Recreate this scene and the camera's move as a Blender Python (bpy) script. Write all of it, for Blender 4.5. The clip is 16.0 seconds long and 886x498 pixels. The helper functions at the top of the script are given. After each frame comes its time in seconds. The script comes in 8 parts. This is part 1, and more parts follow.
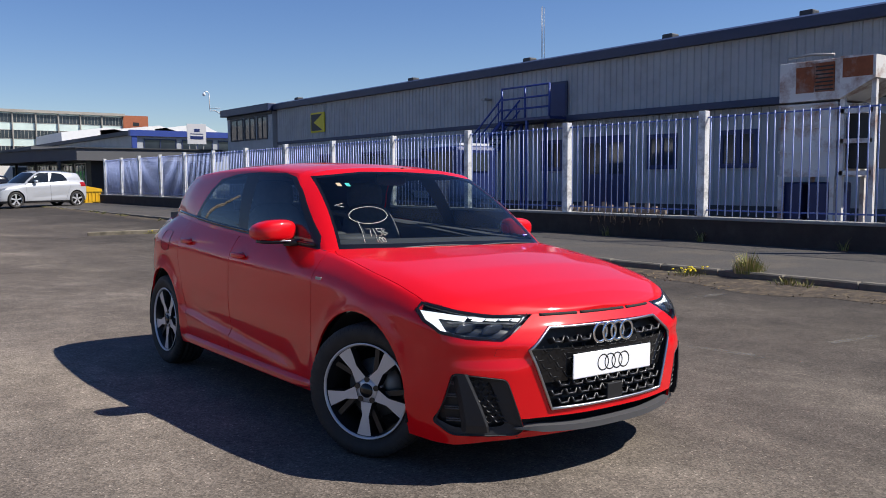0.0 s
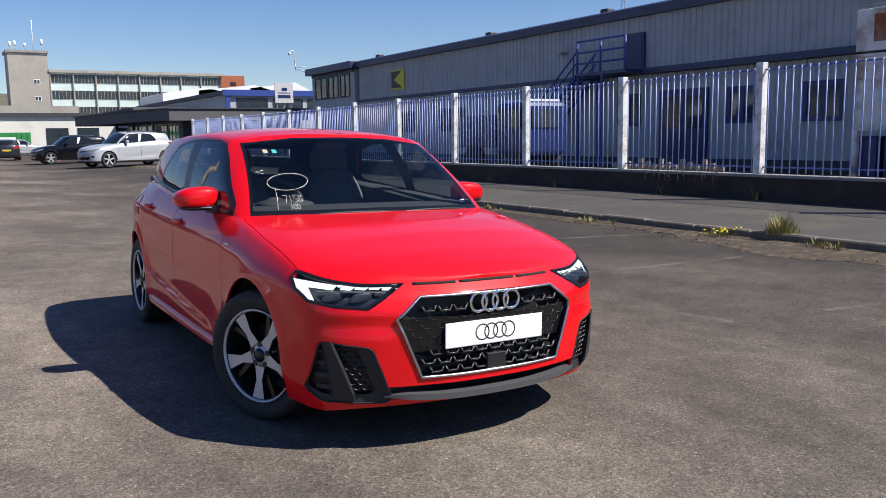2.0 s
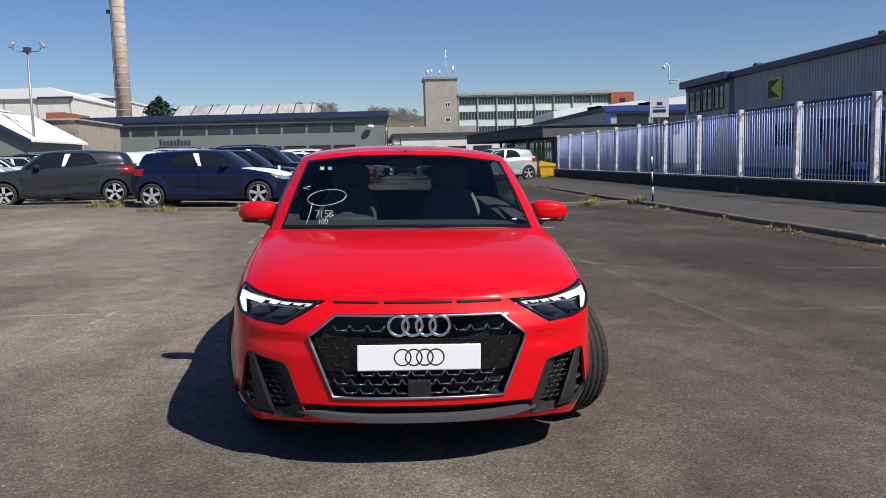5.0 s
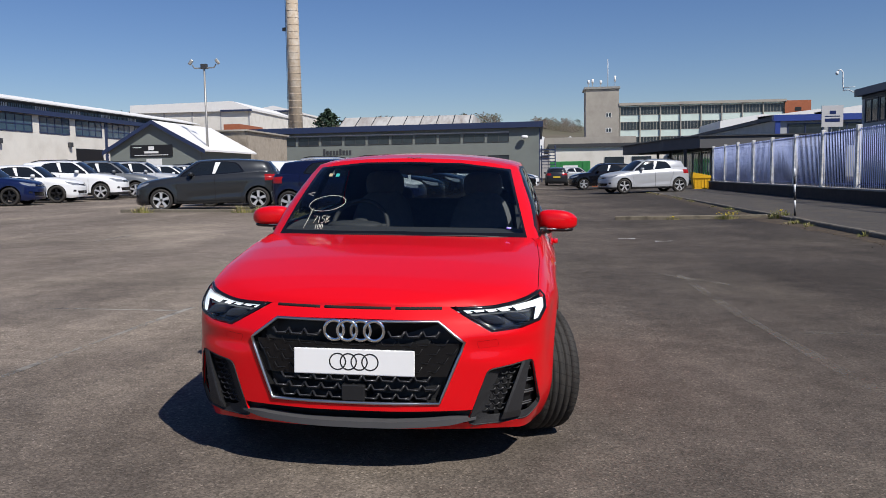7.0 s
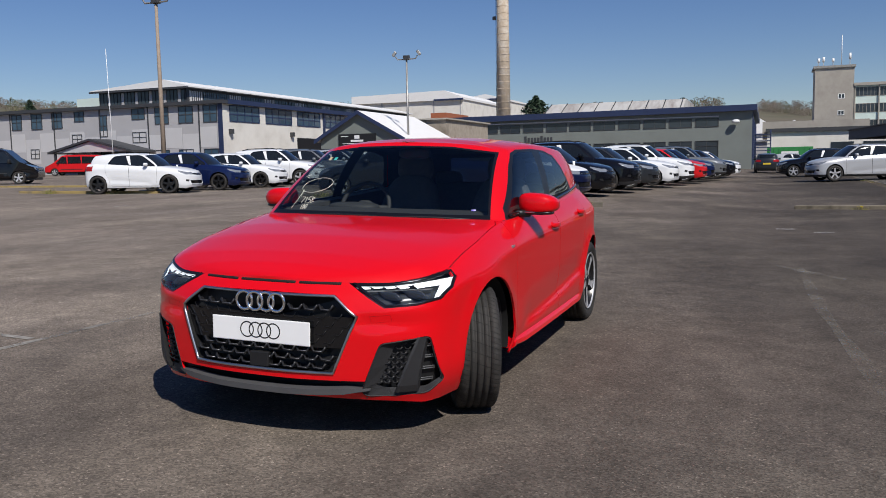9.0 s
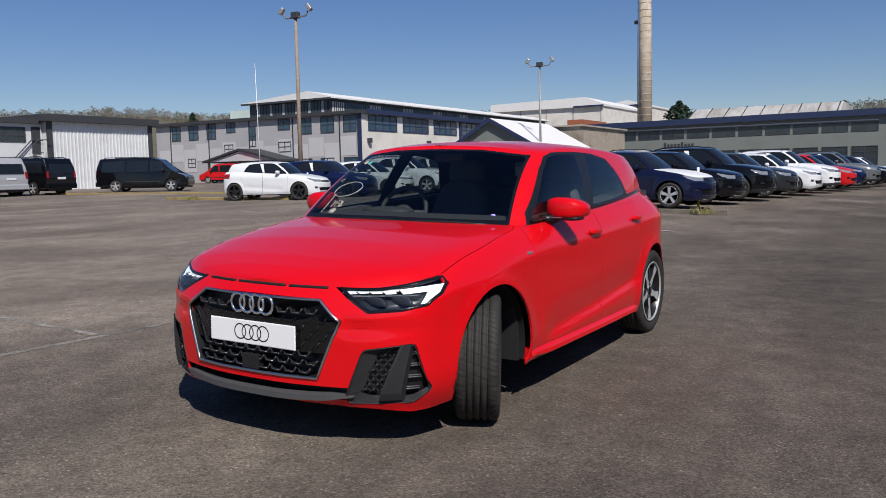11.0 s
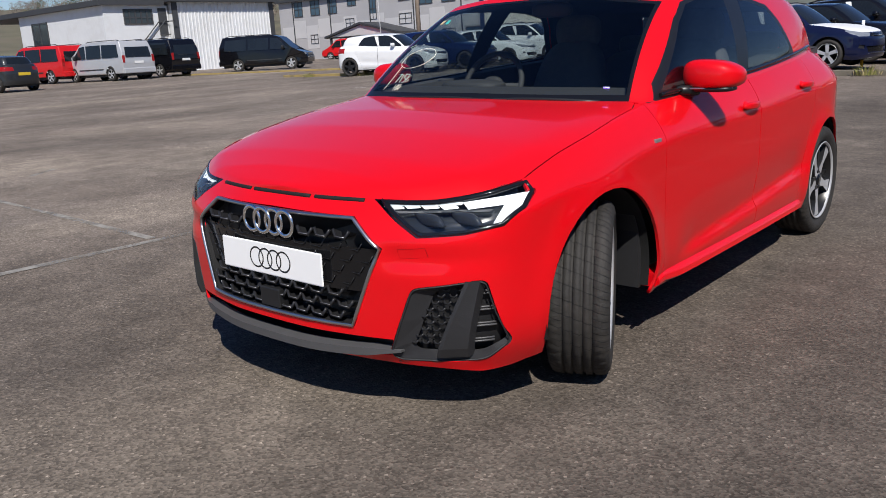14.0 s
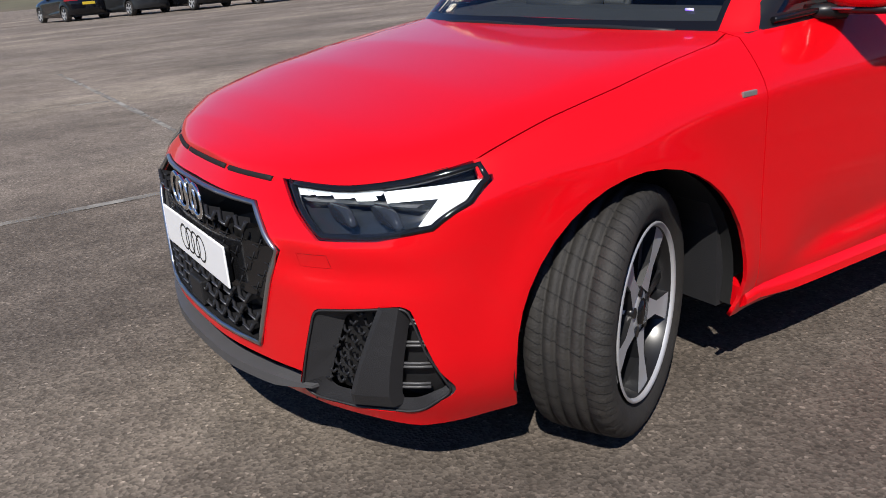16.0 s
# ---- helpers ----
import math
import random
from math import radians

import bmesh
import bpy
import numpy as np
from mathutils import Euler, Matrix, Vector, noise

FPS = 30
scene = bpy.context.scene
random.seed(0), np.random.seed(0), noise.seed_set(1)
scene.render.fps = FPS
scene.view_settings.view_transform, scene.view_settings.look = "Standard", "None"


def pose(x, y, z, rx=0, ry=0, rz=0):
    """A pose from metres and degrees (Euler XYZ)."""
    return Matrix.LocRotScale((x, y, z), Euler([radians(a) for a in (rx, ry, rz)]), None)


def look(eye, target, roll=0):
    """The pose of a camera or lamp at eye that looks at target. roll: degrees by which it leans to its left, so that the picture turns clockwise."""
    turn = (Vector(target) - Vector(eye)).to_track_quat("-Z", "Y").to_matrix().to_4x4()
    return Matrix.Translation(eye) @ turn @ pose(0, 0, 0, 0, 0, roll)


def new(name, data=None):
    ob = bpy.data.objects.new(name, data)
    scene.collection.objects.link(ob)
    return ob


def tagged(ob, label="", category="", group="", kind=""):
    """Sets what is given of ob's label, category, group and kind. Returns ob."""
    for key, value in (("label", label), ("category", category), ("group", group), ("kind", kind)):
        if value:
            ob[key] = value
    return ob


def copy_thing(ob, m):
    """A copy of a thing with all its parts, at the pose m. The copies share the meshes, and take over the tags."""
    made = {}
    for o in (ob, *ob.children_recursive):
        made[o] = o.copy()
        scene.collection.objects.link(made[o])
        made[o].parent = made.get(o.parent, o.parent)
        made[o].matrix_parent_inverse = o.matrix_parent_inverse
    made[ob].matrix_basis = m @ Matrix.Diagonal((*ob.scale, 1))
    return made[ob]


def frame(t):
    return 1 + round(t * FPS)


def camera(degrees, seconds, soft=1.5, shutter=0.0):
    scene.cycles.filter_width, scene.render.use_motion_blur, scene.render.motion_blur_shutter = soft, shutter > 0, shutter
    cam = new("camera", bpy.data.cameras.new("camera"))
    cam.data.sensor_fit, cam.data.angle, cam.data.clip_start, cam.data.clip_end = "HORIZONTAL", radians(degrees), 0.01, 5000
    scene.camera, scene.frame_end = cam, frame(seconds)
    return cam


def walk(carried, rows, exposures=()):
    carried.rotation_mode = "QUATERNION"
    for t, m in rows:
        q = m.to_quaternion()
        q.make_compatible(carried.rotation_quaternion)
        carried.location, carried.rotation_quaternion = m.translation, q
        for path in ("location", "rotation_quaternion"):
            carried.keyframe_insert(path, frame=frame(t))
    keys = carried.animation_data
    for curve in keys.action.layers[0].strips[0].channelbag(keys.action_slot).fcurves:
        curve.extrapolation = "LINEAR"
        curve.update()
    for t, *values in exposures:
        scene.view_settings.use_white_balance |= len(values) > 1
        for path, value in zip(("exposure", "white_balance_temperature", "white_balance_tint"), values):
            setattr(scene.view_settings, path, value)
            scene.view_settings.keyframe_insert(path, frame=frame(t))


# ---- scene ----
cam = camera(56.3, 16.0, soft=0.9)
# the yard falls a little towards the fence; LEVEL turns its plane into a level world
LEVEL = Vector((-0.02620, -0.00200, 0.99965)).rotation_difference(Vector((0, 0, 1))).to_matrix().to_4x4()
PATH = [
    (0, (-2.839, -3.219, 1.303), (-1.617, -1.645, 1.136), -0.3),
    (0.5, (-2.805, -3.269, 1.286), (-1.558, -1.72, 1.069), -1.5),
    (1, (-2.58, -3.331, 1.289), (-1.319, -1.801, 1.026), -1.7),
    (1.5, (-2.339, -3.506, 1.316), (-1.158, -1.913, 1.052), -1.9),
    (2, (-2.046, -3.75, 1.347), (-1.019, -2.055, 1.077), -0.9),
    (2.5, (-1.692, -3.918, 1.345), (-0.795, -2.155, 1.05), -0.6),
    (3, (-1.367, -4.086, 1.349), (-0.643, -2.243, 1.071), -0.3),
    (3.5, (-1.035, -4.187, 1.339), (-0.501, -2.278, 1.069), 0.4),
    (4, (-0.688, -4.212, 1.342), (-0.277, -2.27, 1.099), 0.7),
    (4.2, (-0.56, -4.215, 1.338), (-0.203, -2.26, 1.111), 0.5),
    (6.3, (0.392, -4.166, 1.292), (0.313, -2.178, 1.089), -2.8),
    (6.5, (0.481, -4.199, 1.301), (0.375, -2.212, 1.103), -2.2),
    (7, (0.795, -4.166, 1.277), (0.564, -2.188, 1.095), -1.0),
    (7.5, (1.154, -4.179, 1.276), (0.762, -2.226, 1.104), -1.4),
    (8, (1.524, -4.147, 1.271), (1.012, -2.223, 1.078), -1.0),
    (8.5, (1.868, -4.055, 1.245), (1.282, -2.155, 1.031), -0.4),
    (9, (2.156, -3.959, 1.227), (1.432, -2.106, 1.024), -1.1),
    (9.5, (2.383, -3.822, 1.213), (1.506, -2.036, 1.011), -1.1),
    (12, (2.731, -3.483, 1.184), (1.679, -1.791, 1.009), -1.7),
    (12.5, (2.716, -3.423, 1.172), (1.643, -1.751, 0.945), -2.7),
    (13, (2.566, -3.158, 1.136), (1.455, -1.528, 0.807), -2.8),
    (13.5, (2.417, -2.848, 1.135), (1.247, -1.281, 0.718), -3.1),
    (14, (2.233, -2.5, 1.148), (0.976, -1.016, 0.681), -3.4),
    (14.5, (2.053, -2.174, 1.149), (0.755, -0.744, 0.63), -4.2),
    (15, (2.04, -1.915, 1.14), (0.679, -0.565, 0.569), -4.6),
    (15.5, (2.126, -1.653, 1.141), (0.618, -0.484, 0.543), -4.3),
    (16, (2.175, -1.339, 1.119), (0.558, -0.346, 0.485), -5.2),
]
# the clip darkens a little as the camera turns towards the sun
EXPOSURES = [(0.0, 0.40), (1.0, 0.56), (2.0, 0.52), (3.5, 0.30), (7.0, -0.02), (9.5, -0.15), (12.5, -0.06), (14.0, 0.06), (16.0, 0.12)]
walk(cam, [(t, look(eye, aim, roll)) for t, eye, aim, roll in PATH], EXPOSURES)

# ---- sky, sun and exposure ----
SUN_FROM = Vector((0.66, -0.60, 1.0)).normalized()
world = bpy.data.worlds.new("sky")
scene.world = world
world.use_nodes = True
wn, wl = world.node_tree.nodes, world.node_tree.links
sky = wn.new("ShaderNodeTexSky")
sky.sky_type, sky.sun_disc = "NISHITA", False
sky.sun_elevation = math.asin(SUN_FROM.z)
sky.sun_rotation = math.atan2(SUN_FROM.x, SUN_FROM.y)
sky.air_density, sky.dust_density, sky.ozone_density = 1.0, 0.1, 2.2
tone = wn.new("ShaderNodeHueSaturation")
tone.inputs["Saturation"].default_value = 1.2
tone.inputs["Hue"].default_value = 0.508
wl.new(sky.outputs[0], tone.inputs["Color"])
cast = wn.new("ShaderNodeMix")
cast.data_type, cast.blend_type = "RGBA", "MULTIPLY"
cast.inputs[0].default_value, cast.inputs[7].default_value = 1.0, (0.96, 1.0, 1.17, 1)
wl.new(tone.outputs[0], cast.inputs[6])
wl.new(cast.outputs[2], wn["Background"].inputs[0])
wn["Background"].inputs[1].default_value = 0.070
sun = new("sun", bpy.data.lights.new("sun", "SUN"))
sun.data.energy, sun.data.angle, sun.data.color = 5.0, radians(0.53), (1.0, 0.955, 0.89)
sun.matrix_world = look((20, -20, 40), Vector((20, -20, 40)) - SUN_FROM)


# ---- materials ----
def material(name, color, rough=0.6, metal=0.0, spread=0.0, scale=8.0, bump=0.0, bump_scale=60.0,
             coat=0.0, dirt=None, dirt_scale=1.2, dirt_amount=0.0, ior=1.5, stretch=(1, 1, 1), per_object=0.0):
    """A principled surface with broad and fine variation of colour, and fine relief."""
    m = bpy.data.materials.new(name)
    m.use_nodes = True
    n, l = m.node_tree.nodes, m.node_tree.links
    b = n["Principled BSDF"]
    b.inputs["Base Color"].default_value = (*color, 1)
    b.inputs["Roughness"].default_value = rough
    b.inputs["Metallic"].default_value = metal
    b.inputs["Coat Weight"].default_value = coat
    b.inputs["Coat Roughness"].default_value = 0.03
    b.inputs["IOR"].default_value = ior
    tc = n.new("ShaderNodeTexCoord")
    mp = n.new("ShaderNodeMapping")
    mp.inputs["Scale"].default_value = stretch
    l.new(tc.outputs["Object"], mp.inputs[0])
    last = None
    if spread or dirt_amount or per_object:
        t = n.new("ShaderNodeTexNoise")
        t.inputs["Scale"].default_value, t.inputs["Detail"].default_value = scale, 6.0
        l.new(mp.outputs[0], t.inputs["Vector"])
        mix = n.new("ShaderNodeMix")
        mix.data_type = "RGBA"
        mix.inputs[6].default_value = (*[max(0.0, c * (1 - spread)) for c in color], 1)
        mix.inputs[7].default_value = (*[min(1.0, c * (1 + spread)) for c in color], 1)
        l.new(t.outputs[0], mix.inputs[0])
        last = mix.outputs[2]
        if dirt_amount:
            t2 = n.new("ShaderNodeTexNoise")
            t2.inputs["Scale"].default_value, t2.inputs["Detail"].default_value = dirt_scale, 8.0
            t2.inputs["Roughness"].default_value = 0.65
            l.new(mp.outputs[0], t2.inputs["Vector"])
            ramp = n.new("ShaderNodeMapRange")
            ramp.inputs[1].default_value, ramp.inputs[2].default_value = 0.48, 0.68
            ramp.inputs[3].default_value, ramp.inputs[4].default_value = 0.0, dirt_amount
            l.new(t2.outputs[0], ramp.inputs[0])
            m2 = n.new("ShaderNodeMix")
            m2.data_type = "RGBA"
            l.new(ramp.outputs[0], m2.inputs[0])
            l.new(last, m2.inputs[6])
            m2.inputs[7].default_value = (*(dirt or (0.05, 0.04, 0.03)), 1)
            last = m2.outputs[2]
        if per_object:
            oi = n.new("ShaderNodeObjectInfo")
            hsv = n.new("ShaderNodeHueSaturation")
            mr = n.new("ShaderNodeMapRange")
            mr.inputs[3].default_value, mr.inputs[4].default_value = 1 - per_object, 1 + per_object
            l.new(oi.outputs["Random"], mr.inputs[0])
            l.new(mr.outputs[0], hsv.inputs["Value"])
            l.new(last, hsv.inputs["Color"])
            last = hsv.outputs[0]
        l.new(last, b.inputs["Base Color"])
    if bump:
        t3 = n.new("ShaderNodeTexNoise")
        t3.inputs["Scale"].default_value, t3.inputs["Detail"].default_value = bump_scale, 4.0
        l.new(mp.outputs[0], t3.inputs["Vector"])
        bp = n.new("ShaderNodeBump")
        bp.inputs["Strength"].default_value, bp.inputs["Distance"].default_value = bump, 0.01
        l.new(t3.outputs[0], bp.inputs["Height"])
        l.new(bp.outputs[0], b.inputs["Normal"])
    return m


def glass(name, tint, rough=0.0, gloss=0.045):
    """A tinted pane: part clear, part dark film, with a real glossy face."""
    m = bpy.data.materials.new(name)
    m.use_nodes = True
    n, l = m.node_tree.nodes, m.node_tree.links
    n.remove(n["Principled BSDF"])
    out = n["Material Output"]
    tr, gl, mx, fr = (n.new("ShaderNodeBsdfTransparent"), n.new("ShaderNodeBsdfGlossy"), n.new("ShaderNodeMixShader"), n.new("ShaderNodeLayerWeight"))
    tr.inputs[0].default_value = (*tint, 1)
    gl.inputs["Roughness"].default_value = rough
    # gloss rises from a few percent face on to all of the light at a glance, the same from both sides
    fr.inputs[0].default_value = 0.5
    pw, ad = n.new("ShaderNodeMath"), n.new("ShaderNodeMath")
    pw.operation, ad.operation = "POWER", "MULTIPLY_ADD"
    pw.inputs[1].default_value = 5.0
    ad.inputs[1].default_value, ad.inputs[2].default_value = 0.975 - gloss, gloss
    l.new(fr.outputs["Facing"], pw.inputs[0])
    l.new(pw.outputs[0], ad.inputs[0])
    l.new(ad.outputs[0], mx.inputs[0])
    l.new(tr.outputs[0], mx.inputs[1])
    l.new(gl.outputs[0], mx.inputs[2])
    l.new(mx.outputs[0], out.inputs[0])
    return m


def asphalt():
    m = bpy.data.materials.new("asphalt")
    m.use_nodes = True
    n, l = m.node_tree.nodes, m.node_tree.links
    b = n["Principled BSDF"]
    tc = n.new("ShaderNodeTexCoord")

    def tex(scale, detail=6.0, rough=0.6, stretch=None):
        t = n.new("ShaderNodeTexNoise")
        t.inputs["Scale"].default_value, t.inputs["Detail"].default_value, t.inputs["Roughness"].default_value = scale, detail, rough
        if stretch:
            mp = n.new("ShaderNodeMapping")
            mp.inputs["Scale"].default_value = stretch
            l.new(tc.outputs["Object"], mp.inputs[0])
            l.new(mp.outputs[0], t.inputs["Vector"])
        else:
            l.new(tc.outputs["Object"], t.inputs["Vector"])
        return t.outputs[0]

    def ramp(src, a, c, lo, hi):
        r = n.new("ShaderNodeMapRange")
        for i, v in enumerate((a, c, lo, hi)):
            r.inputs[i + 1].default_value = v
        l.new(src, r.inputs[0])
        return r.outputs[0]

    def mul(x, y):
        k = n.new("ShaderNodeMath")
        k.operation = "MULTIPLY"
        l.new(x, k.inputs[0])
        l.new(y, k.inputs[1])
        return k.outputs[0]

    def add(x, y):
        k = n.new("ShaderNodeMath")
        l.new(x, k.inputs[0])
        l.new(y, k.inputs[1])
        return k.outputs[0]

    # worn and dusty on the parking side, darker newer surface towards the kerb
    pos = n.new("ShaderNodeSeparateXYZ")
    l.new(tc.outputs["Object"], pos.inputs[0])
    across = add(pos.outputs[0], ramp(tex(0.16, 4.0), 0.3, 0.7, -3.0, 3.0))
    wear = ramp(across, -4.3, 4.6, 1.48, 0.41)
    broad = ramp(tex(0.30, 5.0, 0.6), 0.32, 0.68, 0.74, 1.26)
    streak = ramp(tex(0.75, 5.0, 0.6, (1.0, 0.3, 1.0)), 0.35, 0.68, 0.82, 1.2)
    mid = ramp(tex(4.0, 6.0, 0.7), 0.32, 0.68, 0.78, 1.22)
    fine = ramp(tex(38.0, 4.0, 0.7), 0.3, 0.7, 0.80, 1.2)
    vor = n.new("ShaderNodeTexVoronoi")
    vor.inputs["Scale"].default_value = 115.0
    l.new(tc.outputs["Object"], vor.inputs["Vector"])
    sep = n.new("ShaderNodeSeparateColor")
    l.new(vor.outputs["Color"], sep.inputs[0])
    grit = ramp(sep.outputs[0], 0.0, 1.0, 0.62, 1.34)
    stone = ramp(sep.outputs[1], 0.93, 1.0, 1.0, 1.9)
    val = mul(mul(mul(mul(broad, streak), wear), mul(mul(mid, fine), grit)), stone)
    base = n.new("ShaderNodeMix")
    base.data_type = "RGBA"
    base.inputs[6].default_value, base.inputs[7].default_value = (0.121, 0.097, 0.077, 1), (0.122, 0.104, 0.088, 1)
    l.new(tex(0.6), base.inputs[0])
    # pale dust in soft drifts
    dust = n.new("ShaderNodeMix")
    dust.data_type = "RGBA"
    drift = ramp(tex(0.42, 7.0, 0.62, (0.8, 0.35, 1.0)), 0.50, 0.70, 0.0, 0.8)
    l.new(drift, dust.inputs[0])
    l.new(base.outputs[2], dust.inputs[6])
    dust.inputs[7].default_value = (0.215, 0.18, 0.142, 1)
    sc = n.new("ShaderNodeVectorMath")
    sc.operation = "SCALE"
    l.new(dust.outputs[2], sc.inputs[0])
    l.new(val, sc.inputs["Scale"])
    l.new(sc.outputs[0], b.inputs["Base Color"])
    b.inputs["Roughness"].default_value = 0.9
    b.inputs["Specular IOR Level"].default_value = 0.25
    bp = n.new("ShaderNodeBump")
    bp.inputs["Strength"].default_value, bp.inputs["Distance"].default_value = 0.4, 0.005
    l.new(vor.outputs["Distance"], bp.inputs["Height"])
    l.new(bp.outputs[0], b.inputs["Normal"])
    return m


M = {}
M["asphalt"] = asphalt()
M["pavement"] = material("pavement", (0.060, 0.053, 0.046), 0.9, spread=0.35, scale=14, bump=0.5, bump_scale=120, dirt=(0.115, 0.092, 0.066), dirt_scale=1.1, dirt_amount=0.6)
M["kerb"] = material("kerb_concrete", (0.16, 0.14, 0.11), 0.9, spread=0.3, scale=9, bump=0.5, bump_scale=70, dirt=(0.08, 0.07, 0.05), dirt_scale=3, dirt_amount=0.7)
M["soil"] = material("soil", (0.055, 0.040, 0.027), 1.0, spread=0.6, scale=16, bump=1.0, bump_scale=45, dirt=(0.17, 0.125, 0.07), dirt_scale=7, dirt_amount=0.75)
M["line"] = material("worn_line_paint", (0.33, 0.31, 0.275), 0.85, spread=0.25, scale=20, dirt=(0.095, 0.088, 0.08), dirt_scale=5, dirt_amount=0.95)
def wear_through(m, lo, hi, most):
    """Lets a thin coat of paint wear away in patches."""
    n, l = m.node_tree.nodes, m.node_tree.links
    tc, t, r = n.new("ShaderNodeTexCoord"), n.new("ShaderNodeTexNoise"), n.new("ShaderNodeMapRange")
    t.inputs["Scale"].default_value, t.inputs["Detail"].default_value, t.inputs["Roughness"].default_value = 2.2, 9.0, 0.75
    l.new(tc.outputs["Object"], t.inputs["Vector"])
    for i, v in enumerate((lo, hi, 0.0, most)):
        r.inputs[i + 1].default_value = v
    l.new(t.outputs[0], r.inputs[0])
    l.new(r.outputs[0], n["Principled BSDF"].inputs["Alpha"])


wear_through(M["line"], 0.35, 0.57, 0.95)
M["ghost_line"] = material("nearly_gone_line_paint", (0.27, 0.25, 0.215), 0.9, spread=0.3, scale=16)
wear_through(M["ghost_line"], 0.42, 0.68, 0.4)
M["cladding"] = material("grey_cladding", (0.40, 0.41, 0.415), 0.55, spread=0.08, scale=3, dirt=(0.20, 0.19, 0.18), dirt_scale=0.7, dirt_amount=0.35)
M["navy_trim"] = material("navy_painted_trim", (0.022, 0.034, 0.085), 0.45, spread=0.2, scale=3)
M["navy"] = material("navy_paint", (0.014, 0.026, 0.11), 0.4, spread=0.15, scale=5)
M["blue_rail"] = material("blue_railing_paint", (0.03, 0.06, 0.27), 0.45, spread=0.2, scale=7)
M["fence_blue"] = material("pale_blue_fence_bar", (0.34, 0.41, 0.68), 0.55, spread=0.12, scale=4)
M["post_white"] = material("flaking_white_post", (0.78, 0.77, 0.74), 0.6, spread=0.08, scale=6, dirt=(0.13, 0.11, 0.09), dirt_scale=3.5, dirt_amount=0.8)
M["plinth"] = material("dark_brick_plinth", (0.045, 0.033, 0.027), 0.9, spread=0.35, scale=5, bump=0.5, bump_scale=30, dirt=(0.09, 0.075, 0.06), dirt_scale=2, dirt_amount=0.4)
M["coping"] = material("plinth_coping", (0.30, 0.29, 0.27), 0.85, spread=0.2, scale=5, dirt=(0.1, 0.09, 0.08), dirt_scale=2, dirt_amount=0.5)
M["shed_green"] = material("sage_green_render", (0.185, 0.205, 0.19), 0.8, spread=0.07, scale=2, dirt=(0.12, 0.12, 0.11), dirt_scale=0.5, dirt_amount=0.3)
M["white_wall"] = material("white_render", (0.72, 0.69, 0.63), 0.8, spread=0.07, scale=2, dirt=(0.42, 0.38, 0.32), dirt_scale=0.5, dirt_amount=0.4)
M["grey_panel"] = material("grey_panel", (0.42, 0.41, 0.415), 0.7, spread=0.1, scale=0.6)
M["grey_panel_b"] = material("pale_grey_panel", (0.54, 0.53, 0.53), 0.7, spread=0.1, scale=0.6)
M["white_metal"] = material("white_metal_sheet", (0.68, 0.69, 0.70), 0.5, spread=0.06, scale=2, dirt=(0.45, 0.43, 0.40), dirt_scale=0.8, dirt_amount=0.3)
M["roof_white"] = material("white_roof_sheet", (0.78, 0.77, 0.75), 0.6, spread=0.06, scale=2)
M["roof_tan"] = material("lichen_asbestos_roof", (0.36, 0.31, 0.25), 0.9, spread=0.3, scale=3, dirt=(0.14, 0.11, 0.08), dirt_scale=0.6, dirt_amount=0.7)
M["roof_pale"] = material("stained_roof_sheet", (0.47, 0.46, 0.44), 0.85, spread=0.15, scale=1, dirt=(0.16, 0.12, 0.10), dirt_scale=0.35, dirt_amount=0.8, stretch=(1, 0.2, 0.2))
M["charcoal"] = material("charcoal_trim", (0.045, 0.047, 0.052), 0.6, spread=0.15, scale=3)
M["black"] = material("black_plastic", (0.012, 0.012, 0.013), 0.5, spread=0.2, scale=12)
M["concrete"] = material("tower_concrete", (0.36, 0.33, 0.285), 0.9, spread=0.12, scale=1.2, dirt=(0.25, 0.22, 0.19), dirt_scale=0.4, dirt_amount=0.5)
M["brick"] = material("orange_brick", (0.36, 0.115, 0.055), 0.9, spread=0.25, scale=4)
M["window"] = material("dark_window_glass", (0.035, 0.045, 0.055), 0.06, spread=0.5, scale=0.8)
M["window_blue"] = material("blue_window_glass", (0.05, 0.09, 0.13), 0.06, spread=0.6, scale=0.7)
M["mint"] = material("pale_mint_panel", (0.62, 0.72, 0.66), 0.6, spread=0.15, scale=0.7)
M["rust"] = material("rusted_steel", (0.27, 0.085, 0.035), 0.9, spread=0.4, scale=6, dirt=(0.42, 0.36, 0.32), dirt_scale=2, dirt_amount=0.6)
M["rusty_white"] = material("rust_streaked_white_steel", (0.72, 0.70, 0.66), 0.65, spread=0.08, scale=4, dirt=(0.24, 0.085, 0.035), dirt_scale=1.6, dirt_amount=0.95)
M["chimney"] = material("weathered_chimney", (0.47, 0.38, 0.285), 0.95, spread=0.2, scale=2.5, bump=0.5, bump_scale=20, dirt=(0.64, 0.59, 0.52), dirt_scale=0.7, dirt_amount=0.8)
M["steel"] = material("galvanised_steel", (0.36, 0.35, 0.33), 0.5, metal=0.6, spread=0.15, scale=6)
M["rusty_pole"] = material("rusty_lamp_pole", (0.30, 0.235, 0.18), 0.8, spread=0.3, scale=8)
M["yellow"] = material("yellow_plastic", (0.75, 0.42, 0.01), 0.5, spread=0.12, scale=6)
M["sign_yellow"] = material("sign_yellow", (0.70, 0.60, 0.02), 0.5, spread=0.08, scale=3)
M["paper"] = material("white_plastic", (0.78, 0.78, 0.77), 0.4, spread=0.03, scale=6)
M["green_skip"] = material("green_container", (0.03, 0.22, 0.06), 0.6, spread=0.15, scale=3)
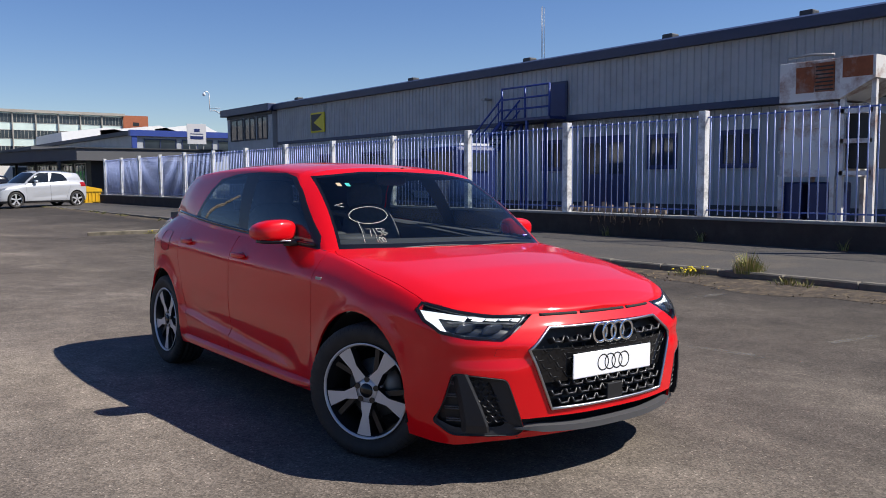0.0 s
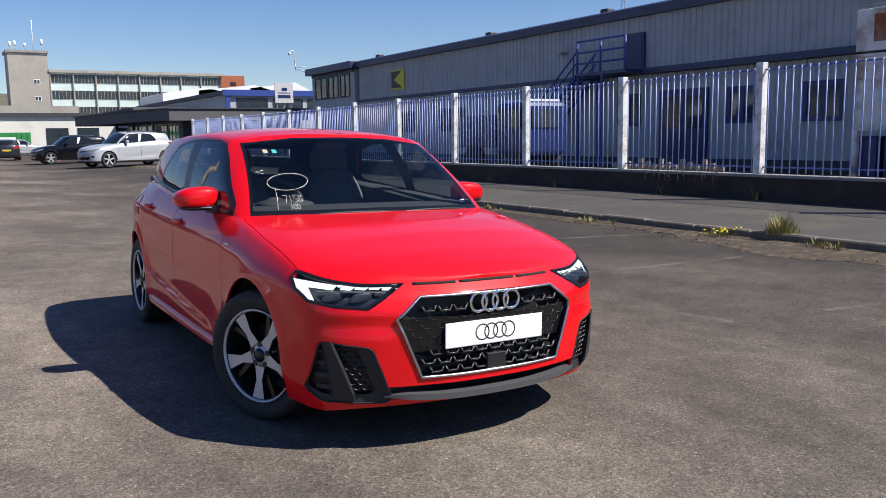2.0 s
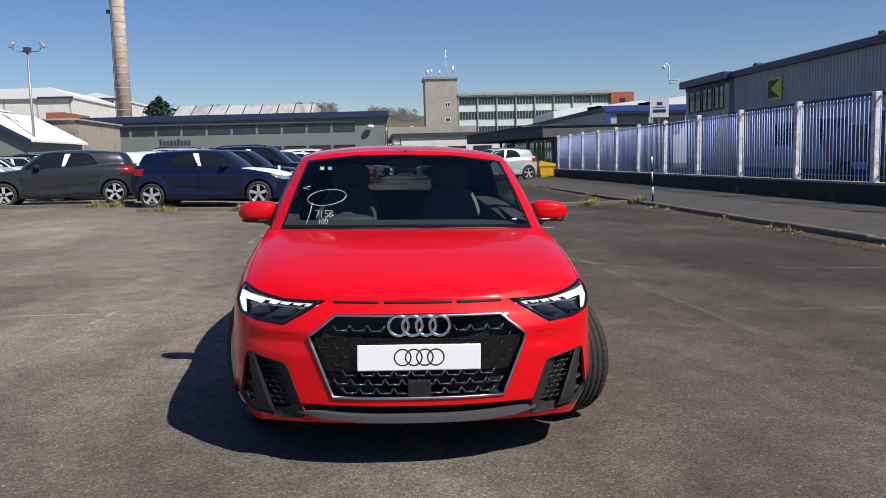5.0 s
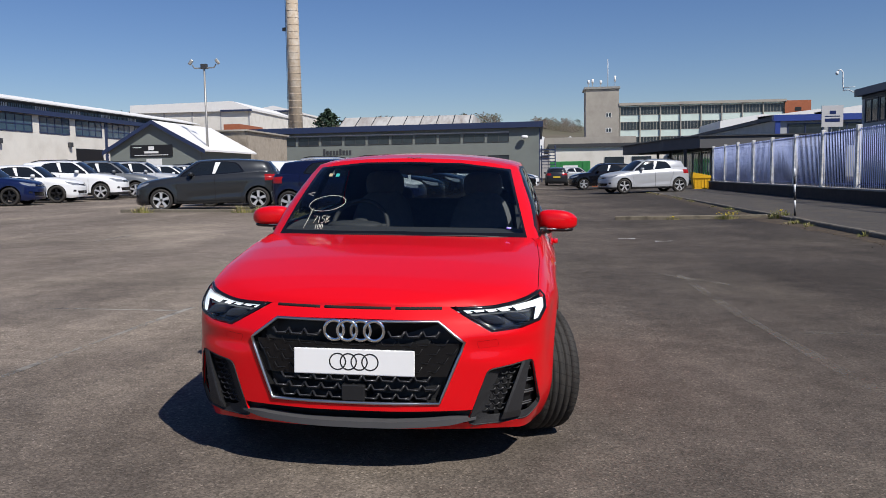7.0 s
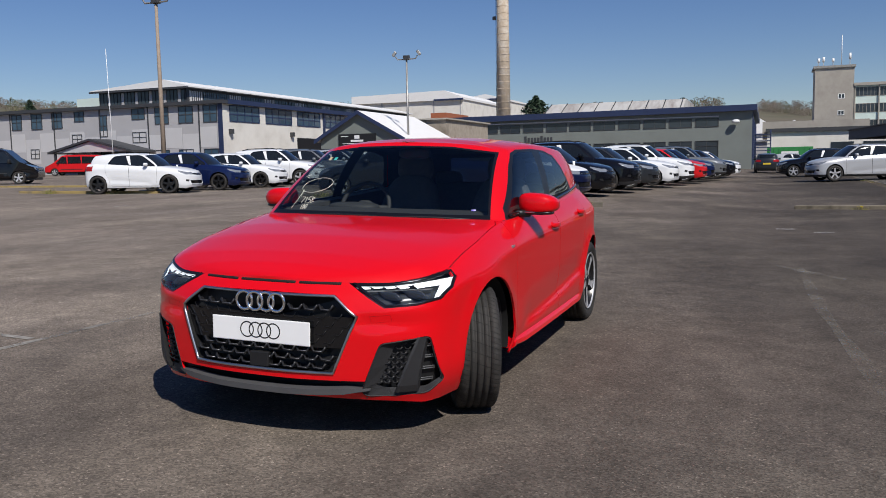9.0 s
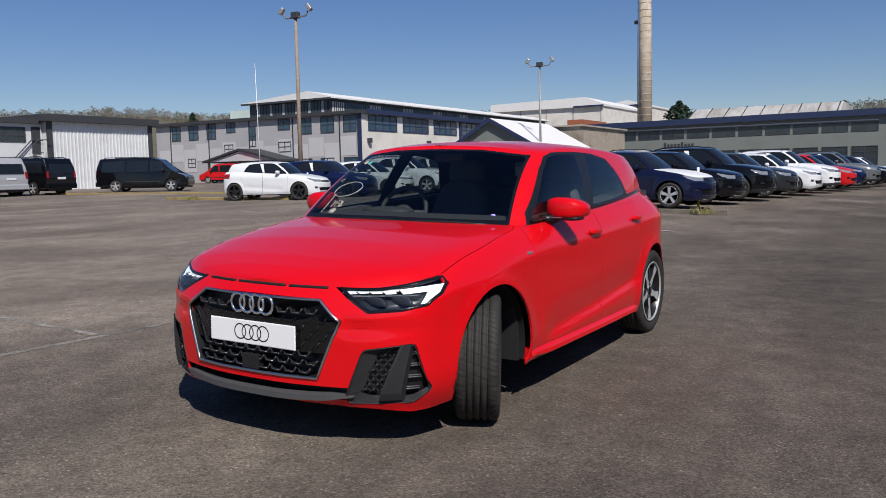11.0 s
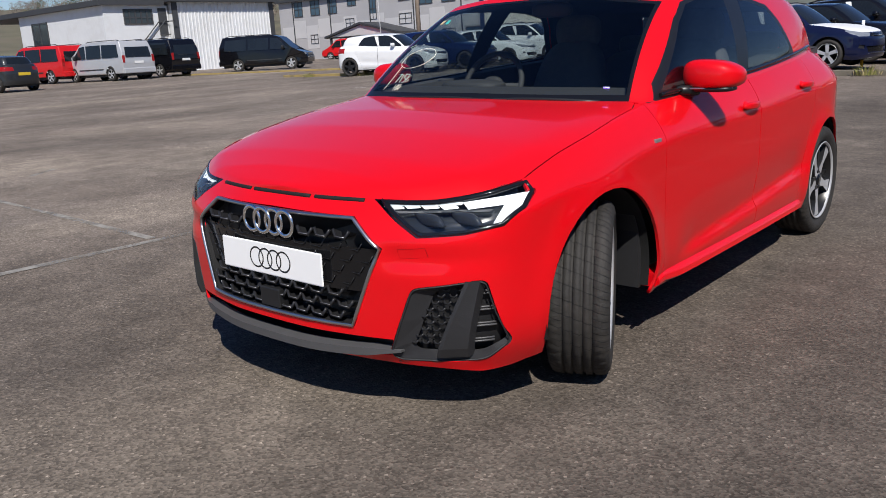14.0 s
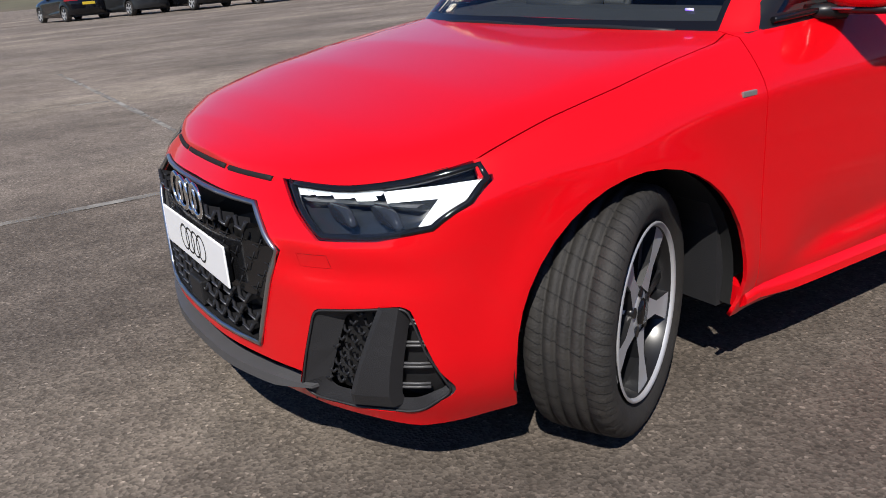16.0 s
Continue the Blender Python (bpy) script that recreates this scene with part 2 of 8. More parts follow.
M["hill"] = material("hill_grass_and_scrub", (0.115, 0.105, 0.065), 1.0, spread=0.5, scale=0.05, dirt=(0.14, 0.11, 0.08), dirt_scale=0.02, dirt_amount=0.8)


# ---- mesh helpers ----
def box(bm, x0, x1, y0, y1, z0, z1, mat=0, bevel=0.0):
    vs = [bm.verts.new((x, y, z)) for z in (z0, z1) for y in (y0, y1) for x in (x0, x1)]
    fs = [bm.faces.new([vs[i] for i in q]) for q in ((0, 2, 3, 1), (4, 5, 7, 6), (0, 1, 5, 4), (1, 3, 7, 5), (3, 2, 6, 7), (2, 0, 4, 6))]
    for f in fs:
        f.material_index = mat
    if bevel:
        bmesh.ops.bevel(bm, geom=list({e for f in fs for e in f.edges}), offset=bevel, segments=2, affect="EDGES", profile=0.5)
    return vs


def made_box(*a, bevel=0.0):
    bm = bmesh.new()
    box(bm, *a, bevel=bevel)
    return bm


def tube(bm, a, b, r, n=8, r2=None, caps=True):
    """A round bar from a to b."""
    a, b = Vector(a), Vector(b)
    q = (b - a).to_track_quat("Z", "Y")
    rings = []
    for p, rr in ((a, r), (b, r if r2 is None else r2)):
        rings.append([bm.verts.new(p + q @ Vector((rr * math.cos(2 * math.pi * i / n), rr * math.sin(2 * math.pi * i / n), 0))) for i in range(n)])
    for i in range(n):
        f = bm.faces.new((rings[0][i], rings[0][(i + 1) % n], rings[1][(i + 1) % n], rings[1][i]))
        f.smooth = True
    if caps:
        bm.faces.new(rings[0][::-1])
        bm.faces.new(rings[1])


def path_tube(bm, pts, r, n=8, closed=False):
    """A round bar along a line of points."""
    pts = [Vector(p) for p in pts]
    k, rings = len(pts), []
    for i, p in enumerate(pts):
        a = pts[(i - 1) % k] if closed or i else p
        b = pts[(i + 1) % k] if closed or i < k - 1 else p
        d = (b - a).normalized()
        side = d.cross(Vector((0.123, 0.37, 0.92))).normalized()
        up = side.cross(d)
        rings.append([bm.verts.new(p + r * (math.cos(2 * math.pi * j / n) * side + math.sin(2 * math.pi * j / n) * up)) for j in range(n)])
    for i in range(k if closed else k - 1):
        for j in range(n):
            f = bm.faces.new((rings[i][j], rings[(i + 1) % k][j], rings[(i + 1) % k][(j + 1) % n], rings[i][(j + 1) % n]))
            f.smooth = True
    if not closed:
        bm.faces.new(rings[0])
        bm.faces.new(rings[-1][::-1])


def prism(bm, pts, axis, a, b, mat=0):
    """A flat outline given in the two other axes, pulled from a to b along the axis."""
    def at(p, w):
        return {"x": (w, p[0], p[1]), "y": (p[0], w, p[1]), "z": (p[0], p[1], w)}[axis]
    v0, v1 = [bm.verts.new(at(p, a)) for p in pts], [bm.verts.new(at(p, b)) for p in pts]
    fs = [bm.faces.new(v0), bm.faces.new(v1[::-1])]
    for i in range(len(pts)):
        j = (i + 1) % len(pts)
        fs.append(bm.faces.new((v0[j], v0[i], v1[i], v1[j])))
    for f in fs:
        f.material_index = mat


def mesh_of(name, bm, mats, recalc=True):
    if recalc:
        bmesh.ops.recalc_face_normals(bm, faces=bm.faces)
    me = bpy.data.meshes.new(name)
    bm.to_mesh(me)
    bm.free()
    for m in (mats if isinstance(mats, (list, tuple)) else [mats]):
        me.materials.append(m)
    return me


def part(name, bm, mat, parent, label="", recalc=True):
    ob = new(name, mesh_of(name, bm, mat, recalc))
    ob.parent = parent
    return tagged(ob, label)


def thing(name, label, category, at=None, group="", kind=""):
    """An empty at a thing's base, to which its parts are parented."""
    ob = new(name)
    ob.empty_display_size = 0.2
    if at is not None:
        ob.matrix_world = at
    return tagged(ob, label, category, group, kind)


def solid(name, bm, mat, label, category, group="", kind="", at=None):
    ob = new(name, mesh_of(name, bm, mat))
    if at is not None:
        ob.matrix_world = at
    return tagged(ob, label, category, group, kind)


def lerp_at(x, xs, ys):
    return float(np.interp(x, xs, ys))


def ground_z(x, y):
    """The yard falls towards x = 2.5 and rises again to the kerb."""
    return lerp_at(x, (-80, -32, -20, -10, -5, 2.5, 7, 12), (0.7, 0.40, 0.26, 0.20, 0.131, -0.0655, 0.0, 0.0)) + 0.004 * min(max(y - 20, 0), 50) + 0.15 * min(max((y - 8) / 12, 0), 1) * min(max((2 - x) / 4, 0), 1)


# ---- cars: shared surfaces ----
def curve(ctrl, n, mirror=True):
    """n points along a smooth line through the control points; with mirror its ends cross x = 0 squarely."""
    p = np.array(ctrl, float)
    if mirror:
        flip = np.ones(p.shape[1])
        flip[0] = -1
        p = np.vstack([p[1] * flip, p, p[-2] * flip])
    else:
        p = np.vstack([2 * p[0] - p[1], p, 2 * p[-1] - p[-2]])
    t = np.concatenate([[0], np.cumsum(np.linalg.norm(np.diff(p, axis=0), axis=1))])
    m = (p[2:] - p[:-2]) / (t[2:] - t[:-2])[:, None]
    out = []
    for u in np.linspace(t[1], t[-2], n):
        i = min(max(int(np.searchsorted(t, u, "right")) - 1, 1), len(t) - 3)
        h = t[i + 1] - t[i]
        a = (u - t[i]) / h
        out.append((2 * a**3 - 3 * a**2 + 1) * p[i] + (a**3 - 2 * a**2 + a) * h * m[i - 1]
                   + (3 * a**2 - 2 * a**3) * p[i + 1] + (a**3 - a**2) * h * m[i])
    return np.array(out)


PLAN = [(0, -0.805), (0.2, -0.797), (0.37, -0.765), (0.47, -0.737), (0.57, -0.702), (0.68, -0.638), (0.765, -0.553), (0.812, -0.44),
        (0.838, -0.26), (0.856, 0), (0.868, 0.5), (0.872, 1.3), (0.868, 2.0), (0.858, 2.5), (0.83, 2.8), (0.75, 3.03), (0.5, 3.15), (0, 3.2)]
BELT_Y = (-0.8, -0.68, -0.384, -0.2, 0.0, 0.2, 0.45, 0.6, 1.2, 1.7, 2.2, 2.62, 2.9, 3.2)
BELT_Z = (0.712, 0.716, 0.768, 0.813, 0.852, 0.89, 0.926, 0.945, 0.977, 1.005, 1.04, 1.065, 1.055, 1.03)
BELT_IN = (0.09, 0.085, 0.05, 0.058, 0.07, 0.082, 0.095, 0.10, 0.094, 0.096, 0.118, 0.165, 0.19, 0.16)
GLASS_BASE = [(0, 0.33, 0.955), (0.35, 0.345, 0.952), (0.62, 0.40, 0.943), (0.715, 0.438, 0.938), (0.768, 0.505, 0.938), (0.785, 0.8, 0.952),
              (0.79, 1.2, 0.972), (0.785, 1.7, 1.0), (0.76, 2.2, 1.035), (0.70, 2.62, 1.06), (0.60, 2.9, 1.05), (0, 3.05, 1.02)]
GLASS_TOP = [(0, 0.885, 1.372), (0.30, 0.897, 1.365), (0.52, 0.928, 1.342), (0.592, 0.965, 1.325), (0.624, 1.015, 1.330), (0.638, 1.25, 1.347),
             (0.640, 1.5, 1.358), (0.632, 1.85, 1.357), (0.616, 2.2, 1.348), (0.588, 2.54, 1.330), (0.51, 2.77, 1.315), (0, 2.87, 1.322)]
AXLES = (0.0, 2.563)
WHEEL_R = 0.3125


def smooth01(a):
    a = min(max(a, 0.0), 1.0)
    return a * a * (3 - 2 * a)


def side_point(o, nrm, z):
    """The body's skin at one place of its plan outline and one height."""
    x, y = o
    belt, turn_in = lerp_at(y, BELT_Y, BELT_Z), lerp_at(y, BELT_Y, BELT_IN)
    crease = lerp_at(y, (-0.5, 0, 0.5, 1.5, 2.6, 3.2), (0.66, 0.735, 0.79, 0.815, 0.86, 0.86))
    side = turn_in * max(0.0, (z - crease) / max(belt - crease, 0.01)) ** 1.5 + 0.03 * max(0.0, (0.36 - z) / 0.14) ** 2
    if 0.5 < y < 2.3:
        ridge = 0.335 + 0.125 * (y - 0.6) / 1.5
        fade = smooth01((y - 0.5) / 0.25) * smooth01((2.3 - y) / 0.3)
        a = (z - ridge) / 0.2
        side += fade * (0.024 * smooth01(1 + (z - ridge) / 0.055) * max(0.0, 1 - max(a, 0)) ** 1.5 if z > ridge - 0.055 else 0.0)
    for ay in AXLES:
        r = math.hypot(y - ay, z - WHEEL_R)
        side -= 0.016 * math.exp(-((r - 0.36) / 0.06) ** 2)
    front = lerp_at(z, (0.18, 0.25, 0.55, 0.60, 0.66, 0.715, 0.77), (0.04, 0.0, 0.0, 0.012, 0.045, 0.09, 0.12))
    front += 0.016 * math.exp(-((z - 0.545) / 0.035) ** 2) * smooth01((abs(x) - 0.42) / 0.1)
    rear = lerp_at(z, (0.2, 0.4, 0.7, 0.9, 1.06), (0.06, 0.0, 0.0, 0.03, 0.10))
    w = nrm[1] ** 2
    d = side * (1 - w) + (front if y < 1 else rear) * w
    return (max(x - nrm[0] * d, 0.0), y - nrm[1] * d, z)


def outline(n):
    o = curve(PLAN, n)
    t = np.gradient(o, axis=0)
    t /= np.linalg.norm(t, axis=1)[:, None]
    nr = np.stack([t[:, 1], -t[:, 0]], axis=1)
    return o, nr


_O, _N = outline(400)


def side_x(y, z):
    """The half-width of the flank at y, z."""
    i = min(range(100, 380), key=lambda k: abs(_O[k][1] - y))
    return side_point(_O[i], _N[i], z)[0]


def front_y(x, z, push=0.0):
    """How far forward the nose's skin lies at x, z."""
    x = abs(x)
    lo, hi = 0, 189
    while hi - lo > 1:
        mid = (lo + hi) // 2
        if side_point(_O[mid], _N[mid], z)[0] < x:
            lo = mid
        else:
            hi = mid
    a, b = side_point(_O[lo], _N[lo], z), side_point(_O[hi], _N[hi], z)
    k = 0.0 if b[0] == a[0] else min(max((x - a[0]) / (b[0] - a[0]), 0.0), 1.0)
    return a[1] + (b[1] - a[1]) * k - push


def lower_body(ns, nk):
    bm = bmesh.new()
    o, nr = outline(ns)
    cols = []
    for p, n in zip(o, nr):
        y = p[1]
        zb = lerp_at(y, (-0.8, -0.68, -0.58, -0.45, -0.3, 0.3, 2.2, 3.2), (0.20, 0.185, 0.165, 0.165, 0.185, 0.21, 0.21, 0.27))
        zt = lerp_at(y, BELT_Y, BELT_Z)
        col = [bm.verts.new(side_point(p, n, zb + (zt - zb) * k / nk)) for k in range(nk + 1)]
        e = col[-1].co
        if y < 0.45:
            zc = lerp_at(e.y, (-0.74, -0.70, -0.62, -0.5, -0.25, 0.0, 0.45), (0.716, 0.742, 0.781, 0.820, 0.880, 0.918, 0.955))
            j = 12
            for k in range(1, j + 1):
                a = 1 - k / j
                col.append(bm.verts.new((e.x * a, e.y, e.z + (max(zc, e.z) - e.z) * (1 - a * a) ** 0.5)))
        else:
            for k in range(1, 13):
                col.append(bm.verts.new((max(e.x - 0.006 * k, 0), e.y, e.z + 0.0005 * k)))
        cols.append(col)
    for a, b in zip(cols, cols[1:]):
        for k in range(len(a) - 1):
            bm.faces.new((a[k], b[k], b[k + 1], a[k + 1])).material_index = 1 if k >= len(a) - 13 else 0
    bmesh.ops.remove_doubles(bm, verts=bm.verts, dist=0.0005)
    for f in bm.faces:
        f.smooth = True
    return bm


def upper_body(ns, nk):
    bm = bmesh.new()
    base, top = curve(GLASS_BASE, ns), curve(GLASS_TOP, ns)
    cols = []
    for i in range(ns):
        b, t = Vector(base[i]), Vector(top[i])
        k0, k1 = max(i - 1, 0), min(i + 1, ns - 1)
        tg = Vector(base[k1] - base[k0])
        out = Vector((tg.y, -tg.x, 0)).normalized()
        up = (t - b)
        out = (out - up * (out.dot(up) / up.length_squared)).normalized()
        col = []
        for k in range(-2, nk + 1):
            v = k / nk
            p = b.lerp(t, v) + out * (0.022 * 4 * max(v, 0) * (1 - v))
            p.x = max(p.x, 0.0)
            col.append(bm.verts.new(p))
        e = col[-1].co
        zc = lerp_at(e.y, (0.9, 1.1, 1.5, 2.0, 2.5, 2.85), (1.374, 1.40, 1.418, 1.414, 1.384, 1.332))
        for k in range(1, 13):
            a = 1 - k / 12
            col.append(bm.verts.new((e.x * a, e.y, e.z + (max(zc, e.z) - e.z) * (1 - a ** 2.2) ** 0.75)))
        cols.append(col)
    for a, b in zip(cols, cols[1:]):
        for k in range(len(a) - 1):
            bm.faces.new((a[k], b[k], b[k + 1], a[k + 1])).material_index = 1 if k >= len(a) - 13 else 0
    bmesh.ops.remove_doubles(bm, verts=bm.verts, dist=0.0005)
    for f in bm.faces:
        f.smooth = True
    return bm


def carve(bm, poly, ax, near):
    """Cuts the faces inside a convex outline out of a skin, and returns them."""
    i, j = ax
    area = sum(a[0] * b[1] - b[0] * a[1] for a, b in zip(poly, poly[1:] + poly[:1]))
    if area < 0:
        poly = poly[::-1]
    lo, hi = [min(p[k] for p in poly) for k in (0, 1)], [max(p[k] for p in poly) for k in (0, 1)]

    def touched():
        r = []
        for f in bm.faces:
            if near(f, f.calc_center_median()):
                a, b = [v.co[i] for v in f.verts], [v.co[j] for v in f.verts]
                if max(a) > lo[0] and min(a) < hi[0] and max(b) > lo[1] and min(b) < hi[1]:
                    r.append(f)
        return r

    sides = []
    for a, b in zip(poly, poly[1:] + poly[:1]):
        n, c = Vector((0, 0, 0)), Vector((0, 0, 0))
        n[i], n[j] = b[1] - a[1], a[0] - b[0]
        c[i], c[j] = a
        sides.append((c, n.normalized()))
        fs = touched()
        es = {e for f in fs for e in f.edges}
        vs = {v for f in fs for v in f.verts}
        bmesh.ops.bisect_plane(bm, geom=list(vs) + list(es) + fs, dist=1e-5, plane_co=c, plane_no=n.normalized())
    inside = [f for f in touched() if all((f.calc_center_median() - c).dot(n) < 1e-6 for c, n in sides)]
    out = bmesh.new()
    twin = {}
    for f in inside:
        for v in f.verts:
            if v not in twin:
                twin[v] = out.verts.new(v.co)
        g = out.faces.new([twin[v] for v in f.verts])
        g.smooth, g.material_index = True, f.material_index
    out.normal_update()
    bmesh.ops.delete(bm, geom=inside, context="FACES")
    return out


def shrink(poly, d):
    """The convex outline drawn in by d."""
    c = [sum(p[k] for p in poly) / len(poly) for k in (0, 1)]
    area = sum(a[0] * b[1] - b[0] * a[1] for a, b in zip(poly, poly[1:] + poly[:1]))
    s = 1 if area > 0 else -1
    lines = []
    for a, b in zip(poly, poly[1:] + poly[:1]):
        dx, dy = b[0] - a[0], b[1] - a[1]
        q = math.hypot(dx, dy)
        nx, ny = -dy / q * s, dx / q * s
        lines.append((a[0] + nx * d, a[1] + ny * d, dx / q, dy / q))
    res = []
    for (x1, y1, u1, v1), (x2, y2, u2, v2) in zip([lines[-1]] + lines[:-1], lines):
        den = u1 * v2 - v1 * u2
        t = ((x2 - x1) * v2 - (y2 - y1) * u2) / den
        res.append((x1 + u1 * t, y1 + v1 * t))
    return res


def outward(bm):
    """Turns the skin of the half car outwards."""
    bmesh.ops.recalc_face_normals(bm, faces=bm.faces)
    c = Vector((0, 1.2, 0.6))
    if sum((f.calc_center_median() - c).dot(f.normal) * f.calc_area() for f in bm.faces) < 0:
        bmesh.ops.reverse_faces(bm, faces=bm.faces)


def push(bm, d):
    bm.normal_update()
    for v, n in [(v, v.normal.copy()) for v in bm.verts]:
        v.co -= n * d


def thicken(bm, d):
    """Gives a skin a rim of depth d along its open edges, with a crisp corner."""
    bm.normal_update()
    es = [e for e in bm.edges if e.is_boundary and not all(abs(v.co.x) < 1e-4 for v in e.verts)]
    nr = {}
    for e in es:
        e.smooth = False
        for v in e.verts:
            nr[v.co.to_tuple(5)] = v.normal.copy()
    new_geom = bmesh.ops.extrude_edge_only(bm, edges=es)["geom"]
    for v in [g for g in new_geom if isinstance(g, bmesh.types.BMVert)]:
        v.co -= nr.get(v.co.to_tuple(5), Vector((0, 0, 0))) * d


def plain(bm):
    for f in bm.faces:
        f.material_index = 0
    return bm


def both(bm):
    """Joins the half car's skin to its mirror image."""
    r = bmesh.ops.duplicate(bm, geom=list(bm.faces))
    vs = [g for g in r["geom"] if isinstance(g, bmesh.types.BMVert)]
    fs = [g for g in r["geom"] if isinstance(g, bmesh.types.BMFace)]
    for v in vs:
        v.co.x = -v.co.x
    bmesh.ops.reverse_faces(bm, faces=fs)
    bmesh.ops.remove_doubles(bm, verts=[v for v in bm.verts if abs(v.co.x) < 1e-3], dist=0.001)
    return bm


def mirrored(bm):
    m = bm.copy()
    for v in m.verts:
        v.co.x = -v.co.x
    bmesh.ops.reverse_faces(m, faces=m.faces)
    return m


def scaled(bm, s):
    for v in bm.verts:
        v.co = Vector((v.co.x * s[0], v.co.y * s[1], v.co.z * s[2]))
    return bm


def rounded(poly, r, n=4):
    """The outline with its corners turned into short arcs."""
    out = []
    for p, c, q in zip([poly[-1]] + poly[:-1], poly, poly[1:] + poly[:1]):
        a, b = Vector(p) - Vector(c), Vector(q) - Vector(c)
        a, b = a * min(r / a.length, 0.42), b * min(r / b.length, 0.42)
        for k in range(n + 1):
            t = k / n
            v = Vector(c) + a * (1 - t) ** 2 + b * t ** 2
            out.append((v.x, v.y))
    return out


GRILLE = [(-0.01, 0.668), (0.352, 0.664), (0.470, 0.574), (0.366, 0.312), (-0.01, 0.308)]
LAMP = [(0.383, 0.80), (0.388, 0.716), (0.575, 0.611), (0.70, 0.620), (0.779, 0.640), (0.807, 0.687), (0.803, 0.738), (0.769, 0.80)]
INTAKE = [(0.478, 0.224), (0.562, 0.456), (0.752, 0.484), (0.790, 0.268), (0.735, 0.211), (0.50, 0.207)]
FOG = rounded(INTAKE, 0.022)
SLOT = [(-0.01, 0.283), (0.499, 0.283), (0.478, 0.224), (-0.01, 0.222)]
BONNET = [(-0.01, -0.95), (0.55, -0.95), (0.770, -0.40), (0.775, 0.0), (0.760, 0.35), (0.733, 0.425), (-0.01, 0.425)]
DOOR_F = [(0.42, 0.255), (0.42, 1.10), (1.41, 1.10), (1.43, 0.255)]
DOOR_R = [(1.43, 0.255), (1.41, 1.10), (2.30, 1.10), (2.27, 0.78), (2.06, 0.255)]
SCREEN = [(-0.01, 0.93), (0.706, 0.928), (0.590, 1.313), (0.3, 1.346), (-0.01, 1.352)]
DLO = [(0.50, 0.93), (0.54, 0.995), (0.875, 1.235), (1.00, 1.308), (1.12, 1.332), (1.45, 1.340), (1.75, 1.332), (1.99, 1.30), (2.08, 1.225), (2.20, 1.055), (2.17, 1.03), (1.7, 0.995), (1.2, 0.965), (0.8, 0.945)]
PANE_F = [(0.57, 0.966), (0.895, 1.222), (1.03, 1.298), (1.14, 1.318), (1.425, 1.322), (1.325, 0.992), (0.9, 0.974)]
PANE_R = [(1.455, 1.004), (1.60, 1.320), (1.75, 1.314), (1.95, 1.282), (2.03, 1.220), (2.13, 1.078), (2.10, 1.052), (1.8, 1.022)]


def arch(y, r, n=28):
    return [(y + r * math.cos(2 * math.pi * k / n), WHEEL_R + 0.006 + r * math.sin(2 * math.pi * k / n)) for k in range(n)]


# ---- car materials ----
def car_paint(name, color, metal=0.0, rough=0.32, coat=1.0):
    m = material(name, color, rough, metal=metal, spread=0.03, scale=2, coat=coat)
    b = m.node_tree.nodes["Principled BSDF"]
    b.inputs["Coat Roughness"].default_value = 0.05
    b.inputs["Specular IOR Level"].default_value = 0.12
    return m


M["red"] = car_paint("red_car_paint", (0.70, 0.0015, 0.006), rough=0.45, coat=0.8)
M["rubber"] = material("tyre_rubber", (0.024, 0.022, 0.020), 0.75, spread=0.25, scale=20, bump=0.25, bump_scale=160, dirt=(0.05, 0.044, 0.038), dirt_scale=9, dirt_amount=0.5)


def tread_rubber():
    """Tyre rubber whose ribs are cut across by thin sipes all round the tread."""
    m = M["rubber"].copy()
    m.name = "siped_tyre_rubber"
    n, l = m.node_tree.nodes, m.node_tree.links
    b = n["Principled BSDF"]

    def mth(op, *ins):
        k = n.new("ShaderNodeMath")
        k.operation = op
        for q, v in enumerate(ins):
            if isinstance(v, (int, float)):
                k.inputs[q].default_value = v
            else:
                l.new(v, k.inputs[q])
        return k.outputs[0]
    tc, pos = n.new("ShaderNodeTexCoord"), n.new("ShaderNodeSeparateXYZ")
    l.new(tc.outputs["Object"], pos.inputs[0])
    x, y, z = pos.outputs
    turn = mth("MULTIPLY", mth("ARCTAN2", y, z), 76 / (2 * math.pi))
    far = mth("ABSOLUTE", x)
    slant = mth("MULTIPLY", x, 14.0)
    wave = mth("FRACT", mth("ADD", mth("ADD", turn, slant), 50.0))
    cut = mth("LESS_THAN", wave, 0.13)
    mid = mth("LESS_THAN", mth("FRACT", mth("MULTIPLY", mth("ADD", mth("ADD", turn, slant), 50.0), 0.5)), 0.065)
    inner = mth("LESS_THAN", far, 0.05)
    sipe = mth("ADD", mth("MULTIPLY", mid, inner), mth("MULTIPLY", cut, mth("SUBTRACT", 1.0, inner)))
    radius = mth("SQRT", mth("ADD", mth("MULTIPLY", y, y), mth("MULTIPLY", z, z)))
    sipe = mth("MULTIPLY", sipe, mth("GREATER_THAN", radius, 0.283))
    dark = n.new("ShaderNodeMix")
    dark.data_type = "RGBA"
    l.new(sipe, dark.inputs[0])
    l.new(b.inputs["Base Color"].links[0].from_socket, dark.inputs[6])
    dark.inputs[7].default_value = (0.008, 0.0075, 0.007, 1)
    l.new(dark.outputs[2], b.inputs["Base Color"])
    bp = n.new("ShaderNodeBump")
    bp.inputs["Distance"].default_value = 0.004
    bp.invert = True
    l.new(sipe, bp.inputs["Height"])
    l.new(b.inputs["Normal"].links[0].from_socket, bp.inputs["Normal"])
    l.new(bp.outputs[0], b.inputs["Normal"])
    return m


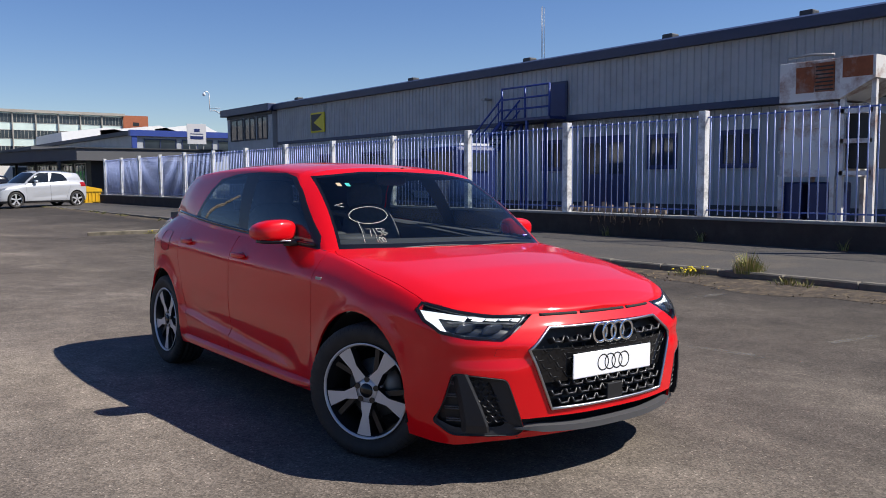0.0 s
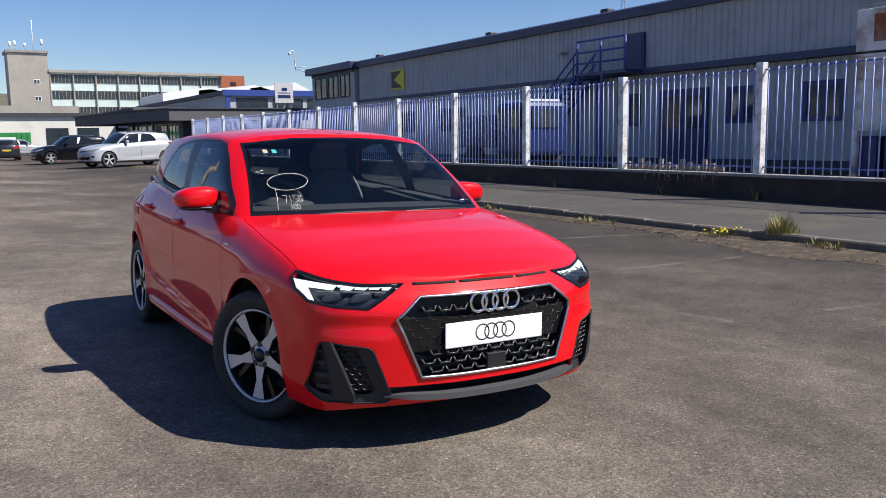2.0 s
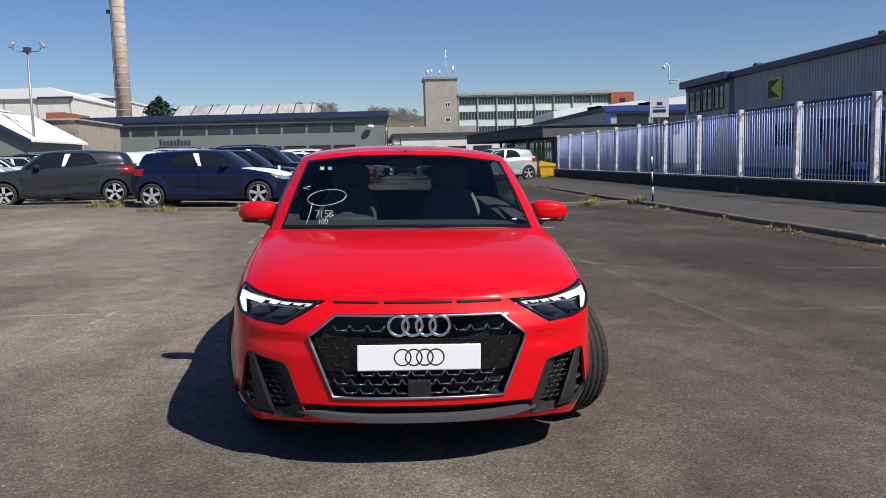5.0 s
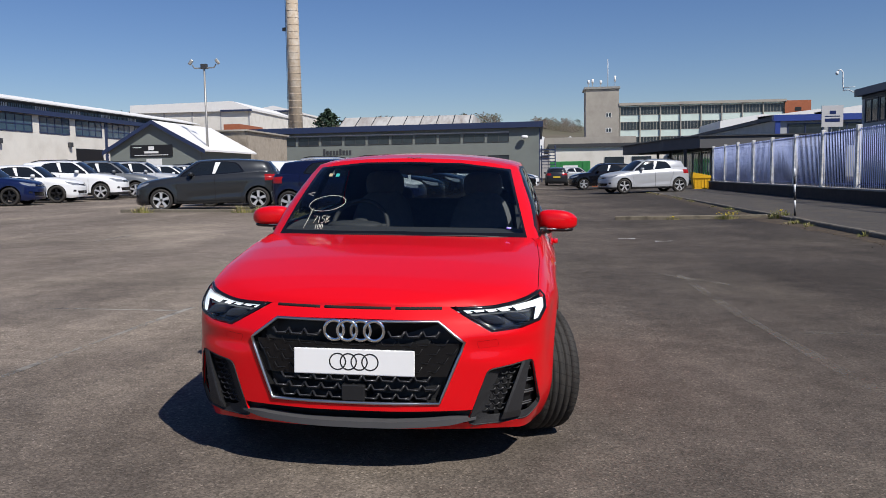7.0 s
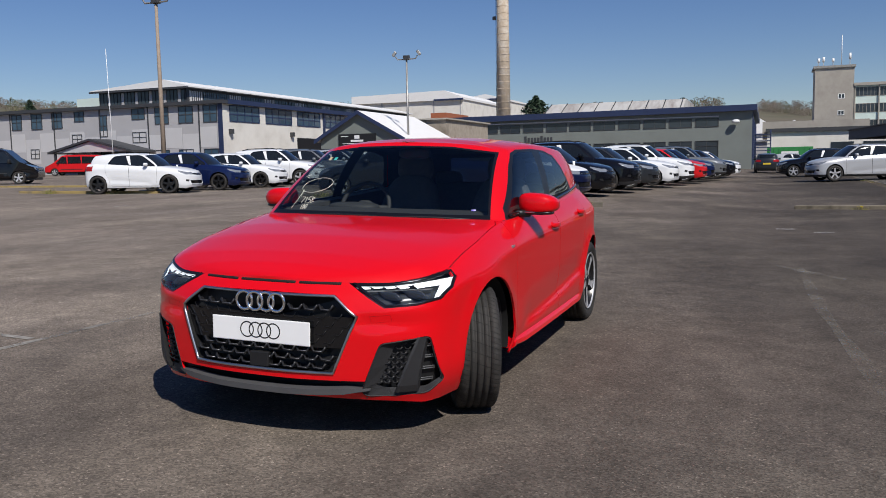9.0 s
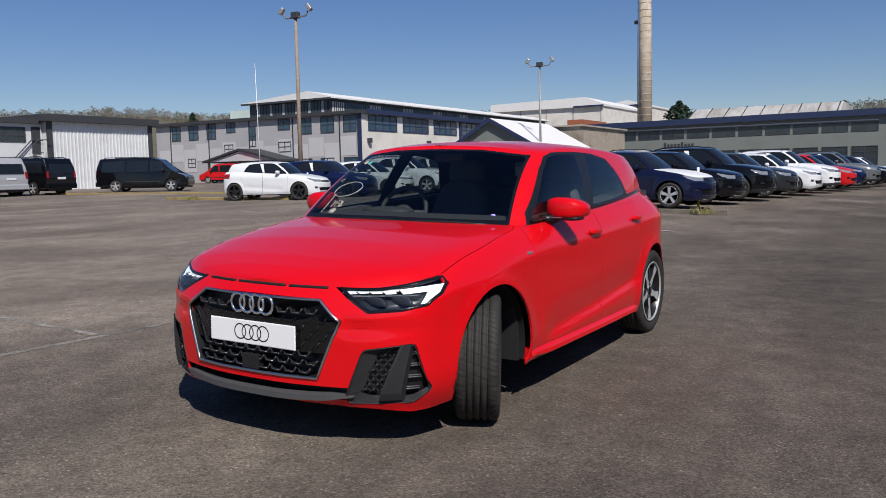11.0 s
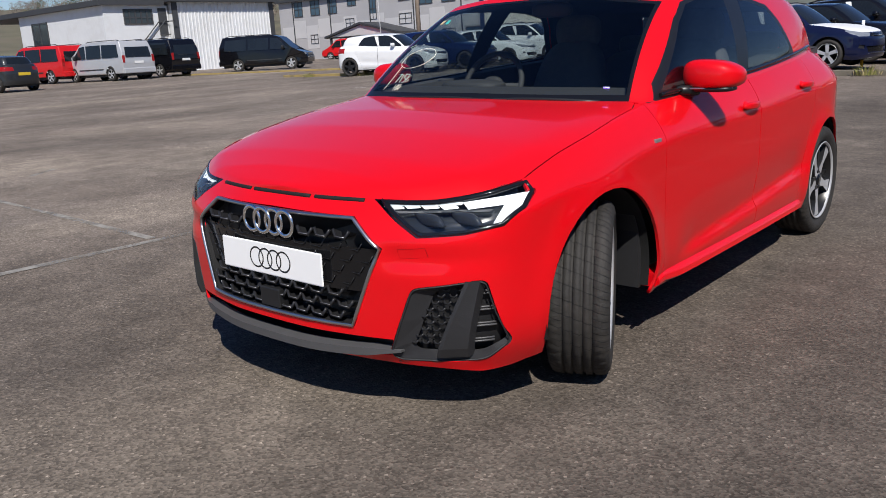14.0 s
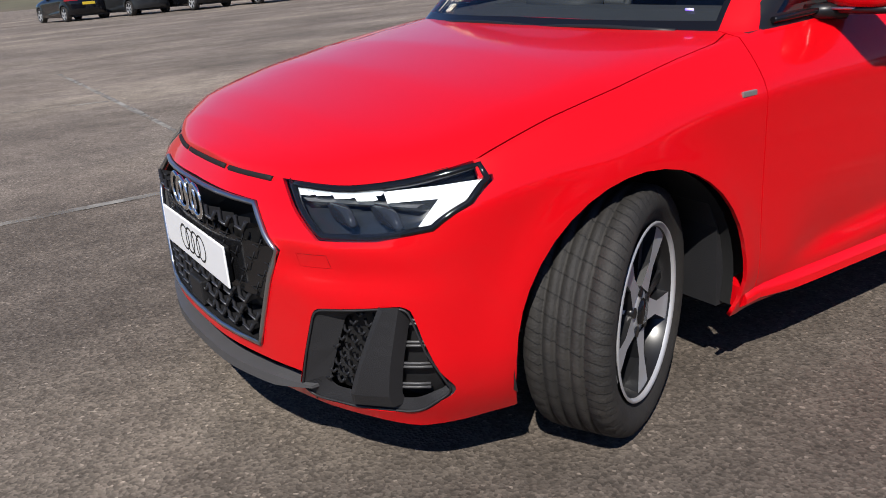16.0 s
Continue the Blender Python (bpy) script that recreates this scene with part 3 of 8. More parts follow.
M["tread"] = tread_rubber()
M["seam"] = material("dark_shut_line", (0.006, 0.005, 0.005), 0.8)
M["gloss_black"] = material("gloss_black_plastic", (0.008, 0.008, 0.009), 0.12, spread=0.2, scale=8)
M["grain_grey"] = material("grained_dark_grey_plastic", (0.022, 0.022, 0.024), 0.55, spread=0.15, scale=20, bump=0.2, bump_scale=400)
M["blade_grey"] = material("satin_grey_blade", (0.16, 0.16, 0.165), 0.4, metal=0.5, spread=0.08, scale=8)
M["chrome"] = material("chrome", (0.86, 0.87, 0.88), 0.16, metal=1.0)
M["satin_chrome"] = material("satin_chrome", (0.55, 0.56, 0.58), 0.3, metal=1.0)
M["alloy"] = material("machined_alloy", (0.56, 0.565, 0.58), 0.35, metal=0.4, spread=0.06, scale=14)
M["alloy_black"] = material("black_alloy", (0.012, 0.012, 0.013), 0.3)
M["brake"] = material("brake_steel", (0.30, 0.28, 0.26), 0.45, metal=0.8, spread=0.2, scale=20)
M["cabin"] = material("dark_cabin_trim", (0.05, 0.052, 0.055), 0.7, spread=0.2, scale=10, bump=0.2, bump_scale=200)
M["dash"] = material("dashboard_grey", (0.034, 0.036, 0.038), 0.7, spread=0.1, scale=10, bump=0.2, bump_scale=300)
M["seat"] = material("grey_seat_cloth", (0.14, 0.142, 0.148), 0.9, spread=0.25, scale=30, bump=0.3, bump_scale=300)
M["screen_glass"] = glass("windscreen_glass", (0.74, 0.80, 0.80), gloss=0.06)
M["side_glass"] = glass("side_window_glass", (0.42, 0.47, 0.47), gloss=0.095)
M["lens"] = glass("clear_lens", (0.93, 0.95, 0.96))
M["dark_glass"] = material("dark_car_glass", (0.012, 0.015, 0.018), 0.04, spread=0.4, scale=1.5)
M["lamp_red"] = material("red_lamp_lens", (0.30, 0.01, 0.01), 0.1)
M["lamp_white"] = material("headlamp", (0.30, 0.32, 0.35), 0.12, metal=0.4, spread=0.3, scale=12)


def glow(name, color, strength):
    m = bpy.data.materials.new(name)
    m.use_nodes = True
    b = m.node_tree.nodes["Principled BSDF"]
    b.inputs["Base Color"].default_value = (0.8, 0.8, 0.8, 1)
    b.inputs["Emission Color"].default_value = (*color, 1)
    b.inputs["Emission Strength"].default_value = strength
    return m


M["drl"] = glow("daytime_running_light", (0.9, 0.97, 1.0), 0.75)
M["blue_led"] = glow("blue_alarm_led", (0.05, 0.05, 1.0), 0.8)
M["comb"] = material("black_honeycomb_plastic", (0.018, 0.018, 0.020), 0.4, spread=0.2, scale=20)
M["comb_edge"] = material("bright_honeycomb_edge", (0.26, 0.26, 0.27), 0.35, metal=0.7)
M["lip_grey"] = material("satin_dark_lip", (0.075, 0.075, 0.078), 0.4, spread=0.12, scale=20)
M["bowl"] = material("headlamp_bowl", (0.020, 0.024, 0.030), 0.25, spread=0.3, scale=14)
M["facet"] = material("headlamp_module", (0.03, 0.034, 0.042), 0.12, spread=0.2, scale=20)
M["satin_black"] = material("satin_black_trim", (0.010, 0.010, 0.011), 0.38, spread=0.2, scale=10)
M["liner"] = material("black_felt_liner", (0.006, 0.006, 0.006), 1.0, spread=0.3, scale=30)
M["plate_white"] = material("white_plate", (0.93, 0.93, 0.92), 0.35, spread=0.01, scale=6)


def lathe(bm, prof, n, axis_shift=(0, 0, 0), mat=0, smooth=True, notch=None):
    """Turns a profile of (along x, radius) round the x axis."""
    rings = []
    for k in range(n):
        a = 2 * math.pi * k / n
        ring = []
        for q, (x, r) in enumerate(prof):
            rr = r - (notch(q, k) if notch else 0)
            ring.append(bm.verts.new((x + axis_shift[0], rr * math.cos(a) + axis_shift[1], rr * math.sin(a) + axis_shift[2])))
        rings.append(ring)
    for k in range(n):
        a, b = rings[k], rings[(k + 1) % n]
        for q in range(len(prof) - 1):
            f = bm.faces.new((a[q], a[q + 1], b[q + 1], b[q]))
            f.material_index, f.smooth = mat, smooth


def tyre_mesh(r, w, rim, n=96):
    h = w / 2
    prof = [(h * 0.72, rim - 0.012), (h * 0.84, rim + 0.006), (h * 0.97, rim + (r - rim) * 0.35), (h * 1.0, rim + (r - rim) * 0.55), (h * 0.96, r - 0.022), (h * 0.86, r - 0.007), (h * 0.74, r - 0.002)]
    tread = []
    for g in (0.46, 0.16, -0.16, -0.46):
        tread += [(h * (g + 0.05), r), (h * (g + 0.045), r - 0.007), (h * (g - 0.045), r - 0.007), (h * (g - 0.05), r)]
    prof = prof + tread + [(-x, rr) for x, rr in prof[::-1]]
    shoulders = {4, 5, 6, len(prof) - 5, len(prof) - 6, len(prof) - 7}
    bm = bmesh.new()
    lathe(bm, prof, n, notch=lambda q, k: 0.003 if q in shoulders and k % 4 == 0 else (0.001 if q in (10, 11, 14, 15, 18, 19) and (k + 2 * (q // 4)) % 4 == 0 else 0))
    for e in bm.edges:
        if len(e.link_faces) == 2 and e.calc_face_angle(0) > 0.7:
            e.smooth = False
    return bm


def spoke_bm(rim_r, x0):
    """One forked spoke with a cut face and sloped flanks, pointing along +z."""
    bm = bmesh.new()
    for pts in ([(-0.030, 0.055), (0.030, 0.055), (0.019, 0.12), (0.043, rim_r - 0.004), (-0.036, rim_r - 0.004), (-0.016, 0.12)],):
        front = [bm.verts.new((x0 + 0.012 * (1 - p[1] / rim_r) * -1, p[0], p[1])) for p in pts]
        back = [bm.verts.new((x0 - 0.045, p[0] * 1.25, p[1])) for p in pts]
        bm.faces.new(front)
        for k in range(len(pts)):
            f = bm.faces.new((front[k], front[(k + 1) % len(pts)], back[(k + 1) % len(pts)], back[k]))
            f.material_index = 1
    return bm


def build_wheel(parent, name, at, detail=True, r=WHEEL_R, w=0.215, rim=0.222, spokes=5, alloy=None):
    """A wheel with its outer face along +x of its own frame, as a part of a car."""
    wheel = new(name)
    wheel.parent = parent
    wheel.matrix_local = at
    part("tyre", tyre_mesh(r, w, rim, 192 if detail else 36), M["tread" if detail else "rubber"], wheel, "black rubber tyre", recalc=True)
    h = w / 2
    bm = bmesh.new()
    lathe(bm, [(h * 0.90, rim + 0.002), (h * 0.94, rim - 0.002), (h * 0.89, rim - 0.007), (h * 0.84, rim - 0.010), (h * 0.5, rim - 0.022), (-h * 0.6, rim - 0.03)], 64 if detail else 24)
    for f in bm.faces:
        f.material_index = 0 if abs(f.calc_center_median().x) > h * 0.85 else 1
    x0 = h * 0.80
    if detail:
        for k in range(spokes):
            s = spoke_bm(rim, x0)
            bmesh.ops.rotate(s, verts=s.verts, cent=(0, 0, 0), matrix=Matrix.Rotation(2 * math.pi * k / spokes, 3, "X"))
            me = bpy.data.meshes.new("tmp")
            s.to_mesh(me)
            s.free()
            bm.from_mesh(me)
            bpy.data.meshes.remove(me)
        # thin second arm of each spoke, set back
        for k in range(spokes):
            a = 2 * math.pi * (k + 0.32) / spokes
            b = 2 * math.pi * (k + 0.12) / spokes
            p, q = Vector((x0 - 0.02, -math.sin(a) * (rim - 0.01), math.cos(a) * (rim - 0.01))), Vector((x0 - 0.026, -math.sin(b) * 0.075, math.cos(b) * 0.075))
            d = Vector((0, (q - p).z, -(q - p).y)).normalized() * 0.012
            vs = [bm.verts.new(v) for v in (p + d, p - d, q - d, q + d)]
            vb = [bm.verts.new(v.co - Vector((0.03, 0, 0))) for v in vs]
            bm.faces.new(vs).material_index = 1
            for m in range(4):
                bm.faces.new((vs[m], vs[(m + 1) % 4], vb[(m + 1) % 4], vb[m])).material_index = 1
        lathe(bm, [(x0 - 0.008, 0.0005), (x0 - 0.008, 0.03), (x0 - 0.014, 0.062), (x0 - 0.05, 0.07)], 32)
    else:
        for k in range(spokes):
            a0 = 2 * math.pi * k / spokes
            pts = [(-0.03, 0.0), (0.03, 0.0), (0.042, rim), (-0.042, rim)]
            vs = [bm.verts.new((x0, p[0] * math.cos(a0) - p[1] * math.sin(a0), p[0] * math.sin(a0) + p[1] * math.cos(a0))) for p in pts]
            bm.faces.new(vs)
    part("rim", bm, [alloy or M["alloy"], M["alloy_black"]], wheel, "two-tone machined and black alloy rim" if detail else "", recalc=True)
    bm = bmesh.new()
    lathe(bm, [(0.0, 0.001), (0.0, 0.14), (-0.02, 0.14)], 32)
    part("brake_disc", bm, M["brake"] if detail else M["black"], wheel)
    if detail:
        bm = bmesh.new()
        lathe(bm, [(x0 + 0.001, 0.0005), (x0 + 0.001, 0.030), (x0 - 0.006, 0.034)], 24)
        part("centre_cap", bm, M["gloss_black"], wheel)
        for k in range(5):
            a = 2 * math.pi * (k + 0.5) / 5
            bm = bmesh.new()
            tube(bm, (x0 - 0.03, 0.052 * math.sin(a), 0.052 * math.cos(a)), (x0 - 0.006, 0.052 * math.sin(a), 0.052 * math.cos(a)), 0.0135, 10)
            part("wheel_bolt", bm, M["alloy_black"], wheel)
    return wheel


# ---- the red hatchback ----
def pair(name, bm, mat, parent, label=""):
    """The same part on the car's left and right."""
    m = mirrored(bm)
    return part(name, plain(bm), mat, parent, label, recalc=False), part(name, plain(m), mat, parent, label, recalc=False)


def shelf(bm):
    """Keeps a second, dark material on the ledge inside the side windows."""
    for f in bm.faces:
        f.material_index = 1 if f.material_index == 1 and f.calc_center_median().y > 0.45 else 0
    return bm


def superball(bm, c, r, e=0.7, nu=24, nv=14, shape=None):
    """A rounded block: centre, half sizes, squareness."""
    def sp(a):
        return math.copysign(abs(a) ** e, a)
    grid = []
    for j in range(nv + 1):
        v = -math.pi / 2 + math.pi * j / nv
        row = []
        for i in range(nu):
            u = 2 * math.pi * i / nu
            p = Vector((r[0] * sp(math.cos(v)) * sp(math.cos(u)), r[1] * sp(math.cos(v)) * sp(math.sin(u)), r[2] * sp(math.sin(v))))
            if shape:
                p = shape(p)
            row.append(bm.verts.new(p + Vector(c)))
        grid.append(row)
    for j in range(nv):
        for i in range(nu):
            bm.faces.new((grid[j][i], grid[j][(i + 1) % nu], grid[j + 1][(i + 1) % nu], grid[j + 1][i])).smooth = True
    bmesh.ops.remove_doubles(bm, verts=bm.verts, dist=1e-5)


def ring(bm, c, r, t, n=40, m=8, flat=0.6):
    """A ring that faces -y."""
    rings = []
    for k in range(n):
        a = 2 * math.pi * k / n
        rings.append([bm.verts.new((c[0] + (r + t * math.cos(2 * math.pi * q / m)) * math.cos(a), c[1] + flat * t * math.sin(2 * math.pi * q / m),
                                    c[2] + (r + t * math.cos(2 * math.pi * q / m)) * math.sin(a))) for q in range(m)])
    for k in range(n):
        for q in range(m):
            bm.faces.new((rings[k][q], rings[k][(q + 1) % m], rings[(k + 1) % n][(q + 1) % m], rings[(k + 1) % n][q])).smooth = True


def liner(bm, y, r=0.366, x0=0.46, x1=0.835):
    n, rows = 28, []
    for k in range(n + 1):
        a = math.radians(-12 + 204 * k / n)
        rows.append([bm.verts.new((x, y + rr * math.cos(a), WHEEL_R + rr * math.sin(a))) for x, rr in ((x1, r), (x0, r), (x0, 0.02))])
    for a, b in zip(rows, rows[1:]):
        for q in (0, 1):
            bm.faces.new((a[q], a[q + 1], b[q + 1], b[q])).smooth = q == 0


def strip(bm, f, ts, w, h):
    """A bar of width w (z) and depth h (-y) along the points f(t)."""
    rows = []
    for t in ts:
        p = Vector(f(t))
        rows.append([bm.verts.new(p + Vector((0, dy, dz))) for dy, dz in ((0.02, -w / 2), (-h, -w / 2 * 0.7), (-h, w / 2 * 0.7), (0.02, w / 2))])
    for a, b in zip(rows, rows[1:]):
        for q in range(4):
            bm.faces.new((a[q], a[(q + 1) % 4], b[(q + 1) % 4], b[q]))
    bm.faces.new(rows[0])
    bm.faces.new(rows[-1][::-1])


def build_hero():
    car = thing("hatchback_car", "glossy red five-door hatchback with steered front wheels, parked on asphalt", "car", at=LEVEL)
    red = M["red"]
    lb = lower_body(170, 36)
    outward(lb)
    bonnet = carve(lb, BONNET, (0, 1), lambda f, c: f.material_index == 1 and c.y < 0.5)
    bonnet_in = carve(bonnet, BONNET[:2] + [(0.7665, -0.398), (0.7715, 0.0), (0.7565, 0.348), (0.7295, 0.421), (-0.01, 0.421)], (0, 1), lambda f, c: True)
    for ay in AXLES:
        carve(lb, arch(ay, 0.361, 40), (1, 2), lambda f, c: c.x > 0.5).free()
    carve(lb, GRILLE, (0, 2), lambda f, c: c.y < -0.6 and f.material_index == 0).free()
    lamp = carve(lb, LAMP, (0, 2), lambda f, c: c.y < -0.385 and f.material_index == 0)
    fog = carve(lb, FOG, (0, 2), lambda f, c: c.y < -0.3 and f.material_index == 0)
    carve(lb, SLOT, (0, 2), lambda f, c: c.y < -0.5 and f.material_index == 0).free()
    washer = [(0.515, 0.575), (0.60, 0.582), (0.607, 0.552), (0.522, 0.545)]
    cover = carve(lb, washer, (0, 2), lambda f, c: c.y < -0.4 and f.material_index == 0)
    cover_in = carve(cover, shrink(washer, 0.0008), (0, 2), lambda f, c: True)
    taillamp = carve(lb, [(0.36, 0.80), (0.36, 0.93), (0.84, 0.95), (0.84, 0.80)], (0, 2), lambda f, c: c.y > 2.85 and f.material_index == 0)
    doors = []
    for poly in (DOOR_F, DOOR_R):
        d = carve(lb, poly, (1, 2), lambda f, c: c.x > 0.5)
        inner = carve(d, shrink(poly, 0.0035), (1, 2), lambda f, c: True)
        doors.append((inner, d))

    # shell and panels
    shell_in = lb.copy()
    bmesh.ops.delete(shell_in, geom=[f for f in shell_in.faces if f.calc_center_median().y < 2.2], context="FACES")
    push(shell_in, 0.035)
    part("boot_lining", plain(both(shell_in)), M["cabin"], car, recalc=False)
    thicken(lb, 0.012)
    part("lower_body", shelf(both(lb)), [red, M["black"]], car, recalc=False)
    thicken(bonnet_in, 0.015)
    part("bonnet", plain(both(bonnet_in)), red, car, recalc=False)
    push(bonnet, 0.008)
    part("bonnet_seam", plain(both(bonnet)), M["seam"], car, recalc=False)
    push(cover, 0.004)
    pair("washer_seam", cover, M["seam"], car)
    pair("washer_cover", cover_in, red, car)
    pair("tail_lamp", taillamp, M["lamp_red"], car, "red tail lamp lens")
    door_obs = []
    for inner, seam in doors:
        thicken(inner, 0.02)
        m = mirrored(inner)
        door_obs.append((part("door", shelf(inner), [red, M["black"]], car, recalc=False), part("door", shelf(m), [red, M["black"]], car, recalc=False)))
        push(seam, 0.008)
        pair("door_seam", seam, M["seam"], car)

    # nose: seam under the bonnet, grille, emblem, plate
    o, nr = outline(170)
    edge = [side_point(p, n, lerp_at(p[1], BELT_Y, BELT_Z)) for p, n in zip(o, nr) if p[1] < -0.45]
    edge = [(-x, y, z) for x, y, z in edge[:0:-1]] + edge
    bm = bmesh.new()
    path_tube(bm, [(x * 0.998, y + 0.004, z - 0.0005) for x, y, z in edge], 0.0032, 6)
    part("bonnet_gap", bm, M["seam"], car)
    for xa, xb in ((-0.36, -0.165), (-0.145, 0.145), (0.165, 0.36)):
        bm = bmesh.new()
        path_tube(bm, [(x, front_y(x, 0.707) + 0.004, 0.707) for x in np.linspace(xa, xb, 9)], 0.0085, 6)
        part("nose_gap", bm, M["seam"], car)

    hexa = [(-x, z) for x, z in GRILLE[1:4][::-1]] + GRILLE[1:4]
    def hex_line(shr, yoff):
        pts, poly = [], shrink(hexa, shr)
        for a, b in zip(poly, poly[1:] + poly[:1]):
            for k in range(8):
                t = k / 8
                x, z = a[0] + (b[0] - a[0]) * t, a[1] + (b[1] - a[1]) * t
                pts.append((x, front_y(x, z) + yoff, z))
        return pts
    bm = bmesh.new()
    path_tube(bm, hex_line(0.005, -0.003), 0.0068, 8, closed=True)
    surround = part("grille_surround", bm, M["satin_chrome"], car, "satin chrome grille surround")
    bm = bmesh.new()
    outer, inner = hex_line(0.002, 0.0), hex_line(0.012, 0.055)
    vo, vi = [bm.verts.new(p) for p in outer], [bm.verts.new(p) for p in inner]
    for k in range(len(vo)):
        bm.faces.new((vo[k], vo[(k + 1) % len(vo)], vi[(k + 1) % len(vo)], vi[k]))
    bm.faces.new(vi)
    grille = part("grille", bm, M["black"], car, "black hexagonal honeycomb grille")
    def in_hex(x, z, m=0.02):
        poly = shrink(hexa, m)
        area = sum(a[0] * b[1] - b[0] * a[1] for a, b in zip(poly, poly[1:] + poly[:1]))
        return all(((b[0] - a[0]) * (z - a[1]) - (b[1] - a[1]) * (x - a[0])) * area > 0 for a, b in zip(poly, poly[1:] + poly[:1]))
    bm, bars = bmesh.new(), bmesh.new()
    for row in range(9):
        z = 0.645 - 0.038 * row
        for col in range(-7, 8):
            x = 0.072 * col + (0.036 if row % 2 else 0)
            if not (in_hex(x - 0.032, z) and in_hex(x + 0.032, z)):
                continue
            if abs(x) < 0.15 and z > 0.58:
                continue
            mid = 0.42 < z < 0.575
            y = front_y(x, 0.55 if z > 0.55 else z) + (0.022 if mid else 0.012)
            pts = [(x - 0.036, y + 0.004, z + 0.015), (x - 0.022, y, z - 0.008), (x + 0.022, y, z - 0.008), (x + 0.036, y + 0.004, z + 0.015)]
            if mid:
                path_tube(bm, pts, 0.0018, 4)
            else:
                path_tube(bm, pts, 0.0055, 6)
                path_tube(bars, [(px, py - 0.0052, pz + 0.003) for px, py, pz in pts[1:3]], 0.0016, 4)
                f = [bm.verts.new((px, py + 0.035, pz - 0.014)) for px, py, pz in pts] + [bm.verts.new((px, py, pz)) for px, py, pz in pts[::-1]]
                bm.faces.new(f)
    part("honeycomb", bm, M["comb"], grille, "gloss black honeycomb pieces")
    tagged(part("honeycomb_edges", bars, M["comb_edge"], grille), kind="stuff")
    bm = bmesh.new()
    n = 25
    rows = []
    for k in range(n):
        x = -0.425 + 0.85 * k / (n - 1)
        y = front_y(x, 0.5) + 0.024
        s = 0.425 - 0.0
        lim = 1.0 - max(0.0, (abs(x) - 0.40) / 0.05)
        rows.append([bm.verts.new((x, y, 0.425)), bm.verts.new((x * (1 if abs(x) < 0.41 else 1.04), y, 0.568))])
    for a, b in zip(rows, rows[1:]):
        bm.faces.new((a[0], b[0], b[1], a[1])).smooth = True
    part("grille_panel", bm, M["gloss_black"], grille, "gloss black panel behind the plate")
    bm = made_box(-0.05, 0.05, front_y(0, 0.36) - 0.002, front_y(0, 0.36) + 0.04, 0.325, 0.392, bevel=0.004)
    part("sensor_box", bm, M["black"], grille)

    emblem = bmesh.new()
    for k in range(4):
        x = (k - 1.5) * 0.0575
        ring(emblem, (x, front_y(0, 0.62) - 0.004 - 0.003 * (k % 2), 0.622), 0.0415, 0.0075)
    part("nose_emblem", emblem, M["chrome"], car, "row of four overlapping chrome rings")
    plate = part("number_plate", made_box(-0.26, 0.26, front_y(0, 0.49) + 0.012, front_y(0, 0.49) + 0.0182, 0.432, 0.543, bevel=0.004), M["plate_white"], car, "blank white plate with a row of black rings")
    part("plate_holder", made_box(-0.24, 0.24, front_y(0, 0.49) + 0.0185, front_y(0, 0.49) + 0.035, 0.44, 0.535, bevel=0.004), M["black"], car)
    for k in range(4):
        bm = bmesh.new()
        ring(bm, ((k - 1.5) * 0.0465, front_y(0, 0.49) + 0.0115, 0.4885), 0.0345, 0.003, flat=0.25)
        part("ring", bm, M["black"], plate, "black ring")

    # lower lip and slot
    bm = made_box(-0.50, 0.50, -0.70, -0.64, 0.20, 0.30)
    part("lower_intake", bm, M["black"], car)
    bm = bmesh.new()
    strip(bm, lambda t: (t, front_y(t, 0.235) + 0.0, 0.226 + 0.02 * (abs(t) / 0.5) ** 3), np.linspace(-0.515, 0.515, 41), 0.038, 0.022)
    for v in bm.verts:
        k = min(1.0, max(0.0, (0.515 - abs(v.co.x)) / 0.10))
        v.co.y += 0.020 * (1 - k) ** 2
        v.co.z = 0.240 + (v.co.z - 0.240) * (0.25 + 0.75 * k)
    part("front_lip", bm, M["lip_grey"], car, "dark grey front lip blade")

    # side intakes with blade, mesh and slats
    def fog_set(sign):
        holder = part("side_intake", plain(fog.copy() if sign > 0 else mirrored(fog)), M["grain_grey"], car, "dark grey plastic side air intake", recalc=False)
        return holder
    deep = fog.copy()
    push(fog, 0.05)
    fr = bmesh.new()
    line, poly = [], rounded(shrink(INTAKE, 0.004), 0.022)
    for a, b in zip(poly, poly[1:] + poly[:1]):
        for k in range(2):
            x, z = a[0] + (b[0] - a[0]) * k / 2, a[1] + (b[1] - a[1]) * k / 2
            line.append((x, front_y(x, z), z))
    deep.free()
    for sign in (1, -1):
        holder = fog_set(sign)
        bm = bmesh.new()
        path_tube(bm, [(sign * x, y + 0.0005, z) for x, y, z in line], 0.0026, 8, closed=True)
        part("frame", bm, M["grain_grey"], holder)
        # flat sloped inner walls
        rim = rounded(INTAKE, 0.022)
        well = rounded([(0.545, 0.262), (0.612, 0.444), (0.744, 0.466), (0.774, 0.280), (0.725, 0.246), (0.565, 0.250)], 0.018)
        bm = bmesh.new()
        for (a, c), (b, d) in zip(zip(rim, well), zip(rim[1:] + rim[:1], well[1:] + well[:1])):
            rows = []
            for k in range(3):
                t = k / 2
                x0, z0, x1, z1 = a[0] + (b[0] - a[0]) * t, a[1] + (b[1] - a[1]) * t, c[0] + (d[0] - c[0]) * t, c[1] + (d[1] - c[1]) * t
                rows.append((bm.verts.new((sign * x0, front_y(x0, z0) + 0.001, z0)), bm.verts.new((sign * x1, front_y(x1, z1) + 0.032, z1))))
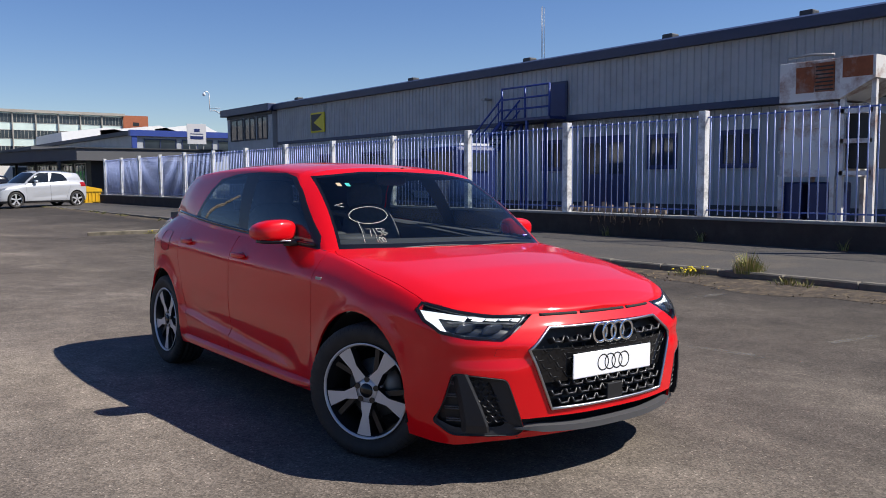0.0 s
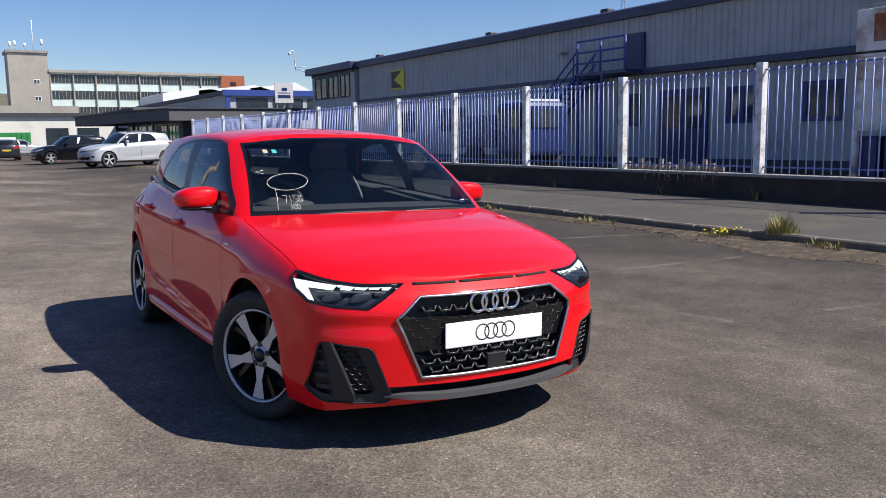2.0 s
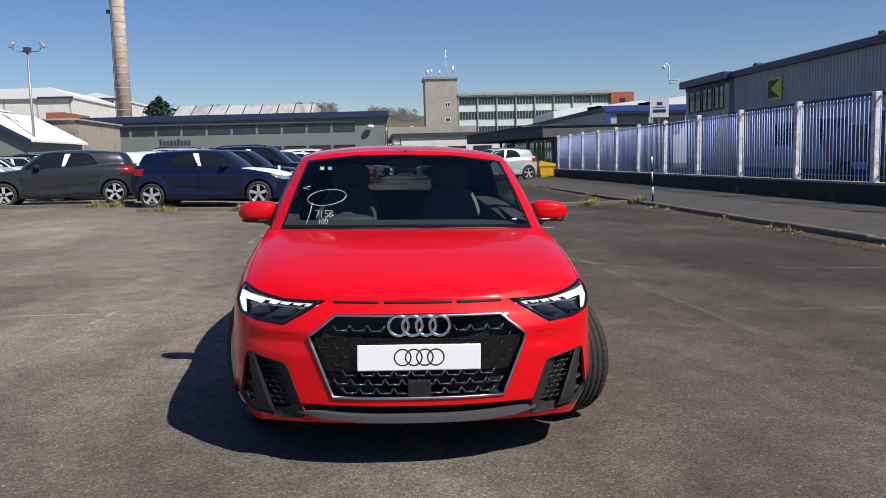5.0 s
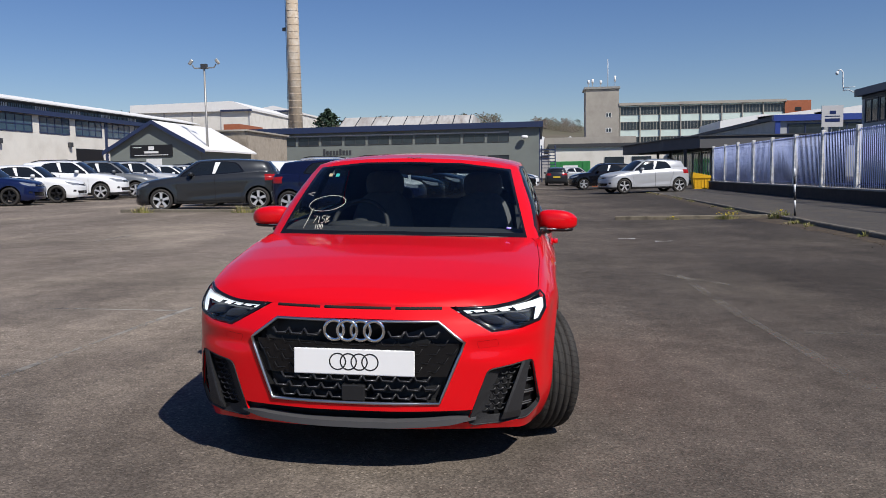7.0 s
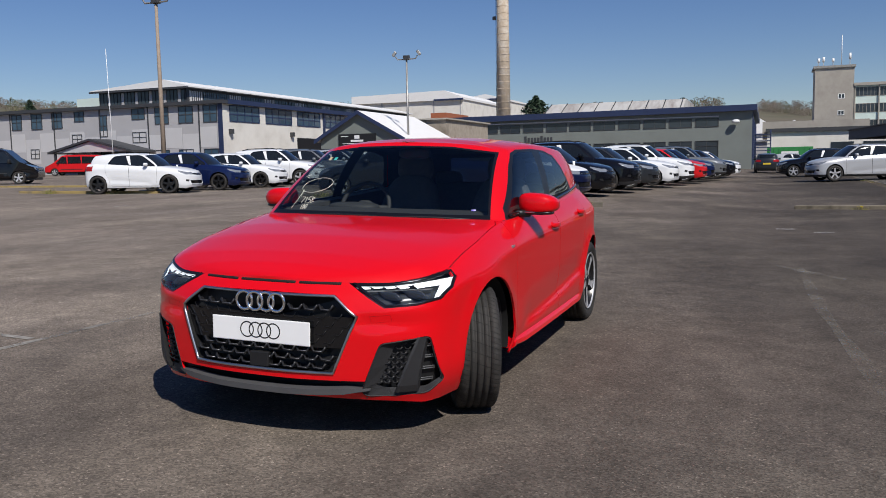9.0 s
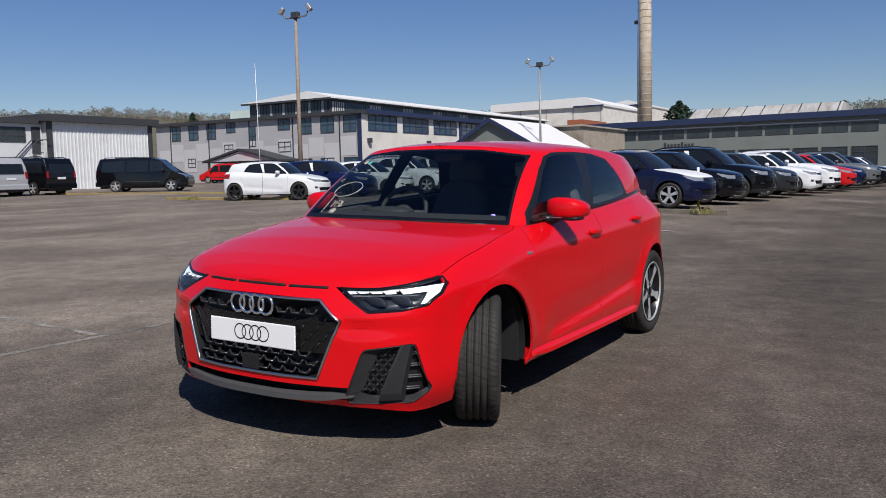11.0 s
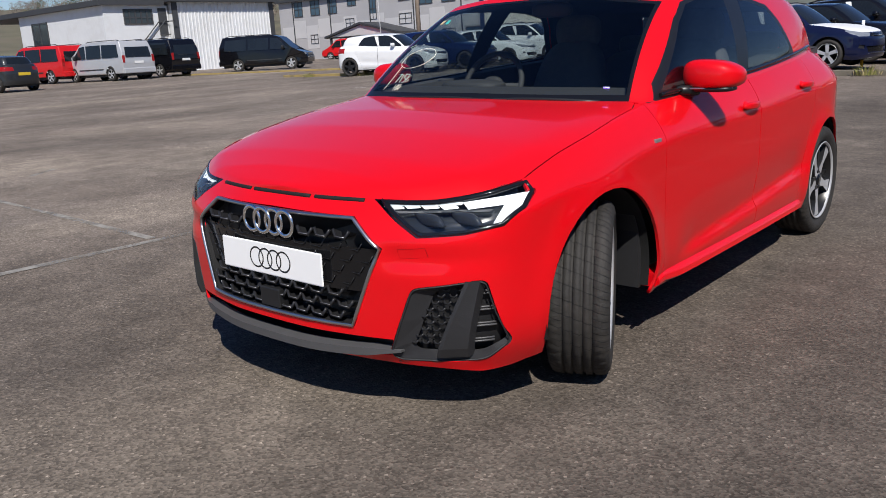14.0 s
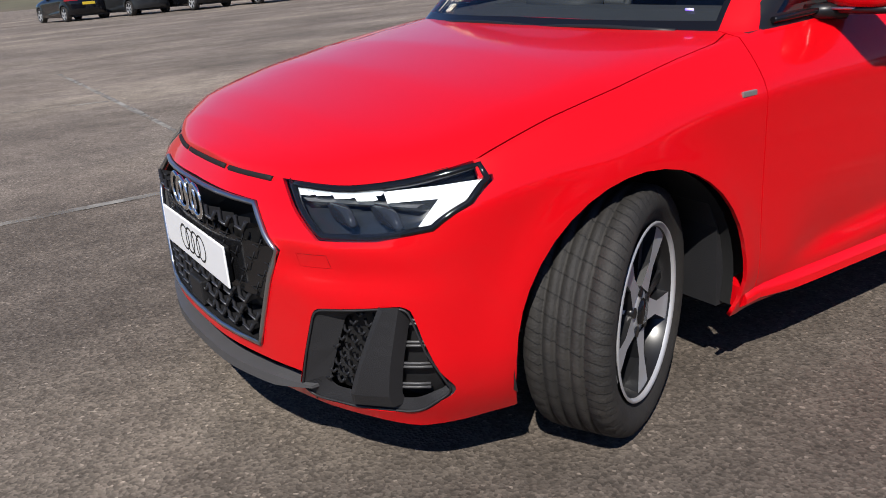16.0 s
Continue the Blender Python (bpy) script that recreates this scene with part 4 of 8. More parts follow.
            for p, q in zip(rows, rows[1:]):
                bm.faces.new((p[0], q[0], q[1], p[1]))
        bmesh.ops.remove_doubles(bm, verts=bm.verts, dist=0.0004)
        part("funnel", bm, M["grain_grey"], holder)
        bm = bmesh.new()
        rows = []
        for k in range(9):
            z = 0.245 + 0.225 * k / 8
            out = 0.787 - 0.035 * (z - 0.272) / 0.214
            rows.append([bm.verts.new((sign * (x - 0.016), front_y(x, z) + 0.045, z)) for x in np.linspace(0.60, out, 8)])
        for p, q in zip(rows, rows[1:]):
            for m in range(7):
                bm.faces.new((p[m], p[m + 1], q[m + 1], q[m]))
        part("backing", bm, M["black"], holder)
        # the slanted blade
        bm = bmesh.new()
        rows = []
        for k in range(9):
            t = k / 8
            z = 0.480 - 0.250 * t
            xa, xb = 0.708 - 0.088 * t, 0.740 - 0.040 * t
            ya, yb = front_y(xa, z), front_y(xb, z)
            rows.append([bm.verts.new(p) for p in ((sign * xa, ya + 0.03, z), (sign * xa, ya - 0.004, z), (sign * (xa + 0.012), front_y(xa + 0.012, z) - 0.01, z), (sign * xb, yb - 0.004, z), (sign * xb, yb + 0.03, z))])
        for a, b in zip(rows, rows[1:]):
            for q in range(4):
                bm.faces.new((a[q], a[q + 1], b[q + 1], b[q]))
        part("blade", bm, M["grain_grey"], holder)
        # mesh inside, slats outside
        bm = bmesh.new()
        for r in range(9):
            z = 0.450 - 0.022 * r
            for cidx in range(7):
                x = 0.505 + 0.033 * cidx + (0.016 if r % 2 else 0) + 0.008
                lo, hi = 0.530 + 0.42 * max(0, z - 0.27), 0.705 - 0.33 * (0.465 - z)
                if lo < x - 0.01 and x + 0.015 < hi:
                    y = front_y(x, z) + 0.03
                    path_tube(bm, [(sign * (x - 0.016), y, z + 0.006), (sign * (x - 0.007), y - 0.003, z - 0.004), (sign * (x + 0.007), y - 0.003, z - 0.004), (sign * (x + 0.016), y, z + 0.006)], 0.0036, 5)
        part("mesh", bm, M["comb"], holder, "black honeycomb mesh")
        for r in range(4):
            z = 0.440 - 0.052 * r
            bm = bmesh.new()
            for dz in (0, -0.009):
                xa, xb = 0.747 - 0.21 * (0.478 - z), 0.756 + 0.007 * r - 0.015 * max(0, r - 2)
                path_tube(bm, [(sign * (xa + (xb - xa) * t - 0.010), front_y(xa + (xb - xa) * t, z) + 0.026, z + dz) for t in (0, 0.3, 0.6, 0.9)], 0.0035, 5)
            part("slat", bm, M["lip_grey"], holder)

    # headlamps: clear lens, dark bowl, running-light strip
    back = lamp.copy()
    push(back, 0.05)
    lens_r = mirrored(lamp)
    back_r = mirrored(back)
    for sign, ln, bk in ((1, lamp, back), (-1, lens_r, back_r)):
        head = part("headlamp", plain(bk), M["bowl"], car, "clear headlamp with a white running-light strip", recalc=False)
        lens = part("lens", plain(ln), M["lens"], head, "clear plastic lens", recalc=False)
        lens.visible_shadow = False
        bm = bmesh.new()
        low = shrink([(0.388, 0.717), (0.575, 0.611), (0.70, 0.620), (0.779, 0.640), (0.807, 0.687), (0.801, 0.744)], 0.007)
        line = []
        for a, b in zip(low, low[1:]):
            for k in range(6):
                x, z = a[0] + (b[0] - a[0]) * k / 6, a[1] + (b[1] - a[1]) * k / 6
                line.append((sign * x, front_y(x, min(z, 0.755)) + 0.010, z))
        brow = [side_point(p, n, lerp_at(p[1], BELT_Y, BELT_Z) - 0.009) for p, n in zip(o, nr) if p[1] < -0.3]
        line += [(sign * x, y + 0.010, z) for x, y, z in brow[::-1] if 0.405 < x < 0.774]
        path_tube(bm, line, 0.0085, 6, closed=True)
        part("bezel", bm, M["gloss_black"], head)
        def quad(bm, pts, d=0.018, th=0.012):
            f = [bm.verts.new((sign * x, front_y(x, min(z, 0.755)) + d, z)) for x, z in pts]
            b = [bm.verts.new(v.co + Vector((0, th, 0))) for v in f]
            bm.faces.new(f)
            for k in range(4):
                bm.faces.new((f[k], f[(k + 1) % 4], b[(k + 1) % 4], b[k]))
        bm = bmesh.new()
        quad(bm, [(0.752, 0.647), (0.774, 0.652), (0.793, 0.691), (0.760, 0.699)])
        quad(bm, [(0.760, 0.699), (0.793, 0.691), (0.788, 0.727), (0.738, 0.720)])
        quad(bm, [(0.738, 0.720), (0.655, 0.707), (0.680, 0.689), (0.760, 0.699)])
        for x in (0.625, 0.570, 0.515):
            quad(bm, [(x, 0.7035), (x - 0.034, 0.7000), (x - 0.010, 0.6885), (x + 0.024, 0.6915)])
        quad(bm, [(0.655, 0.708), (0.425, 0.698), (0.430, 0.692), (0.655, 0.701)], 0.016, 0.004)
        quad(bm, [(0.470, 0.695), (0.425, 0.692), (0.446, 0.684), (0.488, 0.687)])
        part("running_light", bm, M["drl"], head, "white light strip")
        for x, z, w in ((0.572, 0.655, 0.050), (0.672, 0.660, 0.052)):
            bm = bmesh.new()
            superball(bm, (sign * x, front_y(x, z) + 0.050, z), (w, 0.012, 0.021), 0.55, 20, 10, lambda p: Vector((p.x + sign * -0.9 * p.z, p.y, p.z)))
            part("reflector", bm, M["facet"], head, "dark glossy lamp module")
        bm = bmesh.new()
        quad(bm, [(0.46, 0.678), (0.735, 0.686), (0.73, 0.681), (0.48, 0.673)], 0.030, 0.01)
        part("light_guide", bm, M["blade_grey"], head)

    # greenhouse
    ub = upper_body(150, 26)
    outward(ub)
    screen = carve(ub, SCREEN, (0, 2), lambda f, c: c.y < 1.25 and f.material_index == 0)
    pane = carve(screen, [(-0.01, 0.964), (0.684, 0.958), (0.579, 1.303), (0.3, 1.337), (-0.01, 1.343)], (0, 2), lambda f, c: True)
    dlo = carve(ub, DLO, (1, 2), lambda f, c: c.x > 0.45 and f.material_index == 0)
    pf = carve(dlo, PANE_F, (1, 2), lambda f, c: True)
    pr = carve(dlo, PANE_R, (1, 2), lambda f, c: True)
    hatch = carve(ub, [(-0.01, 1.05), (0.50, 1.06), (0.44, 1.285), (-0.01, 1.295)], (0, 2), lambda f, c: c.y > 2.6 and f.material_index == 0)
    lining = ub.copy()
    push(lining, 0.014)
    part("headlining", plain(both(lining)), M["cabin"], car, "dark cabin lining", recalc=False)
    thicken(ub, 0.008)
    part("roof", plain(both(ub)), red, car, recalc=False)
    g = part("windscreen", plain(both(pane)), M["screen_glass"], car, "clear windscreen with chalk writing", recalc=False)
    g.visible_shadow = False
    spts = [v.co.copy() for v in g.data.vertices]
    part("windscreen_band", plain(both(screen)), M["gloss_black"], car, recalc=False)
    pair("window_trim", dlo, M["satin_black"], car)
    for ob in (*pair("side_window", pf, M["side_glass"], car), *pair("side_window", pr, M["side_glass"], car)):
        ob.visible_shadow = False
    part("rear_window", plain(both(hatch)), M["side_glass"], car, recalc=False).visible_shadow = False
    # belt strips
    for sign in (1, -1):
        bm = bmesh.new()
        base = curve(GLASS_BASE, 150)
        path_tube(bm, [(sign * (x + 0.004), y, z + 0.012) for x, y, z in base if 0.53 < y < 2.64 and x > 0.6], 0.009, 6)
        part("belt_strip", bm, M["gloss_black"], car)

    def on_screen(x, z, lift=0.004):
        near = sorted(spts, key=lambda p: (p.x - x) ** 2 + (p.z - z) ** 2)[:4]
        ws = [1 / ((p.x - x) ** 2 + (p.z - z) ** 2 + 1e-6) for p in near]
        return (x, sum(w * p.y for w, p in zip(ws, near)) / sum(ws) - lift, z)

    chalk = material("pale_chalk_pen", (0.75, 0.76, 0.66), 0.9)
    lines = [[(-0.455 + 0.11 * math.cos(a), 1.105 + 0.042 * math.sin(a) + 0.012 * math.cos(a)) for a in np.linspace(2.9, 2.9 + 6.4, 26)],
             [(-0.535, 1.075), (-0.545, 1.02), (-0.562, 0.966)], [(-0.60, 1.155), (-0.555, 1.165)], [(-0.60, 1.155), (-0.56, 1.146)]]
    glyphs = {"7": [[(0, 1), (0.6, 1), (0.2, 0)]], "1": [[(0.3, 1), (0.3, 0)]], "5": [[(0.65, 1), (0.1, 1), (0.05, 0.55), (0.5, 0.55), (0.6, 0.25), (0.3, 0), (0, 0.05)]],
              "B": [[(0.1, 0), (0.1, 1), (0.55, 0.85), (0.15, 0.5), (0.65, 0.3), (0.1, 0)]], "0": [[(0.3 + 0.28 * math.cos(a), 0.5 + 0.5 * math.sin(a)) for a in np.linspace(0, 6.28, 12)]]}
    for text, x0, z0, h in (("715B", -0.515, 0.998, 0.036), ("100", -0.495, 0.966, 0.025)):
        for k, ch in enumerate(text):
            for st in glyphs[ch]:
                lines.append([(x0 + (k * 0.72 + px) * h, z0 + pz * h + k * 0.001) for px, pz in st])
    for ln in lines:
        bm = bmesh.new()
        path_tube(bm, [on_screen(x, z) for x, z in ln], 0.0014, 4)
        part("chalk_stroke", bm, chalk, g)
    for x, mat in ((-0.495, material("buff_sticker", (0.55, 0.42, 0.25), 0.6)), (-0.448, material("teal_sticker", (0.05, 0.45, 0.40), 0.6))):
        bm = bmesh.new()
        vs = [bm.verts.new(on_screen(x + dx, 1.268 + dz)) for dx, dz in ((-0.012, -0.009), (0.012, -0.009), (0.012, 0.009), (-0.012, 0.009))]
        bm.faces.new(vs)
        part("sticker", bm, mat, g)
    bm = bmesh.new()
    p0 = on_screen(0.60, 0.985)
    tube(bm, (0.59, p0[1], 0.985), (0.615, p0[1], 0.985), 0.004, 6)
    part("alarm_light", bm, M["blue_led"], car, "small blue alarm light")
    # wipers
    for xa, xb in ((-0.42, 0.16), (0.08, 0.60)):
        bm = bmesh.new()
        path_tube(bm, [(x, on_screen(x, 0.968)[1] - 0.03, 0.934 + 0.010 * math.sin(math.pi * (x - xa) / (xb - xa)) - 0.03 * (x - xa) * 0) for x in np.linspace(xa, xb, 9)], 0.0075, 6)
        part("wiper", bm, M["black"], car)

    # cabin
    bm = bmesh.new()
    prism(bm, [(0.36, 0.62), (0.42, 0.935), (0.62, 0.965), (0.86, 0.955), (0.95, 0.90), (0.93, 0.62)], "x", -0.70, 0.70)
    bmesh.ops.bevel(bm, geom=list(bm.edges), offset=0.02, segments=2, affect="EDGES")
    part("dashboard", bm, M["dash"], car, "dark grey dashboard")
    superhood = bmesh.new()
    superball(superhood, (-0.36, 0.84, 0.955), (0.17, 0.10, 0.034), 0.7)
    part("binnacle", superhood, M["dash"], car)
    wheel_bm = bmesh.new()
    ring(wheel_bm, (0, 0, 0), 0.175, 0.015, 40, 8, 1.0)
    tube(wheel_bm, (-0.17, 0, 0), (0.17, 0, 0), 0.018, 8)
    tube(wheel_bm, (0, 0, 0), (0, 0, -0.17), 0.018, 8)
    superball(wheel_bm, (0, 0, 0), (0.06, 0.03, 0.05), 0.7, 12, 8)
    bmesh.ops.transform(wheel_bm, matrix=pose(-0.36, 1.0, 0.945, -24), verts=wheel_bm.verts)
    part("steering_wheel", wheel_bm, M["dash"], car, "black steering wheel")
    for x in (-0.36, 0.36):
        bm = bmesh.new()
        superball(bm, (x, 1.45, 0.52), (0.26, 0.27, 0.09), 0.5)
        superball(bm, (x, 1.74, 0.82), (0.245, 0.085, 0.33), 0.55, shape=lambda p: Vector((p.x * (1 - 0.25 * max(0, p.z) / 0.33), p.y + 0.28 * p.z, p.z)))
        seat = part("front_seat", bm, M["seat"], car, "dark grey cloth front seat")
        bm = bmesh.new()
        superball(bm, (x, 1.86, 1.20), (0.14, 0.055, 0.095), 0.6)
        part("headrest", bm, M["seat"], seat)
    bm = bmesh.new()
    superball(bm, (0, 2.25, 0.52), (0.64, 0.26, 0.10), 0.4)
    superball(bm, (0, 2.58, 0.80), (0.62, 0.09, 0.28), 0.4, shape=lambda p: Vector((p.x, p.y + 0.3 * p.z, p.z)))
    bench = part("rear_seat", bm, M["seat"], car, "dark grey cloth rear bench")
    for x in (-0.4, 0.4):
        bm = bmesh.new()
        superball(bm, (x, 2.68, 1.10), (0.12, 0.045, 0.065), 0.6)
        part("headrest", bm, M["seat"], bench)
    part("cabin_floor", made_box(-0.72, 0.72, 0.36, 2.95, 0.24, 0.40), M["cabin"], car)
    for s in (-1, 1):
        bm = bmesh.new()
        prism(bm, [(0.42, 0.4), (0.42, 0.90), (0.6, 0.955), (1.2, 0.988), (1.7, 1.016), (2.2, 1.05), (2.62, 1.078), (2.95, 1.06), (2.95, 0.4)], "x", s * 0.66, s * 0.755)
        for v in bm.verts:
            if v.co.y > 2.2:
                v.co.x *= 0.88
        part("cabin_side", bm, M["cabin"], car)
    part("underbody", made_box(-0.50, 0.50, -0.48, 3.0, 0.19, 0.235), M["black"], car)
    # unseen plate added to stop sunlight leaking through the nose openings
    bm = bmesh.new()
    rows = []
    for x in np.linspace(-0.72, 0.72, 25):
        y = front_y(x, 0.215) + 0.03
        rows.append([bm.verts.new((x, a, b)) for a, b in ((y, 0.20), (max(y, -0.36), 0.20), (max(y, -0.36), 0.21), (y, 0.212))])
    for p, q in zip(rows, rows[1:]):
        for m in range(4):
            bm.faces.new((p[m], p[(m + 1) % 4], q[(m + 1) % 4], q[m]))
    part("undertray", bm, M["black"], car)
    part("bulkhead", made_box(-0.48, 0.48, -0.62, 0.34, 0.24, 0.60), M["black"], car)
    part("tail_panel", made_box(-0.6, 0.6, 2.9, 3.1, 0.3, 0.9), M["black"], car)
    bm = bmesh.new()
    superball(bm, (0, 1.0, 1.305), (0.11, 0.02, 0.035), 0.6)
    part("rear_view_mirror", bm, M["black"], car)

    # sills, handles, door mirrors, badges
    for sign in (1, -1):
        bm = bmesh.new()
        rows = []
        for y in np.linspace(0.372, 2.18, 26):
            e = (0.35 + 0.65 * smooth01((y - 0.37) / 0.25)) * smooth01((2.18 - y) / 0.1)
            x = side_x(y, 0.27)
            rows.append([bm.verts.new((sign * px, y, pz + 0.6 * (1 - e) * max(0.0, 0.262 - pz))) for px, pz in ((x - 0.06, 0.292), (x - 0.004, 0.284), (x + 0.020 * e, 0.256), (x + 0.023 * e, 0.236), (x - 0.012, 0.211), (x - 0.10, 0.206))])
        for a, b in zip(rows, rows[1:]):
            for q in range(5):
                bm.faces.new((a[q], a[q + 1], b[q + 1], b[q])).smooth = q in (1, 3)
        bm.faces.new(rows[0])
        bm.faces.new(rows[-1][::-1])
        part("sill_blade", bm, red, car)
        for dob, yc, zc in ((door_obs[0], 1.285, 0.846), (door_obs[1], 2.11, 0.886)):
            holder = dob[0] if sign > 0 else dob[1]
            x = side_x(yc, zc)
            bm = bmesh.new()
            superball(bm, (sign * (x - 0.012), yc - 0.02, zc - 0.008), (0.016, 0.05, 0.034), 0.8, 16, 8)
            part("handle_recess", bm, M["red"], holder)
            bm = bmesh.new()
            superball(bm, (sign * (x + 0.022), yc, zc + 0.006), (0.012, 0.095, 0.016), 0.6, 16, 8, shape=lambda p: Vector((p.x - sign * 0.016 * (p.y / 0.095) ** 2, p.y, p.z)))
            part("handle", bm, red, holder)
        bm = bmesh.new()
        def cap(p):
            q = (p.x * sign) / 0.115
            return Vector((p.x, p.y * (0.9 + 0.1 * q) + 0.035 * max(0, q) ** 2, p.z * (1 - 0.30 * max(0, q) ** 2) - 0.006 * q))
        superball(bm, (sign * 0.880, 0.80, 1.012), (0.116, 0.078, 0.062), 0.62, 28, 16, cap)
        for v in [v for v in bm.verts if v.co.z < 0.966]:
            v.co.z = 0.966
        mirror = part("door_mirror", bm, red, car)
        bm = bmesh.new()
        superball(bm, (sign * 0.868, 0.805, 0.960), (0.105, 0.064, 0.014), 0.6, 24, 8)
        path_tube(bm, [(sign * 0.76, 0.70, 0.955), (sign * 0.83, 0.78, 0.955)], 0.022, 8)
        part("mirror_base", bm, M["satin_black"], mirror, "black mirror foot")
        bm = bmesh.new()
        superball(bm, (sign * 0.880, 0.868, 1.01), (0.09, 0.012, 0.055), 0.6, 20, 8)
        part("mirror_glass", bm, M["chrome"], mirror, "mirror glass")
        bm = bmesh.new()
        path_tube(bm, [(sign * (0.79 + 0.18 * t), 0.735 + 0.05 * t * t, 0.963) for t in np.linspace(0, 1, 8)], 0.004, 5)
        part("mirror_strip", bm, M["satin_chrome"], mirror)
        y, z = 0.36, 0.80
        part("wing_badge", made_box(sign * side_x(y, z) - 0.004, sign * side_x(y, z) + 0.004, y - 0.026, y + 0.026, z - 0.007, z + 0.007, bevel=0.002), M["steel"], car, "small plain metal badge")
    for ay in AXLES:
        bm = bmesh.new()
        liner(bm, ay)
        pair("wheel_arch_liner", bm, M["liner"], car)
    for sign in (1, -1):
        bm = bmesh.new()
        prism(bm, [(0.345, 0.225), (0.375, 0.225), (0.365, 0.46), (0.30, 0.56), (0.285, 0.55), (0.335, 0.45)], "x", sign * 0.48, sign * 0.80)
        part("splash_panel", bm, M["grain_grey"], car, "dark grey plastic wheel-arch panel")
    # fuel flap on the right rear wing
    bm, rim = bmesh.new(), []
    mid = bm.verts.new((-side_x(2.53, 0.875) - 0.0015, 2.53, 0.875))
    for k in range(32):
        a = 2 * math.pi * k / 32
        y = 2.53 + 0.085 * math.copysign(abs(math.cos(a)) ** 0.5, math.cos(a))
        z = 0.875 + 0.07 * math.copysign(abs(math.sin(a)) ** 0.5, math.sin(a))
        rim.append(bm.verts.new((-side_x(y, z) - 0.0015, y, z)))
    for k in range(32):
        bm.faces.new((mid, rim[k], rim[(k + 1) % 32])).smooth = True
    edge = [v.co.copy() for v in rim]
    flap = part("fuel_flap", bm, red, car)
    bm = bmesh.new()
    path_tube(bm, edge, 0.0013, 5, closed=True)
    part("flap_seam", bm, M["seam"], flap)

    # wheels, the front pair steered to the car's left
    for name, x, ay, turn in (("wheel", 0.756, AXLES[0], 26), ("wheel", -0.756, AXLES[0], 206), ("wheel", 0.752, AXLES[1], 0), ("wheel", -0.752, AXLES[1], 180)):
        build_wheel(car, name, pose(x, ay, WHEEL_R, 0, 0, turn) @ pose(0, 0, 0, 37 * (1 if x > 0 else -1)))
    return car





# ---- ground ----
def build_ground():
    xs = [-1500, -400, -150, -80, -60, -45, -32, -26, -20, -15, -10, -5, 0, 2.5, 4, 5.5, 7.0, 9, 12, 20, 40, 150, 1500]
    ys = [-1500, -200, -60, -25, -10, 0, 10, 20, 30, 45, 60, 75, 100, 160, 300, 1500]
    bm = bmesh.new()
    g = [[bm.verts.new((x, y, ground_z(x, y))) for x in xs] for y in ys]
    for j in range(len(ys) - 1):
        for i in range(len(xs) - 1):
            bm.faces.new((g[j][i], g[j][i + 1], g[j + 1][i + 1], g[j + 1][i])).smooth = True
    solid("ground", bm, M["asphalt"], "worn grey-brown asphalt yard with pale stones and faint lines", "ground", kind="structure")


build_ground()
KERB_X, WALL_X = 6.64, 10.74


def ribbon(name, pts, width, mat, label, lift=0.004, category="line"):
    """A thin painted line that lies on the yard."""
    bm = bmesh.new()
    rows = []
    for (x0, y0), (x1, y1) in zip(pts, pts[1:]):
        d = Vector((x1 - x0, y1 - y0, 0))
        s = Vector((-d.y, d.x, 0)).normalized() * width / 2
        n = max(2, int(d.length / 0.6))
        row = []
        for k in range(n + 1):
            p = Vector((x0, y0, 0)) + d * (k / n)
            w = 0.75 + 0.5 * noise.noise((p.x * 2.1, p.y * 2.1, 3.0))
            a, b = p + s * w, p - s * w
            row.append((bm.verts.new((a.x, a.y, ground_z(a.x, a.y) + lift)), bm.verts.new((b.x, b.y, ground_z(b.x, b.y) + lift))))
        for q, r in zip(row, row[1:]):
            bm.faces.new((q[0], q[1], r[1], r[0]))
    return solid(name, bm, mat, label, category, kind="structure")


for pts, w in (([(-2.6, -1.1), (-2.53, 0.3), (-2.45, 3.0), (-2.25, 5.9), (-2.1, 12.0)], 0.08), ([(-10.9, 0.55), (-2.6, 0.3)], 0.08), ([(-7.09, -0.65), (-6.85, 0.38)], 0.07),
               ([(-6.28, 1.2), (-6.73, 1.8)], 0.07), ([(-10.6, 2.6), (-6.76, 2.75), (-2.5, 3.0)], 0.08), ([(-6.65, 3.4), (-6.9, 5.4)], 0.07), ([(-7.04, 6.4), (-7.11, 8.3)], 0.09), ([(-7.03, 9.2), (-6.99, 10.9)], 0.09), ([(-10.4, 5.6), (-2.4, 5.8)], 0.06),
               ([(-11.4, 9.2), (-10.1, 9.0)], 0.08), ([(-8.6, 8.6), (-2.3, 8.8)], 0.06), ([(2.3, 6.7), (2.96, 5.6)], 0.07), ([(2.95, -0.1), (2.8, 0.9), (2.62, 3.6), (2.55, 6.6)], 0.08),
               ([(4.3, 5.05), (6.2, 4.3)], 0.08), ([(2.9, 2.75), (4.2, 2.44), (5.84, 2.2)], 0.08), ([(3.76, 0.12), (4.34, 0.0)], 0.07)):
    worn = pts[0][0] > 1
    ribbon("painted_line", pts, w * 1.7 if worn else w, M["ghost_line" if worn else "line"], "nearly worn-off parking line on asphalt" if worn else "faded white parking line on asphalt")
for x, y, r in ((-6.7, 2.77, 4), (-6.87, 5.44, 8), (-7.0, 7.95, 8), (-13.8, 13.4, 30), (-5.5, 5.3, 10), (2.5, 12.3, 4), (3.1, 11.6, 0), (-1.6, 11.6, 2)):
    a = radians(r)
    ribbon("paint_fleck", [(x - 0.16 * math.cos(a), y - 0.16 * math.sin(a)), (x + 0.16 * math.cos(a), y + 0.16 * math.sin(a))], 0.07, M["paper"], "short bright white paint mark on asphalt")

